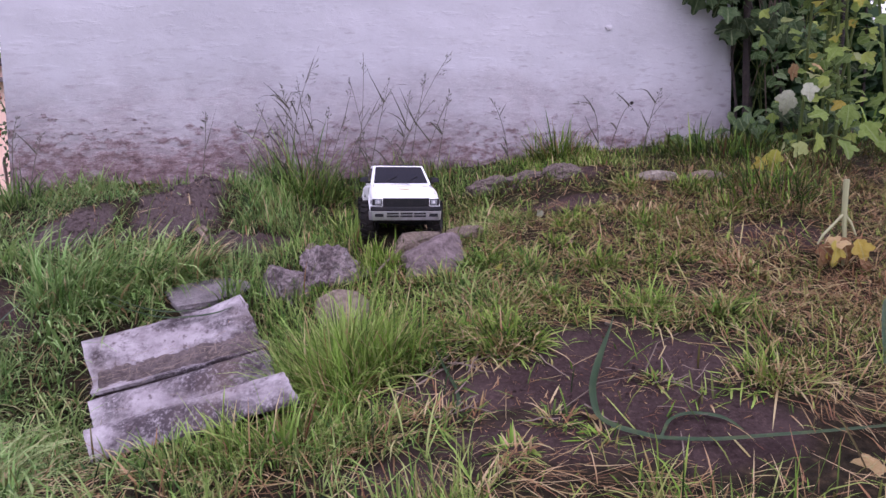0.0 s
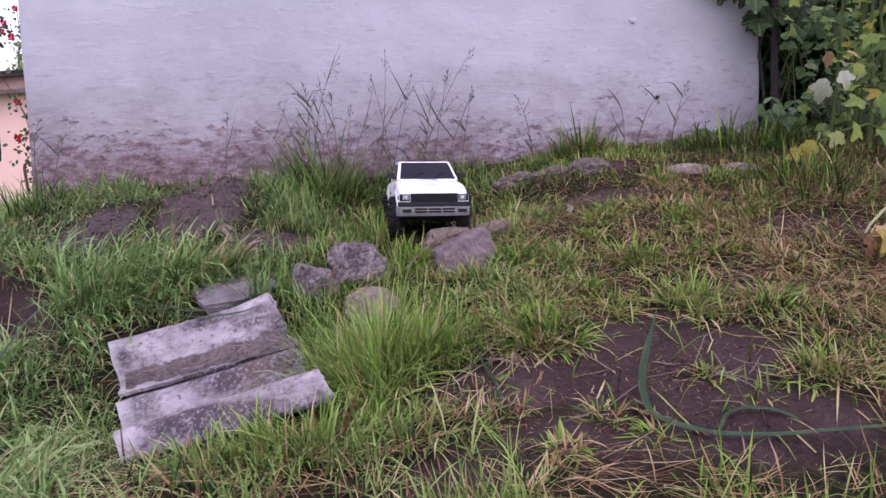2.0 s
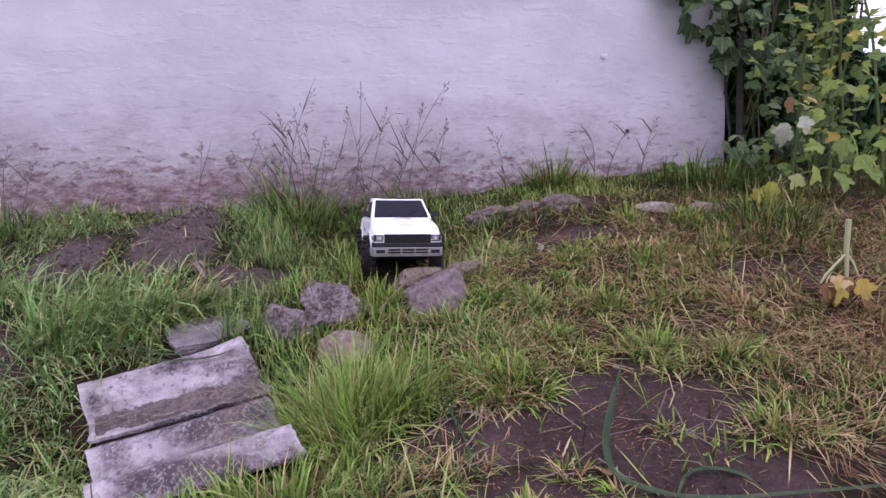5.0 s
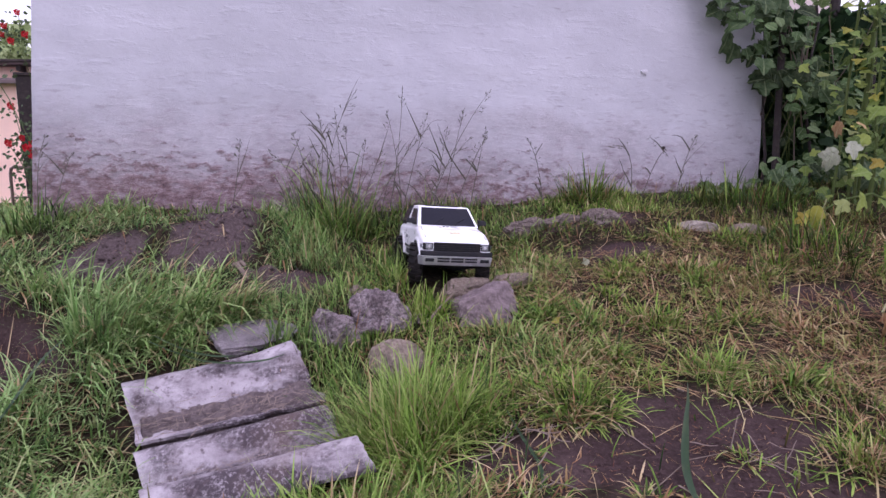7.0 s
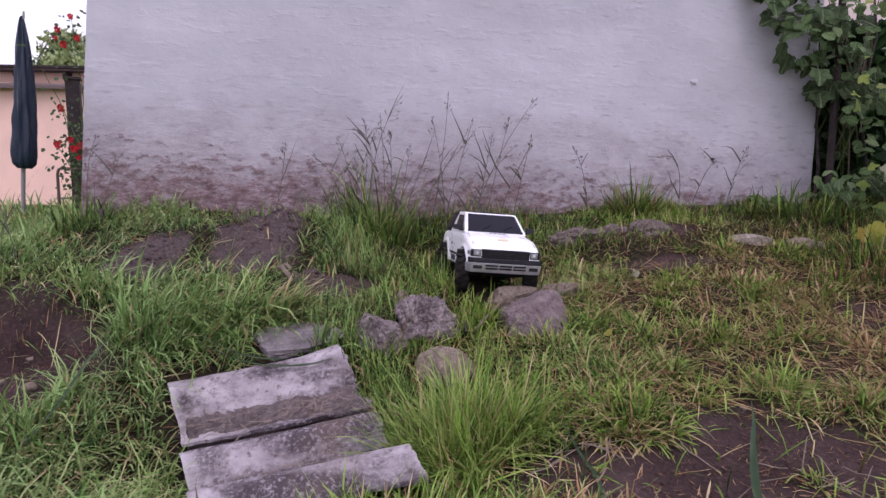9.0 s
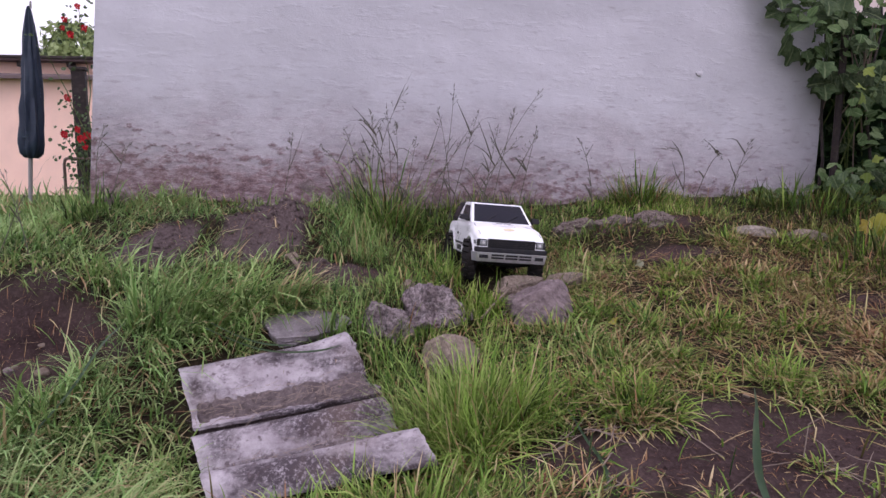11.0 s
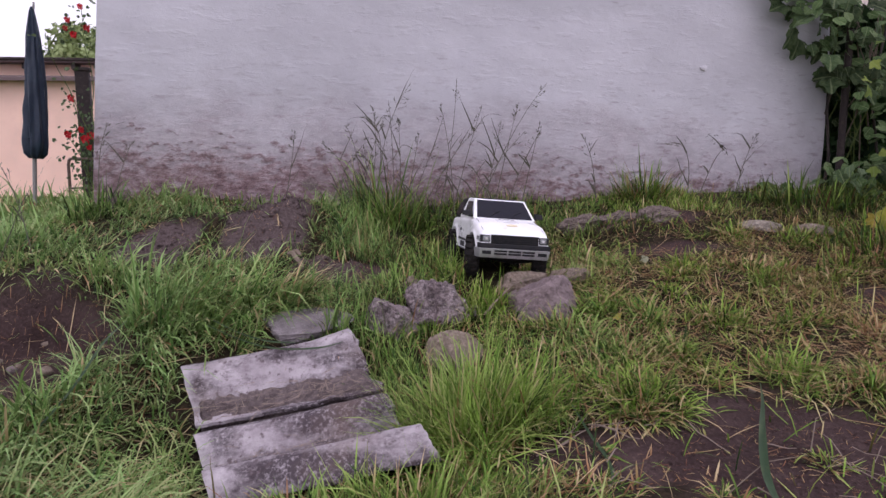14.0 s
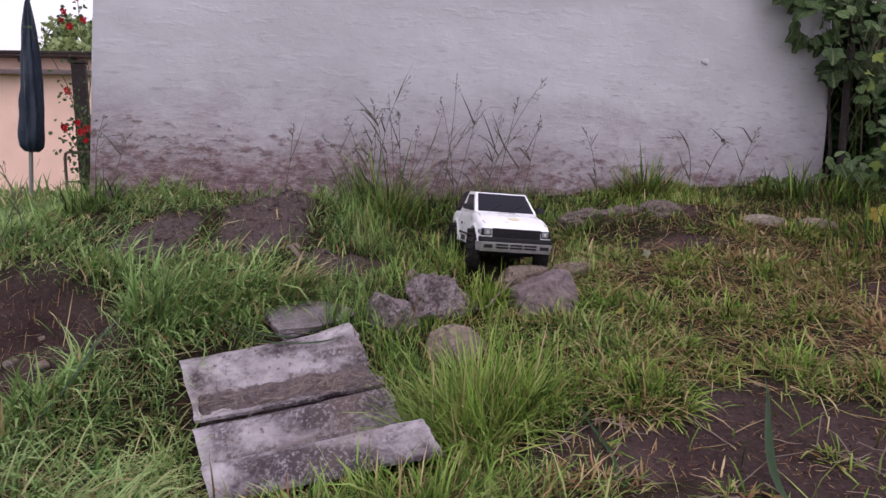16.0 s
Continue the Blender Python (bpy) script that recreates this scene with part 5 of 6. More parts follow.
def model_car(at):
    car = thing("toy_car", "white radio-controlled off-road model car with black soft top, muddy tyres", "toy car", at=at)
    WB, HW, ZA = 0.1365, 0.090, 0.052
    # lower body: a rounded shell with the wheel arches cut up into it
    smooth(part("body", car_shell(WB, HW), M_white, car), 42)
    part("hood_seam", tube_bm(bmesh.new(), [(0.098, -0.0765, 0.1478), (0.150, -0.0775, 0.1362), (0.196, -0.0775, 0.1235)], 0.0006, 4), M_trim, car)
    part("hood_seam", tube_bm(bmesh.new(), [(0.098, 0.0765, 0.1478), (0.150, 0.0775, 0.1362), (0.196, 0.0775, 0.1235)], 0.0006, 4), M_trim, car)
    # flared arches
    for sx in (WB, -WB):
        for sy in (-1, 1):
            bm = bmesh.new()
            pts = [(sx + 0.058 * math.cos(a), sy * 0.0895, 0.056 + 0.058 * math.sin(a)) for a in (radians(14 + 15.2 * k) for k in range(11))]
            tube_bm(bm, pts, 0.0025, 6)
            part("arch_flare", bm, M_white, car)
            inner = [(sx + 0.0565 * math.cos(a), 0.056 + 0.0565 * math.sin(a)) for a in (radians(5 + 17 * k) for k in range(11))]
            part("arch_liner", prism(inner, min(sy * 0.035, sy * 0.087), max(sy * 0.035, sy * 0.087)), M_trim, car)
    # cabin
    bl = [(-0.118, -0.084, 0.142), (0.094, -0.083, 0.1475), (0.094, 0.083, 0.1475), (-0.118, 0.084, 0.142)]
    tl = [(-0.062, -0.071, 0.200), (0.016, -0.070, 0.199), (0.016, 0.070, 0.199), (-0.062, 0.071, 0.200)]
    smooth(part("cabin", loft(bl, tl, 0.004), M_white, car), 35)
    q = inset_quad(bl[1], bl[2], tl[2], tl[1], (0.05, 0.05, 0.06, 0.09))
    part("windscreen", panel(q, (0.62, 0, 0.78), 0.0022), M_glass, car, "dark smoked windscreen")
    for s, (a, b, c, d) in ((-1, (bl[0], bl[1], tl[1], tl[0])), (1, (bl[3], bl[2], tl[2], tl[3]))):
        A, B, C, D = (Vector(v) for v in (a, b, c, d))
        q = [A.lerp(B, 0.36).lerp(D.lerp(C, 0.30), 0.10), A.lerp(B, 0.90).lerp(D.lerp(C, 0.90), 0.10), A.lerp(B, 0.90).lerp(D.lerp(C, 0.86), 0.84), A.lerp(B, 0.36).lerp(D.lerp(C, 0.24), 0.84)]
        part("side_window", panel(q, (0, s, 0.24), 0.0022), M_glass, car, "dark smoked side window")
    part("sunroof", panel([(-0.045, -0.045, 0.2008), (-0.008, -0.047, 0.2004), (-0.008, 0.047, 0.2004), (-0.045, 0.045, 0.2008)], (0, 0, 1), 0.0014), M_glass, car, "dark tinted sunroof")
    sl = [(-0.214, -0.083, 0.139), (-0.112, -0.0835, 0.1415), (-0.112, 0.0835, 0.1415), (-0.214, 0.083, 0.139)]
    su = [(-0.176, -0.066, 0.196), (-0.058, -0.0715, 0.201), (-0.058, 0.0715, 0.201), (-0.176, 0.066, 0.196)]
    top = part("soft_top", loft(sl, su, 0.006), M_black, car, "black vinyl soft top")
    smooth(top, 35)
    for s in (-1, 1):
        y = lambda z: s * (0.0835 - 0.0155 * (z - 0.14) / 0.058 + 0.0006)
        part("quarter_window", panel([(-0.195, y(0.149), 0.149), (-0.125, y(0.150), 0.150), (-0.098, y(0.187), 0.187), (-0.170, y(0.185), 0.185)], (0, s, 0.26), 0.0012), M_glass, top, "dark glossy quarter window")
    # front
    part("grille", box(0.204, -0.060, 0.092, 0.2140, 0.060, 0.1135, 0.001), M_trim, car, "black slatted grille")
    for k in range(4):
        part("grille_slat", box(0.2130, -0.058, 0.0945 + 0.005 * k, 0.2160, 0.058, 0.0965 + 0.005 * k, 0.0005), M_black, car)
    for s in (-1, 1):
        y0, y1 = sorted((s * 0.061, s * 0.0865))
        lamp = part("headlight", box(0.200, y0, 0.0940, 0.2125, y1, 0.1120, 0.0028), M_trim, car, "square headlight in a black surround")
        y0, y1 = sorted((s * 0.0635, s * 0.0800))
        part("lens", box(0.2105, y0, 0.0965, 0.2142, y1, 0.1098, 0.0018), M_lens, lamp, "clear glass lens")
        bulb = bmesh.new()
        bmesh.ops.create_uvsphere(bulb, u_segments=12, v_segments=8, radius=0.0042, matrix=Matrix.Translation((0.2135, s * 0.0715, 0.1032)) @ Matrix.Diagonal((0.35, 1, 1, 1)))
        part("reflector", bulb, M_chrome, lamp)
        y0, y1 = sorted((s * 0.0860, s * 0.0905))
        part("indicator", box(0.182, y0, 0.098, 0.200, y1, 0.108, 0.0015), M_lens, car)
    part("valance", box(0.196, -0.091, 0.080, 0.2155, 0.091, 0.0925, 0.003), M_trim, car)
    bump_ob = part("front_bumper", loft([(0.188, -0.094, 0.057), (0.2155, -0.086, 0.057), (0.2155, 0.086, 0.057), (0.188, 0.094, 0.057)],
                                        [(0.186, -0.096, 0.080), (0.223, -0.089, 0.080), (0.223, 0.089, 0.080), (0.186, 0.096, 0.080)], 0.003), M_chrome, car, "scuffed silver front bumper")
    smooth(bump_ob, 35)
    for k, (z, w) in enumerate(((0.0745, 0.050), (0.0675, 0.050))):
        for s in (-1, 0, 1):
            part("air_slot", box(0.2165, s * 0.035 - 0.0155, z - 0.0022, 0.2225 - 0.0018 * k, s * 0.035 + 0.0155, z + 0.0022), M_trim, bump_ob)
    for s in (-1, 1):
        part("fog_lamp", box(0.2155, s * 0.070 - 0.011, 0.066, 0.2222, s * 0.070 + 0.011, 0.0745, 0.001), M_trim, bump_ob)
    part("rear_bumper", box(-0.226, -0.092, 0.066, -0.206, 0.092, 0.084, 0.004), M_chrome, car)
    part("tailgate", box(-0.2215, -0.078, 0.087, -0.2165, 0.078, 0.135, 0.002), M_white, car)
    for s in (-1, 1):
        part("tail_light", box(-0.2215, s * 0.079 - 0.005, 0.093, -0.2165, s * 0.079 + 0.005, 0.128, 0.001), M_rose, car, "red tail light")
    # sides
    for s in (-1, 1):
        y0, y1 = sorted((s * 0.0895, s * 0.0912))
        part("side_stripe", box(-0.074, y0, 0.0835, 0.072, y1, 0.0895), M_letter, car, "black side stripe")
        part("side_stripe", box(-0.215, y0, 0.0835, -0.198, y1, 0.0895), M_letter, car, "black side stripe")
        x = 0.018
        for w in (0.012, 0.012, 0.012, 0.012):
            part("sticker_bar", box(x - w, y0, 0.0665, x, y1 - 0.0004 * s if s > 0 else y1, 0.0805), M_letter, car)
            x -= w + 0.0032
        part("door_handle", box(-0.050, y0, 0.108, -0.036, y1 + (0.0015 if s > 0 else 0), 0.1155, 0.0007), M_trim, car, "black door handle")
        part("door_seam", box(-0.0578, y0 + 0.0009, 0.066, -0.0568, y1 - 0.0009, 0.140), M_trim, car)
        part("rocker", box(-0.074, *((0.076, 0.058) if s > 0 else (-0.090, 0.058)), 0.074, *((0.090, 0.067) if s > 0 else (-0.076, 0.067)), 0.003), M_trim, car)
        mirror = part("door_mirror", loft([(0.058, s * 0.088, 0.1525), (0.075, s * 0.088, 0.1525), (0.072, s * 0.110, 0.154), (0.060, s * 0.110, 0.154)][::s],
                                          [(0.056, s * 0.087, 0.168), (0.073, s * 0.087, 0.168), (0.070, s * 0.108, 0.166), (0.058, s * 0.108, 0.166)][::s], 0.002), M_trim, car, "black door mirror")
        part("mirror_stalk", box(0.060, min(s * 0.078, s * 0.092), 0.150, 0.072, max(s * 0.078, s * 0.092), 0.156, 0.001), M_trim, mirror)
    for s, y in ((-1, -0.045), (1, 0.012)):
        part("wiper", tube_bm(bmesh.new(), [(0.0925, y, 0.1515), (0.080, y + 0.016, 0.1605), (0.066, y + 0.036, 0.1700)], 0.0011, 5), M_trim, car)
    # hood marks
    bm = bmesh.new()
    bmesh.ops.create_cone(bm, segments=24, radius1=0.013, radius2=0.013, depth=0.0012, cap_ends=True)
    bmesh.ops.scale(bm, vec=(0.55, 1.15, 1), verts=bm.verts)
    emblem = part("hood_emblem", bm, M_gold, car, "faded gold oval sticker")
    emblem.matrix_basis = pose(0.172, 0, 0.1366, 0, 17.0, 0)
    for k in range(4):
        b = part("sticker_bar", box(-0.0035, -0.0042, -0.0006, 0.0035, 0.0042, 0.0006), M_letter, car)
        b.matrix_basis = pose(0.107, -0.016 + 0.0107 * k, 0.1487, 0, 10.0, 0)
    # chassis and axles
    part("chassis", box(-0.175, -0.030, 0.052, 0.175, 0.030, 0.072, 0.004), M_trim, car)
    for sx in (WB, -WB):
        part("axle", tube_bm(bmesh.new(), [(sx, -0.085, ZA), (sx, -0.02, ZA), (sx, 0.02, ZA), (sx, 0.085, ZA)], [0.007, 0.009, 0.016, 0.007], 10), M_trim, car)
        for sy in (-1, 1):
            part("shock_absorber", tube_bm(bmesh.new(), [(sx - 0.012, sy * 0.048, ZA + 0.006), (sx - 0.004, sy * 0.042, 0.105)], 0.006, 8), M_chrome, car)
    tb, rb = wheel_meshes()
    tyre_me, rim_me = bpy.data.meshes.new("tyre"), bpy.data.meshes.new("rim")
    tb.to_mesh(tyre_me), rb.to_mesh(rim_me)
    tb.free(), rb.free()
    tyre_me.materials.append(M_tyre), rim_me.materials.append(M_rim)
    for sx in (WB, -WB):
        for sy in (-1, 1):
            hub = part("wheel", tube_bm(bmesh.new(), [(0, -0.010, 0), (0, 0.010, 0)], 0.010, 10), M_rim, car)
            hub.matrix_basis = pose(sx, sy * 0.088, ZA, 0, 17 * sx / WB + 9 * sy, -14 if sx > 0 else 0)
            for me, nm in ((tyre_me, "tyre"), (rim_me, "rim")):
                o = new(nm, me)
                o.parent = hub
    return car


model_car(CAR)

# ---------------------------------------------------------------- leaves
def leaf_mesh(name, kind, seed, material):
    """A lobed leaf one unit long: tip at +y, stalk end at the origin, cupped and a little crumpled."""
    rng = random.Random(seed)
    if kind == "ivy":
        tips = ((0, 1.0), (48, 0.80), (112, 0.55))
    elif kind == "currant":
        tips = ((0, 1.0), (62, 0.78), (125, 0.45))
    elif kind == "rose":
        tips = ((0, 1.0),)
    else:
        tips = ((0, 1.0), (70, 0.6))
    mid = Vector((0, 0.34, 0))
    outline = []
    for a in range(-150, 151, 10):
        r = 0.34
        for t, l in tips:
            for s in ((1, -1) if t else (1,)):
                d = abs(a - s * t)
                wide = 42 if kind != "rose" else 95
                r = max(r, (l - 0.34) * max(0, 1 - d / wide) ** (0.85 if kind != "rose" else 0.8) + 0.30)
        r *= rng.uniform(0.93, 1.05) * (1.0 if (a // 10) % 2 else 0.94)
        rr = r * (0.66 if abs(a) < 160 else 0.4)
        outline.append(Vector((rr * math.sin(radians(a)), mid.y + rr * math.cos(radians(a)), 0)))
    outline.append(Vector((0, 0.10, 0)))
    bm = bmesh.new()
    curl, fold = rng.uniform(0.1, 0.45), rng.uniform(0.05, 0.3)

    def shape(p):
        z = fold * abs(p.x) - curl * (p.y - 0.3) ** 2 + 0.05 * noise.noise(p * 3 + Vector((seed, 0, 0))) - 0.35 * curl * p.x * p.x
        return Vector((p.x, p.y, z))
    c = bm.verts.new(shape(mid))
    inner = [bm.verts.new(shape(mid.lerp(p, 0.55)) + Vector((0, 0, rng.uniform(-0.012, 0.012)))) for p in outline]
    outer = [bm.verts.new(shape(p)) for p in outline]
    n = len(outline)
    for k in range(n):
        j = (k + 1) % n
        bm.faces.new((c, inner[j], inner[k]))
        bm.faces.new((inner[k], inner[j], outer[j], outer[k]))
    me = bpy.data.meshes.new(name)
    bm.to_mesh(me)
    bm.free()
    me.polygons.foreach_set("use_smooth", [True] * len(me.polygons))
    me.materials.append(material)
    return me


LEAVES = {k: [leaf_mesh("leaf", kind, s * 7 + 1, m) for s in range(5)] for k, kind, m in (
    ("ivy", "ivy", M_ivy), ("currant", "currant", M_currant), ("yellow", "currant", M_yellow), ("dry", "ivy", M_dry), ("white", "currant", M_whiteleaf), ("rose", "rose", M_ivy), ("ovate", "rose", M_fresh))}


def put_leaf(parent, key, place, size, rng, face=(0, -1, 0.35), down=0.6, name="leaf"):
    """One leaf: its blade looks towards face, its tip hangs."""
    o = new(name, rng.choice(LEAVES[key]))
    f = (Vector(face) + Vector((rng.gauss(0, 0.5), rng.gauss(0, 0.35), rng.gauss(0, 0.45)))).normalized()
    tip = Vector((rng.gauss(0, 0.7), rng.gauss(0, 0.25), -down + rng.gauss(0, 0.35)))
    tip = (tip - f * tip.dot(f)).normalized()
    rot = Matrix((tip.cross(f), tip, f)).transposed().to_4x4()
    o.parent = parent
    o.matrix_basis = Matrix.Translation(place) @ rot @ Matrix.Scale(size, 4)
    return o


def vine():
    """The climber over the shed's right corner: woody stems, and lobed leaves that hang over each other."""
    rng = random.Random(31)
    v = thing("climbing_vine", "dark green lobed-leaf climber over the shed's corner", "climbing plant")
    for k in range(9):
        x, y = 1.37 + 0.075 * k + rng.uniform(-0.03, 0.03), 2.62 + rng.uniform(-0.03, 0.2)
        pts, z = [], gz(x, y) - 0.02
        for j in range(9):
            pts.append((x + rng.gauss(0, 0.012) - 0.010 * j * (k < 3), y + rng.gauss(0, 0.012), z))
            z += 0.17
        part("stem", tube_bm(bmesh.new(), pts, [0.0065 - 0.0004 * j + 0.003 * (k % 4 == 1) for j in range(9)], 6), M_darkwood, v)
    def edge(z):
        return float(np.interp(z, (0.5, 0.62, 0.82, 0.95, 1.10, 1.25, 1.5), (1.36, 1.34, 1.29, 1.22, 1.07, 0.99, 0.92)))

    # large lobed leaves that hang along the edge, higher up
    for j in range(95):
        z = 0.86 + 0.95 * rng.random()
        x = edge(z) + 0.05 + 0.34 * rng.random() ** 1.4
        y = 2.12 + 0.197 * (x + 1.32) - 0.03 - 0.10 * rng.random()
        put_leaf(v, "ivy", (x, y, z), rng.uniform(0.075, 0.125), rng, (-0.1, -1, 0.5), 0.8)
    for j in range(230):
        z = 0.52 + 1.2 * rng.random()
        x = edge(z) + 0.05 + (1.80 - edge(z)) * rng.random() ** 1.2
        if x > 1.50 and z > 0.95 and rng.random() < 0.7:
            continue
        y = 2.12 + 0.197 * (x + 1.32) - 0.02 - 0.08 * rng.random() + (0.0 if x < 1.34 else 0.22 * rng.random())
        put_leaf(v, "ivy", (x, y, z), rng.uniform(0.035, 0.075), rng)
    for j in range(240):
        z = 0.54 + 0.85 * rng.random() ** 1.2
        x = edge(z) + 0.03 + 0.36 * rng.random()
        put_leaf(v, "ovate", (x, 2.42 + 0.16 * rng.random(), z), rng.uniform(0.030, 0.062), rng, (-0.1, -0.7, 0.8), 0.3)
    for j in range(90):
        x = rng.uniform(1.0, 1.7)
        z = 0.44 + (0.08 if x < 1.18 else 0.18) * rng.random()
        put_leaf(v, "ivy" if j % 3 else "ovate", (x, 2.42 + 0.15 * rng.random() - 0.12 * (x > 1.2), z), rng.uniform(0.04, 0.09), rng, (0, -0.7, 0.8))
    for j in range(26):
        a = Vector((rng.uniform(1.30, 1.75), 2.62 + 0.1 * rng.random(), rng.uniform(0.5, 1.0)))
        e = a + Vector((rng.gauss(-0.04, 0.09), -0.08 + rng.gauss(0, 0.05), rng.uniform(0.25, 0.6)))
        part("shoot", tube_bm(bmesh.new(), [a, a.lerp(e, 0.5) + Vector((rng.gauss(0, 0.03), 0, 0)), e], [0.003, 0.0024, 0.0014], 5), M_stem if j % 2 else M_twig, v)
    return v


vine()


def stake(x, y, h, r, lean, label):
    p = thing("stake", label, "stake", at=pose(x, y, gz(x, y)))
    part("post", tube_bm(bmesh.new(), [(0, 0, -0.05), (lean * 0.4, 0, h * 0.4), (lean, 0.01, h)], [r, r * 0.95, r * 0.85], 8), M_darkwood, p)
    return p


stake(1.345, 2.56, 1.5, 0.014, 0.0, "dark weathered stake at the shed's corner")
stake(1.62, 2.75, 1.6, 0.022, 0.10, "thick dark old vine trunk in the shade")


def back_hedge():
    """Leaves far behind the climber, too many to count; their near-black tint stands for shade."""
    rng = np.random.default_rng(77)
    n = 85000
    x = np.where(rng.random(n) < 0.45, rng.uniform(1.36, 2.3, n), rng.uniform(1.40, 4.6, n))
    z = 0.2 + 1.0 * rng.random(n) ** 1.5
    y = np.where(x < 2.3, 2.70 + 0.9 * rng.random(n), 2.85 + 1.2 * rng.random(n))
    keep = (z < np.interp(x, (1.7, 1.95, 2.3), (2.0, 0.92, 0.84))) & (rng.random(n) < np.clip(1.5 - 0.35 * z + 0.4 * wave_noise(x, z, 6, 3), 0.05, 1))
    x, y, z = x[keep], y[keep], z[keep]
    n = len(x)
    L = rng.uniform(0.05, 0.12, n)
    a = rng.normal(0, 1, (n, 3)); a /= np.linalg.norm(a, axis=1)[:, None]
    b = np.cross(a, rng.normal(0, 1, (n, 3))); b /= np.linalg.norm(b, axis=1)[:, None]
    c = np.stack([x, y, z], -1)
    v = np.stack([c - a * L[:, None] / 2, c + b * L[:, None] * 0.33, c + a * L[:, None] / 2, c - b * L[:, None] * 0.33], 1)
    me = bpy.data.meshes.new("hedge_leaves")
    fill_mesh(me, v.reshape(-1, 3), np.arange(4 * n).reshape(-1, 4))
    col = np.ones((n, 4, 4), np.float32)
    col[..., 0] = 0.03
    # tint kept very low: shade inside the leaf mass goes into the colour
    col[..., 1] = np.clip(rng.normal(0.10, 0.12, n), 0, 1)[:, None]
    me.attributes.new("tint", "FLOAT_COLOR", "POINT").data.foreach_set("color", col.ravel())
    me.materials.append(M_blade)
    tagged(new("hedge", me), "dense green hedge behind the climber, leaf colour darkened for shade", "hedge", kind="stuff")


back_hedge()


tagged(part("wall_garden", box(1.62, 4.35, -0.1, 2.72, 4.55, 2.3, 0.01), M_beige), "pale pinkish plastered wall behind the climber", "wall", kind="structure")


def bush():
    """The fruit bush in the foreground: upright green canes with pale lobed leaves, some yellowed."""
    rng = random.Random(47)
    b = thing("fruit_bush", "fruit bush with upright green canes and light green, partly yellowed leaves", "bush")
    for k in range(11):
        x, y = 1.34 + 0.48 * rng.random(), 2.05 + 0.28 * rng.random()
        dx, h = rng.uniform(-0.22, 0.16), rng.uniform(0.7, 1.25)
        z0 = gz(x, y) - 0.02
        pts = [(x + dx * (j / 6) ** 1.6 + rng.gauss(0, 0.004), y + rng.gauss(0, 0.006) - 0.04 * j / 6, z0 + h * j / 6) for j in range(7)]
        part("cane", tube_bm(bmesh.new(), pts, [0.0062 - 0.0005 * j for j in range(7)], 6), M_stem, b)
        for j in range(17):
            t = rng.uniform(0.2, 1.0)
            i = min(5, int(t * 6))
            p = Vector(pts[i]).lerp(Vector(pts[i + 1]), t * 6 - i)
            out = Vector((rng.gauss(-0.015, 0.06), rng.gauss(-0.04, 0.05), rng.gauss(0.0, 0.03)))
            tip = p + out
            part("leaf_stalk", tube_bm(bmesh.new(), [p, p.lerp(tip, 0.5) + Vector((0, 0, 0.008)), tip], 0.0013, 4), M_stem, b)
            put_leaf(b, "yellow" if rng.random() < 0.06 else "currant", tip, rng.uniform(0.038, 0.075), rng, (-0.2, -0.6, 1.0), 0.35)
    # the bent shoot with a yellow leaf cluster, and the leaf that shows its white underside
    arc = [(1.52, 2.12, 0.42), (1.44, 2.03, 0.47), (1.34, 1.98, 0.50), (1.24, 1.96, 0.485), (1.16, 1.95, 0.45)]
    part("cane", tube_bm(bmesh.new(), arc, [0.0042, 0.004, 0.0035, 0.003, 0.002], 5), M_stem, b)
    for dx, dz, s, key in ((0, 0.025, 0.075, "yellow"), (-0.025, -0.010, 0.065, "yellow"), (0.018, -0.028, 0.06, "yellow"), (0.022, 0.045, 0.06, "currant"), (-0.010, -0.065, 0.045, "yellow"), (0.0, -0.115, 0.05, "dry"), (0.012, -0.135, 0.045, "dry"),
                           (0.13, 0.065, 0.09, "currant"), (0.20, 0.04, 0.10, "currant"), (0.16, 0.12, 0.08, "currant"), (0.26, 0.09, 0.09, "currant"), (0.09, 0.04, 0.07, "currant"), (0.22, 0.15, 0.09, "currant"), (0.30, 0.02, 0.08, "currant")):
        put_leaf(b, key, (1.155 + dx, 1.95, 0.45 + dz), s, rng, (-0.1, -1, 0.3), 0.6)
    for dx, dz, s in ((0, 0, 0.085), (0.045, 0.018, 0.075), (-0.006, -0.022, 0.07)):
        put_leaf(b, "white", (1.205 + dx, 1.97, 0.655 + dz), s, rng, (-0.2, -1, 0.2), 0.9)
    for dx, dz, s in ((0.018, 0.055, 0.065), (0.055, 0.05, 0.055)):
        put_leaf(b, "dry", (1.205 + dx, 1.97, 0.675 + dz), s, rng, (0, -1, 0.3), 0.7)
    for _ in range(210):
        z = 0.46 + 0.95 * rng.random() ** 1.1
        p = (rng.uniform(1.30 - 0.06 * (z > 0.85), 1.85), rng.uniform(2.0, 2.38), z)
        put_leaf(b, "yellow" if rng.random() < 0.08 else "currant", p, rng.uniform(0.030, 0.068), rng, (-0.2, -0.6, 1.0), 0.4)
    return b


bush()


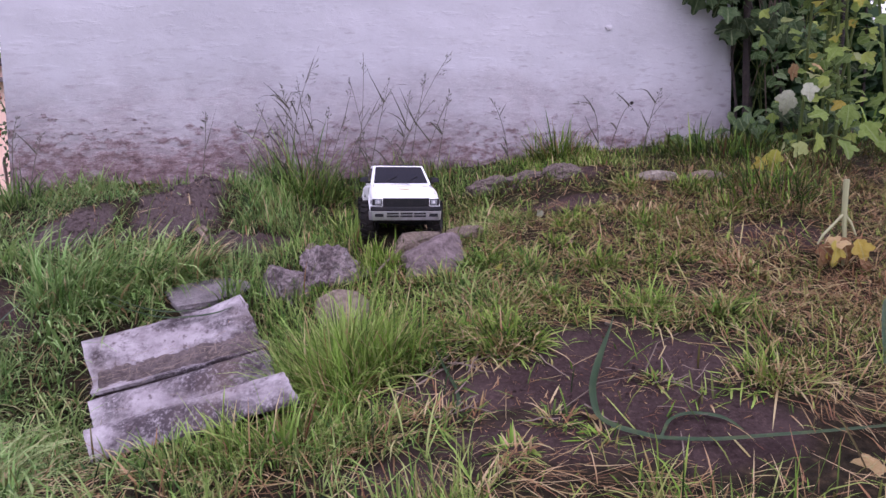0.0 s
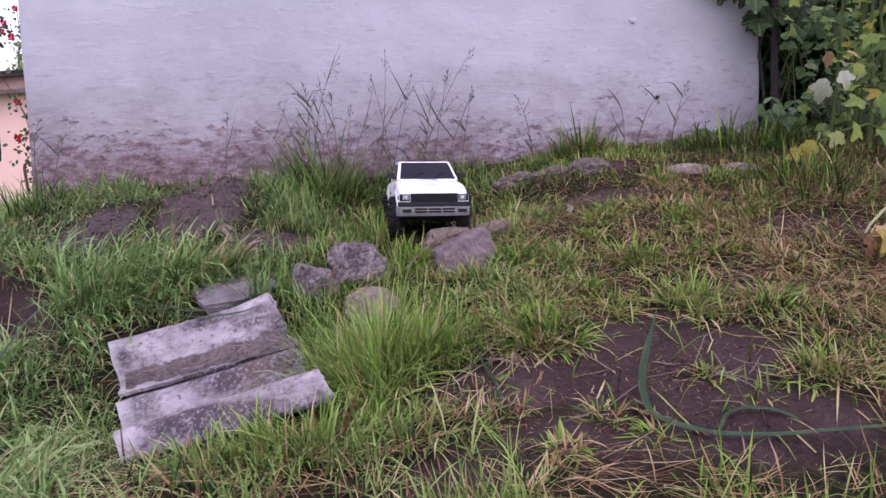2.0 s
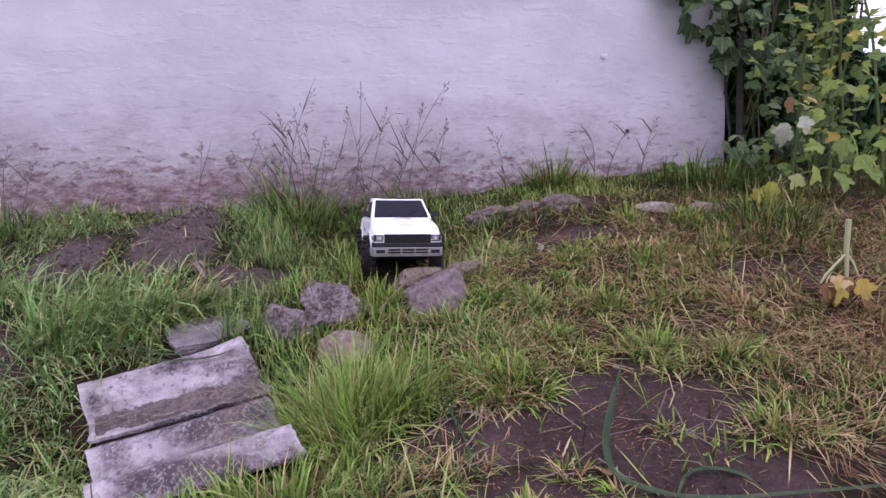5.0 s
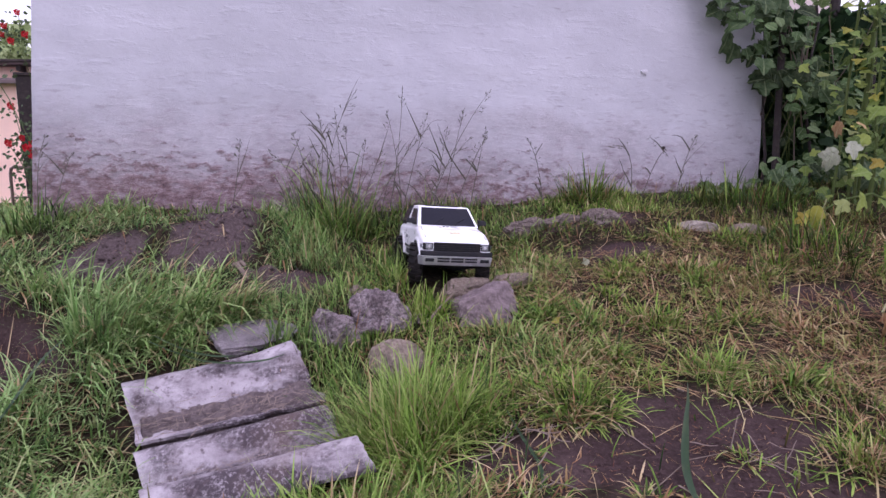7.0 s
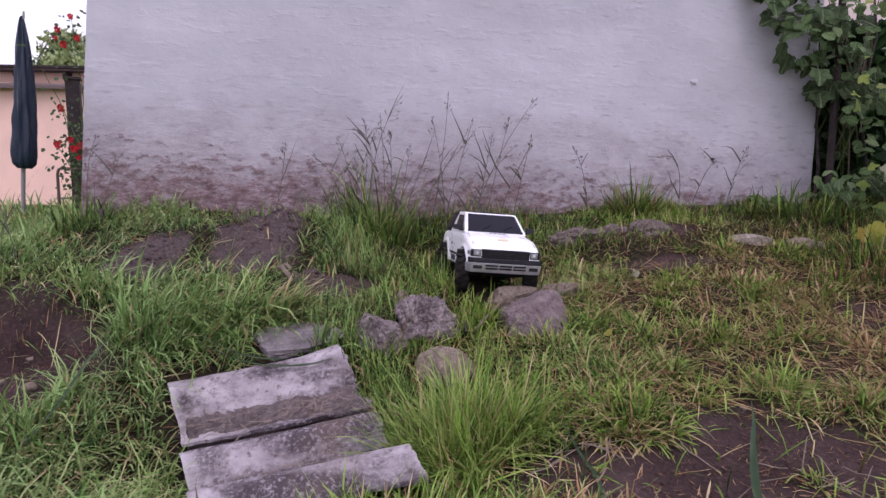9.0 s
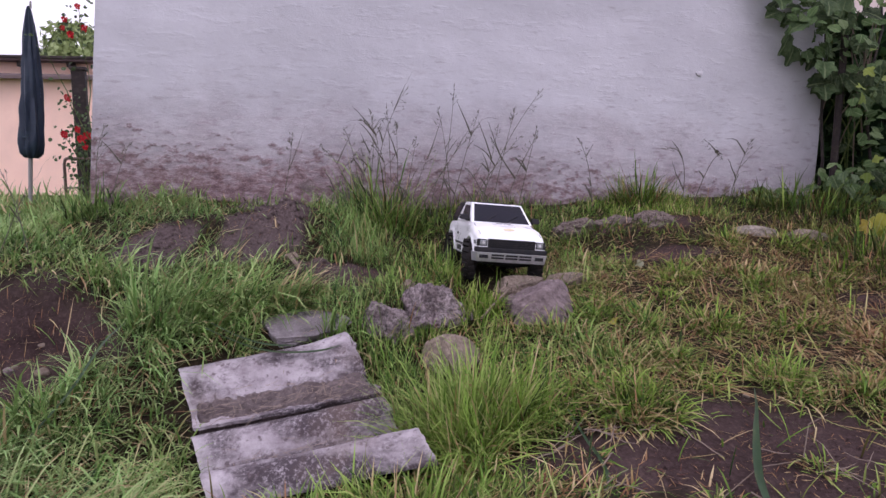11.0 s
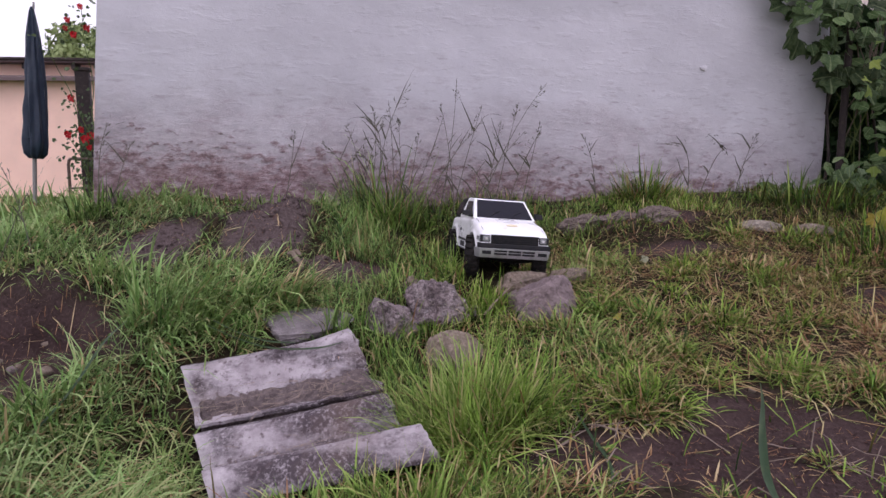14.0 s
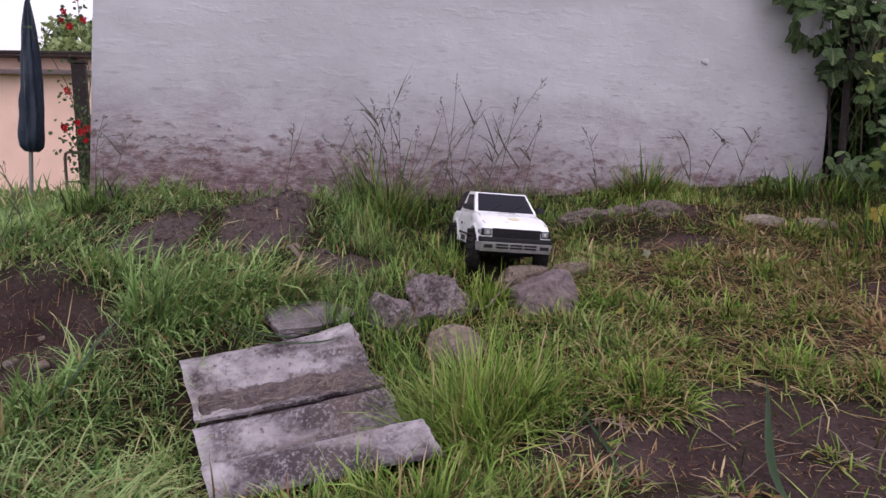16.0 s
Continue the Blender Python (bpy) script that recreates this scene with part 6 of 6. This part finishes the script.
def wilted_shoot():
    """A cut pale stem whose side shoots hang with withered yellow leaves."""
    rng = random.Random(9)
    x, y, z = 1.00, 1.36, 0.196
    w = thing("wilted_shoot", "pale cut stem with hanging withered yellow leaves", "dead shoot", at=pose(x, y, z) @ Matrix.Scale(1.22, 4))
    part("stem", tube_bm(bmesh.new(), [(0, 0, -0.02), (0.003, 0, 0.06), (0.0, 0, 0.125), (0.002, 0, 0.185)], [0.003, 0.0032, 0.0048, 0.0052], 8), M_cutstem, w)
    for pts in (((0.0, 0, 0.122), (-0.022, -0.004, 0.103), (-0.045, -0.01, 0.085), (-0.055, -0.012, 0.07)), ((0.0, 0, 0.122), (0.010, -0.005, 0.105), (0.018, -0.01, 0.08))):
        part("side_shoot", tube_bm(bmesh.new(), pts, [0.0024] * (len(pts) - 1) + [0.0014], 6), M_cutstem, w)
    for dx, dz, s, key in ((-0.055, 0.072, 0.05, "dry"), (-0.045, 0.062, 0.045, "dry"), (-0.012, 0.085, 0.065, "dry"), (-0.02, 0.08, 0.06, "yellow"), (0.018, 0.08, 0.055, "yellow"), (0.022, 0.05, 0.05, "dry"), (0.005, 0.075, 0.055, "dry"), (-0.03, 0.07, 0.05, "yellow")):
        put_leaf(w, key, (dx, -0.012, dz), s, rng, (-0.1, -1, 0.15), 1.6)
    return w


wilted_shoot()


def strap_leaf(pts, width, label, name="strap_leaf"):
    """A long lying leaf, folded along its middle."""
    bm = bmesh.new()
    P = [Vector((x, y, gz(x, y) + h)) for x, y, h in pts]
    fine = []
    for i in range(len(P) - 1):
        a, b, c, d = P[max(i - 1, 0)], P[i], P[i + 1], P[min(i + 2, len(P) - 1)]
        for k in range(5):
            t = k / 5
            fine.append(0.5 * ((2 * b) + (c - a) * t + (2 * a - 5 * b + 4 * c - d) * t * t + (3 * b - a - 3 * c + d) * t ** 3))
    fine.append(P[-1])
    prev = None
    n = len(fine)
    for i, p in enumerate(fine):
        d = (fine[min(i + 1, n - 1)] - fine[max(i - 1, 0)]).normalized()
        s = d.cross(Vector((0.25 * math.sin(i * 0.4), -0.3, 1))).normalized()
        w = width * min(1.0, 0.40 + 0.8 * i / n) * min(1.0, 0.05 + 4.5 * (n - 1 - i) / n)
        row = [bm.verts.new(p + s * w + Vector((0, 0, w * 0.5))), bm.verts.new(p), bm.verts.new(p - s * w + Vector((0, 0, w * 0.35)))]
        if prev:
            for k in range(2):
                bm.faces.new((prev[k], row[k], row[k + 1], prev[k + 1]))
        prev = row
    bmesh.ops.solidify(bm, geom=list(bm.faces), thickness=0.0008)
    ob = part(name, bm, M_strap)
    smooth(ob, 60)
    return tagged(ob, label, "leaf")


strap_leaf(((0.70, 0.765, 0.022), (0.611, 0.77, 0.020), (0.524, 0.776, 0.018), (0.456, 0.779, 0.014), (0.388, 0.793, 0.012), (0.358, 0.806, 0.012), (0.327, 0.822, 0.014), (0.306, 0.845, 0.016), (0.306, 0.881, 0.022), (0.317, 0.92, 0.028), (0.354, 1.007, 0.034), (0.384, 1.072, 0.032), (0.415, 1.149, 0.024)), 0.0060,
           "long blue-green strap leaf lying bent across bare soil")
strap_leaf(((0.380, 0.792, 0.006), (0.392, 0.806, 0.014), (0.408, 0.826, 0.014), (0.434, 0.842, 0.010), (0.464, 0.846, 0.008), (0.498, 0.836, 0.006), (0.516, 0.812, 0.003)), 0.0046, "short curled strap leaf on bare soil")
def over_sheet(rows):
    out = []
    for s, v, h in rows:
        p = UPPER.at(s, v, h)
        out.append((p.x, p.y, p.z - gz(p.x, p.y)))
    return out


strap_leaf(over_sheet(((0.22, -0.08, 0.05), (0.36, -0.02, 0.034), (0.50, 0.012, 0.016), (0.64, 0.026, 0.006), (0.80, 0.034, 0.002), (0.92, 0.026, 0.004))), 0.0042, "long green blade fallen across a roofing sheet")
strap_leaf(over_sheet(((0.26, -0.08, 0.06), (0.40, -0.02, 0.040), (0.54, 0.004, 0.022), (0.68, 0.008, 0.012))), 0.0036, "long green blade fallen across a roofing sheet")
strap_leaf(((0.058, 1.075, 0.030), (0.066, 1.049, 0.024), (0.078, 1.01, 0.014), (0.090, 0.967, 0.009), (0.094, 0.93, 0.008), (0.085, 0.895, 0.010)), 0.0036, "narrow green blade fallen over bare soil")
strap_leaf(((0.80, 0.92, 0.02), (0.85, 1.0, 0.06), (0.90, 1.05, 0.07), (0.97, 1.04, 0.02)), 0.006, "arched green strap leaf over dead grass")
strap_leaf(((-0.86, 1.02, 0.03), (-0.84, 1.12, 0.07), (-0.83, 1.22, 0.10), (-0.82, 1.3, 0.10)), 0.004, "long upright blue-green blade beside roofing sheets")
strap_leaf(((0.66, 0.66, 0.02), (0.72, 0.70, 0.05), (0.80, 0.73, 0.07)), 0.007, "broad blue-green strap leaf at the soil's edge")


def fallen_leaf(x, y, s, key, seed, label, h=0.012):
    rng = random.Random(seed)
    t = thing("fallen_leaf", label, "leaf", at=pose(x, y, gz(x, y) + h))
    put_leaf(t, key, (0, 0, 0), s, rng, (0, -0.3, 1), 0.1, "blade")
    return t


for _k, (_x, _y, _s, _q, _l) in enumerate(((-0.39, 0.86, 0.07, "dry", "crumpled brown leaf in the grass"), (0.388, 1.757, 0.036, "white", "small pale leaf lying on the grass"), (0.22, 1.40, 0.03, "yellow", "small yellow leaf in the turf"),
                                          (0.97, 1.32, 0.03, "dry", "withered pale leaf on dead grass"), (0.30, 0.84, 0.05, "dry", "withered pinkish leaf on bare soil"), (0.66, 0.72, 0.06, "dry", "withered pinkish leaf on bare soil"),
                                          (0.74, 1.9, 0.04, "dry", "dry brown leaf before the wall"), (-0.60, 1.46, 0.05, "currant", "broad light green weed leaf"))):
    fallen_leaf(_x, _y, _s, _q, 300 + _k, _l, 0.05 if _q == "currant" else 0.014)


def twig(pts, r, label):
    P = [(x, y, gz(x, y) + h) for x, y, h in pts]
    return tagged(part("twig", tube_bm(bmesh.new(), P, [r * (1 - 0.5 * k / len(P)) for k in range(len(P))], 6), M_twig), label, "twig")


twig(((-0.075, 1.44, 0.02), (-0.045, 1.48, 0.03), (-0.01, 1.515, 0.045)), 0.0035, "short dead stem beside the wedge stone")
twig(((-0.57, 1.69, 0.03), (-0.545, 1.665, 0.025), (-0.53, 1.63, 0.02)), 0.007, "short pale broken stick on bare soil")
twig(((-0.585, 1.715, 0.025), (-0.56, 1.70, 0.035), (-0.55, 1.695, 0.03)), 0.008, "short pale broken stick on bare soil")
twig(((0.04, 1.04, 0.006), (0.12, 1.10, 0.01), (0.20, 1.12, 0.01)), 0.0011, "thin dry stem on bare soil")
twig(((0.42, 0.98, 0.004), (0.47, 1.06, 0.012), (0.52, 1.09, 0.01)), 0.0011, "thin dry stem on bare soil")
twig(((0.25, 0.88, 0.004), (0.33, 0.94, 0.01), (0.41, 0.97, 0.006)), 0.001, "thin dry stem on bare soil")


def dead_stems():
    """Pale broken grass stems lying about the edge of the bare soil, each by itself."""
    rng = random.Random(18)
    for cx, cy, n, spread in ((0.10, 1.07, 7, 0.06), (0.16, 1.02, 4, 0.05), (0.42, 0.99, 4, 0.06), (0.30, 0.83, 4, 0.06), (0.52, 0.95, 3, 0.05), (-0.02, 1.49, 5, 0.03), (0.03, 0.93, 5, 0.06)):
        for _ in range(n):
            x, y, a, L = cx + rng.gauss(0, spread), cy + rng.gauss(0, spread * 0.5), rng.gauss(0.3, 0.7), rng.uniform(0.04, 0.12)
            pts = []
            for k in range(5):
                t = k / 4 - 0.5
                px, py = x + math.cos(a) * L * t - math.sin(a) * 0.08 * L * (t * t), y + math.sin(a) * L * t
                pts.append((px, py, gz(px, py) + 0.004 + 0.008 * rng.random()))
            r = rng.uniform(0.0007, 0.0013)
            tagged(part("dead_stem", tube_bm(bmesh.new(), pts, [r, r, r, r * 0.8, r * 0.5], 5), M_litter), "pale dead grass stem lying on soil", "dead stem", "dead stems on the soil")


dead_stems()


def sheet_dirt(lie, v0, v1, level, seed, label, s0=0.015, s1=0.99):
    """Earth washed into a trough of a sheet, with an uneven top."""
    bm = bmesh.new()
    grid = []
    for j in range(15):
        v = v0 + (v1 - v0) * j / 14
        row = []
        for i in range(61):
            s = s0 + (s1 - s0) * i / 60
            h = level + 0.016 * noise.noise((s * 7, v * 26, seed)) + 0.008 * noise.noise((s * 34, v * 40, seed)) + 0.003 * noise.noise((s * 90, v * 220, seed))
            edge = min(1.0, j / 2, (14 - j) / 2, i / 1.5, (60 - i) / 1.5)
            row.append(bm.verts.new(lie.at(s, v, h - 0.03 * (1 - edge))))
        grid.append(row)
    for j in range(14):
        for i in range(60):
            bm.faces.new((grid[j][i], grid[j][i + 1], grid[j + 1][i + 1], grid[j + 1][i]))
    bmesh.ops.recalc_face_normals(bm, faces=bm.faces)
    ob = part("dirt", bm, M_dirt)
    smooth(ob, 60)
    tagged(ob, label, "soil", kind="stuff")


sheet_dirt(UPPER, 0.064, 0.160, -0.0435, 2.0, "brown dirt washed over a roofing sheet")
sheet_dirt(LOWER, 0.055, 0.122, -0.050, 6.0, "brown dirt lying between two sheet waves")


def sheet_litter():
    """Needles and dead grass caught in the troughs of the sheets."""
    rng = np.random.default_rng(91)
    vtx, n = [], 190
    for k in range(n):
        lie, wave, v = (UPPER, upper_wave, rng.normal(0.135, 0.03)) if k % 5 < 3 else (LOWER, lower_wave, rng.normal(0.088, 0.025))
        s = rng.uniform(0.02, 0.98)
        v = min(max(v, 0.03), 0.175)
        h = max(wave(v), -0.0425) + 0.004 + 0.007 * rng.random()
        c = lie.at(s, v, h)
        a = rng.normal(0, 0.7) + math.pi * rng.integers(0, 2)
        along = lie.u.normalized()
        d = along * math.cos(a) + lie.n.cross(along) * math.sin(a)
        w = lie.n.cross(d) * rng.uniform(0.0005, 0.0013)
        e = c + d * rng.uniform(0.010, 0.045) + lie.n * rng.uniform(0, 0.006)
        vtx += [c - w, c + w, e + w * 0.4, e - w * 0.4]
    me = bpy.data.meshes.new("litter")
    fill_mesh(me, np.array(vtx), np.arange(4 * n).reshape(-1, 4))
    me.materials.append(M_litter)
    tagged(new("dead_grass_litter", me), "dead grass and needles caught on roofing sheets", "litter", kind="stuff")


sheet_litter()

# ---------------------------------------------------------------- marks on the shed
chip(0.70, 0.525, 0.03, 0.004, 3, M_stone, "broken_plaster", "dark hole where plaster broke away")
chip(2.255, 0.655, 0.008, 0.006, 4, M_darkwood, "nail_head", "small dark nail in the plaster")
chip(2.16, 0.945, 0.014, 0.0035, 5, M_chip, "plaster_blister", "raised blister of plaster")

# ---------------------------------------------------------------- house, parasol and garden beyond the lawn
def garden_house():
    h = thing("garden_house", "low salmon-pink plastered house with dark eaves", "house", at=pose(-6.15, 9.6, 0, 0, 0, 6))
    part("wall", box(-7, 0, -0.2, 1.60, 4, 1.70), M_pink, h)
    part("upper_wall", box(-6.5, 0.55, 1.75, 2.2, 4, 2.00), M_pink, h)
    roof = part("roof", prism([(-0.14, 1.705), (-0.14, 1.745), (2.2, 2.06), (2.2, 2.02)], -7.2, 1.70), M_roof, h)
    roof.matrix_basis = Matrix(((0, 1, 0, 0), (1, 0, 0, 0), (0, 0, 1, 0), (0, 0, 0, 1)))
    part("eave_board", box(-7.2, -0.18, 1.685, 1.70, -0.145, 1.735, 0.006), M_roof, h)
    part("upper_roof", box(-6.8, 0.30, 2.00, 2.4, 4.2, 2.055, 0.01), M_roof, h)
    part("roof_tiles_edge", box(-6.82, 0.26, 2.03, 2.42, 0.30, 2.07, 0.01), M_darkwood, h)
    for k in range(-5, 4):
        part("rafter_end", box(-0.32 + 0.7 * k - 0.03, 0.36, 1.92, -0.32 + 0.7 * k + 0.03, 0.55, 2.00, 0.004), M_darkwood, h)
    return h


garden_house()


def parasol():
    p = thing("parasol", "closed dark blue-green garden parasol on a grey pole", "parasol", at=pose(-2.201, 3.187, 0.383, 0, 4.5, 0) @ Matrix.Scale(0.45, 4))
    part("pole", tube_bm(bmesh.new(), [(0, 0, -0.12), (0, 0, 0.6), (0, 0, 1.4)], 0.022, 10), M_pole, p)
    bm = bmesh.new()
    nodes = ((0.50, 0.050), (0.54, 0.086), (0.66, 0.112), (0.80, 0.108), (1.05, 0.098), (1.35, 0.085), (1.65, 0.068), (1.88, 0.048), (2.02, 0.028), (2.08, 0.012))
    prof = [(z, float(np.interp(z, [q[0] for q in nodes], [q[1] for q in nodes]))) for z in np.linspace(0.50, 2.08, 34)]
    seg = 40
    rings = []
    for z, r in prof:
        ring = []
        for k in range(seg):
            a = k * math.tau / seg
            f = 1 + 0.16 * math.sin(8 * a + 1.5 * z) + 0.10 * math.sin(3 * a + 4 * z) + 0.22 * noise.noise((math.cos(a) * 2, math.sin(a) * 2, z * 5))
            ring.append(bm.verts.new((r * f * math.cos(a) + 0.02 * math.sin(2.1 * z), r * f * math.sin(a), z + (0.03 * math.sin(8 * a) if z < 0.47 else 0))))
        rings.append(ring)
    for a, b in zip(rings, rings[1:]):
        for k in range(seg):
            bm.faces.new((a[k], a[(k + 1) % seg], b[(k + 1) % seg], b[k]))
    bm.faces.new(rings[0][::-1]), bm.faces.new(rings[-1])
    smooth(part("canopy", bm, M_canvas, p, "dark folded canvas"), 60)
    part("finial", tube_bm(bmesh.new(), [(0.0, 0, 2.06), (0.0, 0, 2.13)], [0.014, 0.009], 8), M_pole, p)
    part("tie", tube_bm(bmesh.new(), [(0.088 * math.cos(a), 0.088 * math.sin(a), 0.72) for a in (k * math.tau / 14 for k in range(15))], 0.008, 5), M_canvas, p)
    return p


parasol()


def garden_hoop():
    """A low bent tube with a crossbar, standing in the grass beside the roses."""
    c = thing("garden_hoop", "low bent rusty metal hoop standing in the grass", "hoop", at=pose(-2.05, 3.345, gz(-2.05, 3.345), 0, 0, -14))
    w, h = 0.095, 0.272
    part("bow", tube_bm(bmesh.new(), [(-w - 0.012, 0.03, -0.03), (-w, 0.02, h - 0.03), (-w + 0.008, 0.02, h - 0.006), (-w + 0.022, 0.02, h), (w - 0.022, 0.02, h), (w - 0.008, 0.02, h - 0.006), (w, 0.02, h - 0.03), (w + 0.012, 0.03, -0.03)], 0.0075, 8), M_chair, c)
    part("crossbar", tube_bm(bmesh.new(), [(-w, 0.021, 0.12), (w, 0.021, 0.125)], 0.005, 8), M_chair, c)
    return c


garden_hoop()


def fence_post(x, y, top, w):
    z = gz(x, y)
    p = thing("fence_post", "dark weathered wooden post beside the red roses", "post", at=pose(x, y, z, 0, 0, 20))
    post = part("shaft", box(-w / 2, -w / 2, -0.06, w / 2, w / 2, top - z - 0.02, 0.006), M_darkwood, p)
    part("cap", box(-w * 0.6, -w * 0.6, top - z - 0.018, w * 0.6, w * 0.6, top - z, 0.004), M_darkwood, p)
    return post


fence_post(-2.36, 3.986, 1.14, 0.075)


def blossom(bm, c, r, rng):
    for k in range(11):
        a, t = k * 2.4, 0.35 + 0.6 * k / 11
        d = Vector((math.cos(a) * t, -0.9 * (1 - t) - 0.2 * rng.random(), math.sin(a) * t)) * r
        u = Vector((-math.sin(a), 0.15, math.cos(a))) * r * 0.55
        o = c + d * 0.7
        q = [o - u * 0.7, o + d * 0.25 - u, o + d * 0.8, o + d * 0.25 + u, o + u * 0.7]
        bm.faces.new([bm.verts.new(p + Vector((0, -0.2 * r * rng.random(), 0))) for p in q])


def rose(name, x, y, stems, label, seed, flowers, spread, k=0.45):
    rng = random.Random(seed)
    z0 = gz(x, y)
    b = thing(name, label, "rose bush", "climbing roses", pose(x, y, z0 - 0.005) @ Matrix.Scale(k, 4))
    tips = []
    for _ in range(stems):
        pts, p = [], Vector((rng.gauss(0, 0.04), rng.gauss(0, 0.03), 0))
        d = Vector((rng.gauss(0, spread[0]), 0, 1))
        for j in range(8):
            pts.append(p.copy())
            p += d * spread[1] / 8
            d += Vector((rng.gauss(0, 0.14), rng.gauss(0, 0.06), -0.05))
        tips.append(pts)
        part("cane", tube_bm(bmesh.new(), pts, [0.007 - 0.0006 * j for j in range(8)], 5), M_stem, b)
        for _ in range(spread[2]):
            q = rng.choice(pts[2:]) + Vector((rng.gauss(0, 0.09), rng.gauss(0, 0.06), rng.gauss(0, 0.07)))
            put_leaf(b, "rose", q, rng.uniform(0.03, 0.065), rng, (0, -0.8, 0.5), 0.4)
    for fx, fz, fr in flowers:
        bm = bmesh.new()
        near = min((q for line in tips for q in line[3:]), key=lambda q: (q - Vector((fx, -0.1, fz))).length)
        part("cane", tube_bm(bmesh.new(), [near, near.lerp(Vector((fx, -0.11, fz)), 0.5) + Vector((0, 0, 0.03)), Vector((fx, -0.11, fz))], [0.004, 0.0035, 0.003], 5), M_stem, b)
        for _ in range(16):
            put_leaf(b, "rose", Vector((fx + rng.gauss(0, 0.07), -0.09 + rng.gauss(0, 0.04), fz - 0.03 + rng.gauss(0, 0.07))), rng.uniform(0.028, 0.055), rng, (0, -0.8, 0.5), 0.4)
        blossom(bm, Vector((fx, -0.12, fz)), fr * 0.75, rng)
        bmesh.ops.create_icosphere(bm, subdivisions=1, radius=fr * 0.42, matrix=Matrix.Translation((fx, -0.12, fz)))
        part("blossom", bm, M_rose, b, "deep red rose blossom")
    return b


rose("rose_bush", -1.877, 3.142, 8, "small red rose bush with thin leafy canes by a dark post", 61, ((-0.10, 1.19, 0.05), (0.02, 0.77, 0.06), (-0.02, 0.87, 0.045), (-0.16, 0.82, 0.05), (0.08, 0.81, 0.055), (0.05, 0.69, 0.04)), (0.09, 1.12, 42))
rose("rose_bush", -1.751, 2.962, 5, "tall climbing rose with sparse leaves and red blossoms", 62, ((0.0, 1.97, 0.038), (-0.13, 1.85, 0.04), (0.05, 1.77, 0.05), (-0.08, 1.71, 0.045), (-0.16, 1.77, 0.035)), (0.05, 2.10, 22))


def far_tree(x, y, r, zc, seed, label, n=9000):
    """A tree behind the house: trunk, limbs and a crown of many leaf clumps."""
    rng = np.random.default_rng(seed)
    t = thing("tree", label, "tree", at=pose(x, y, 0))
    part("trunk", tube_bm(bmesh.new(), [(0, 0, -0.1), (0.05, 0, zc * 0.5), (0, 0, zc)], [0.16, 0.12, 0.07], 8), M_darkwood, t)
    for k in range(6):
        a = k * 1.05
        part("limb", tube_bm(bmesh.new(), [(0, 0, zc * 0.6), (r * 0.4 * math.cos(a), r * 0.4 * math.sin(a), zc), (r * 0.75 * math.cos(a), r * 0.75 * math.sin(a), zc + r * 0.3)], [0.06, 0.04, 0.015], 6), M_darkwood, t)
    d = rng.normal(0, 1, (n, 3)); d /= np.linalg.norm(d, axis=1)[:, None]
    lump = 1 + 0.16 * np.sin(5 * d[:, 0] + 3 * d[:, 2]) + 0.12 * np.sin(9 * d[:, 1] + 7 * d[:, 2] + 1)
    c = d * (r * lump * rng.uniform(0.55, 1.0, n) ** 0.4)[:, None] * (1.15, 1, 0.9) + (0, 0, zc)
    a = rng.normal(0, 1, (n, 3)); a /= np.linalg.norm(a, axis=1)[:, None]
    b = np.cross(a, rng.normal(0, 1, (n, 3))); b /= np.linalg.norm(b, axis=1)[:, None]
    L = rng.uniform(0.05, 0.12, n)[:, None]
    v = np.stack([c - a * L, c + b * L * 0.5, c + a * L, c - b * L * 0.5], 1)
    me = bpy.data.meshes.new("crown")
    fill_mesh(me, v.reshape(-1, 3), np.arange(4 * n).reshape(-1, 4))
    col = np.ones((n, 4, 4), np.float32)
    col[..., 0] = 0.25
    col[..., 1] = np.clip(rng.normal(0.8, 0.16, n), 0, 1)[:, None]
    me.attributes.new("tint", "FLOAT_COLOR", "POINT").data.foreach_set("color", col.ravel())
    me.materials.append(M_blade)
    o = new("crown", me)
    o.parent = t
    return t


far_tree(-9.7, 18.0, 1.45, 2.6, 81, "rounded light green tree behind the house")
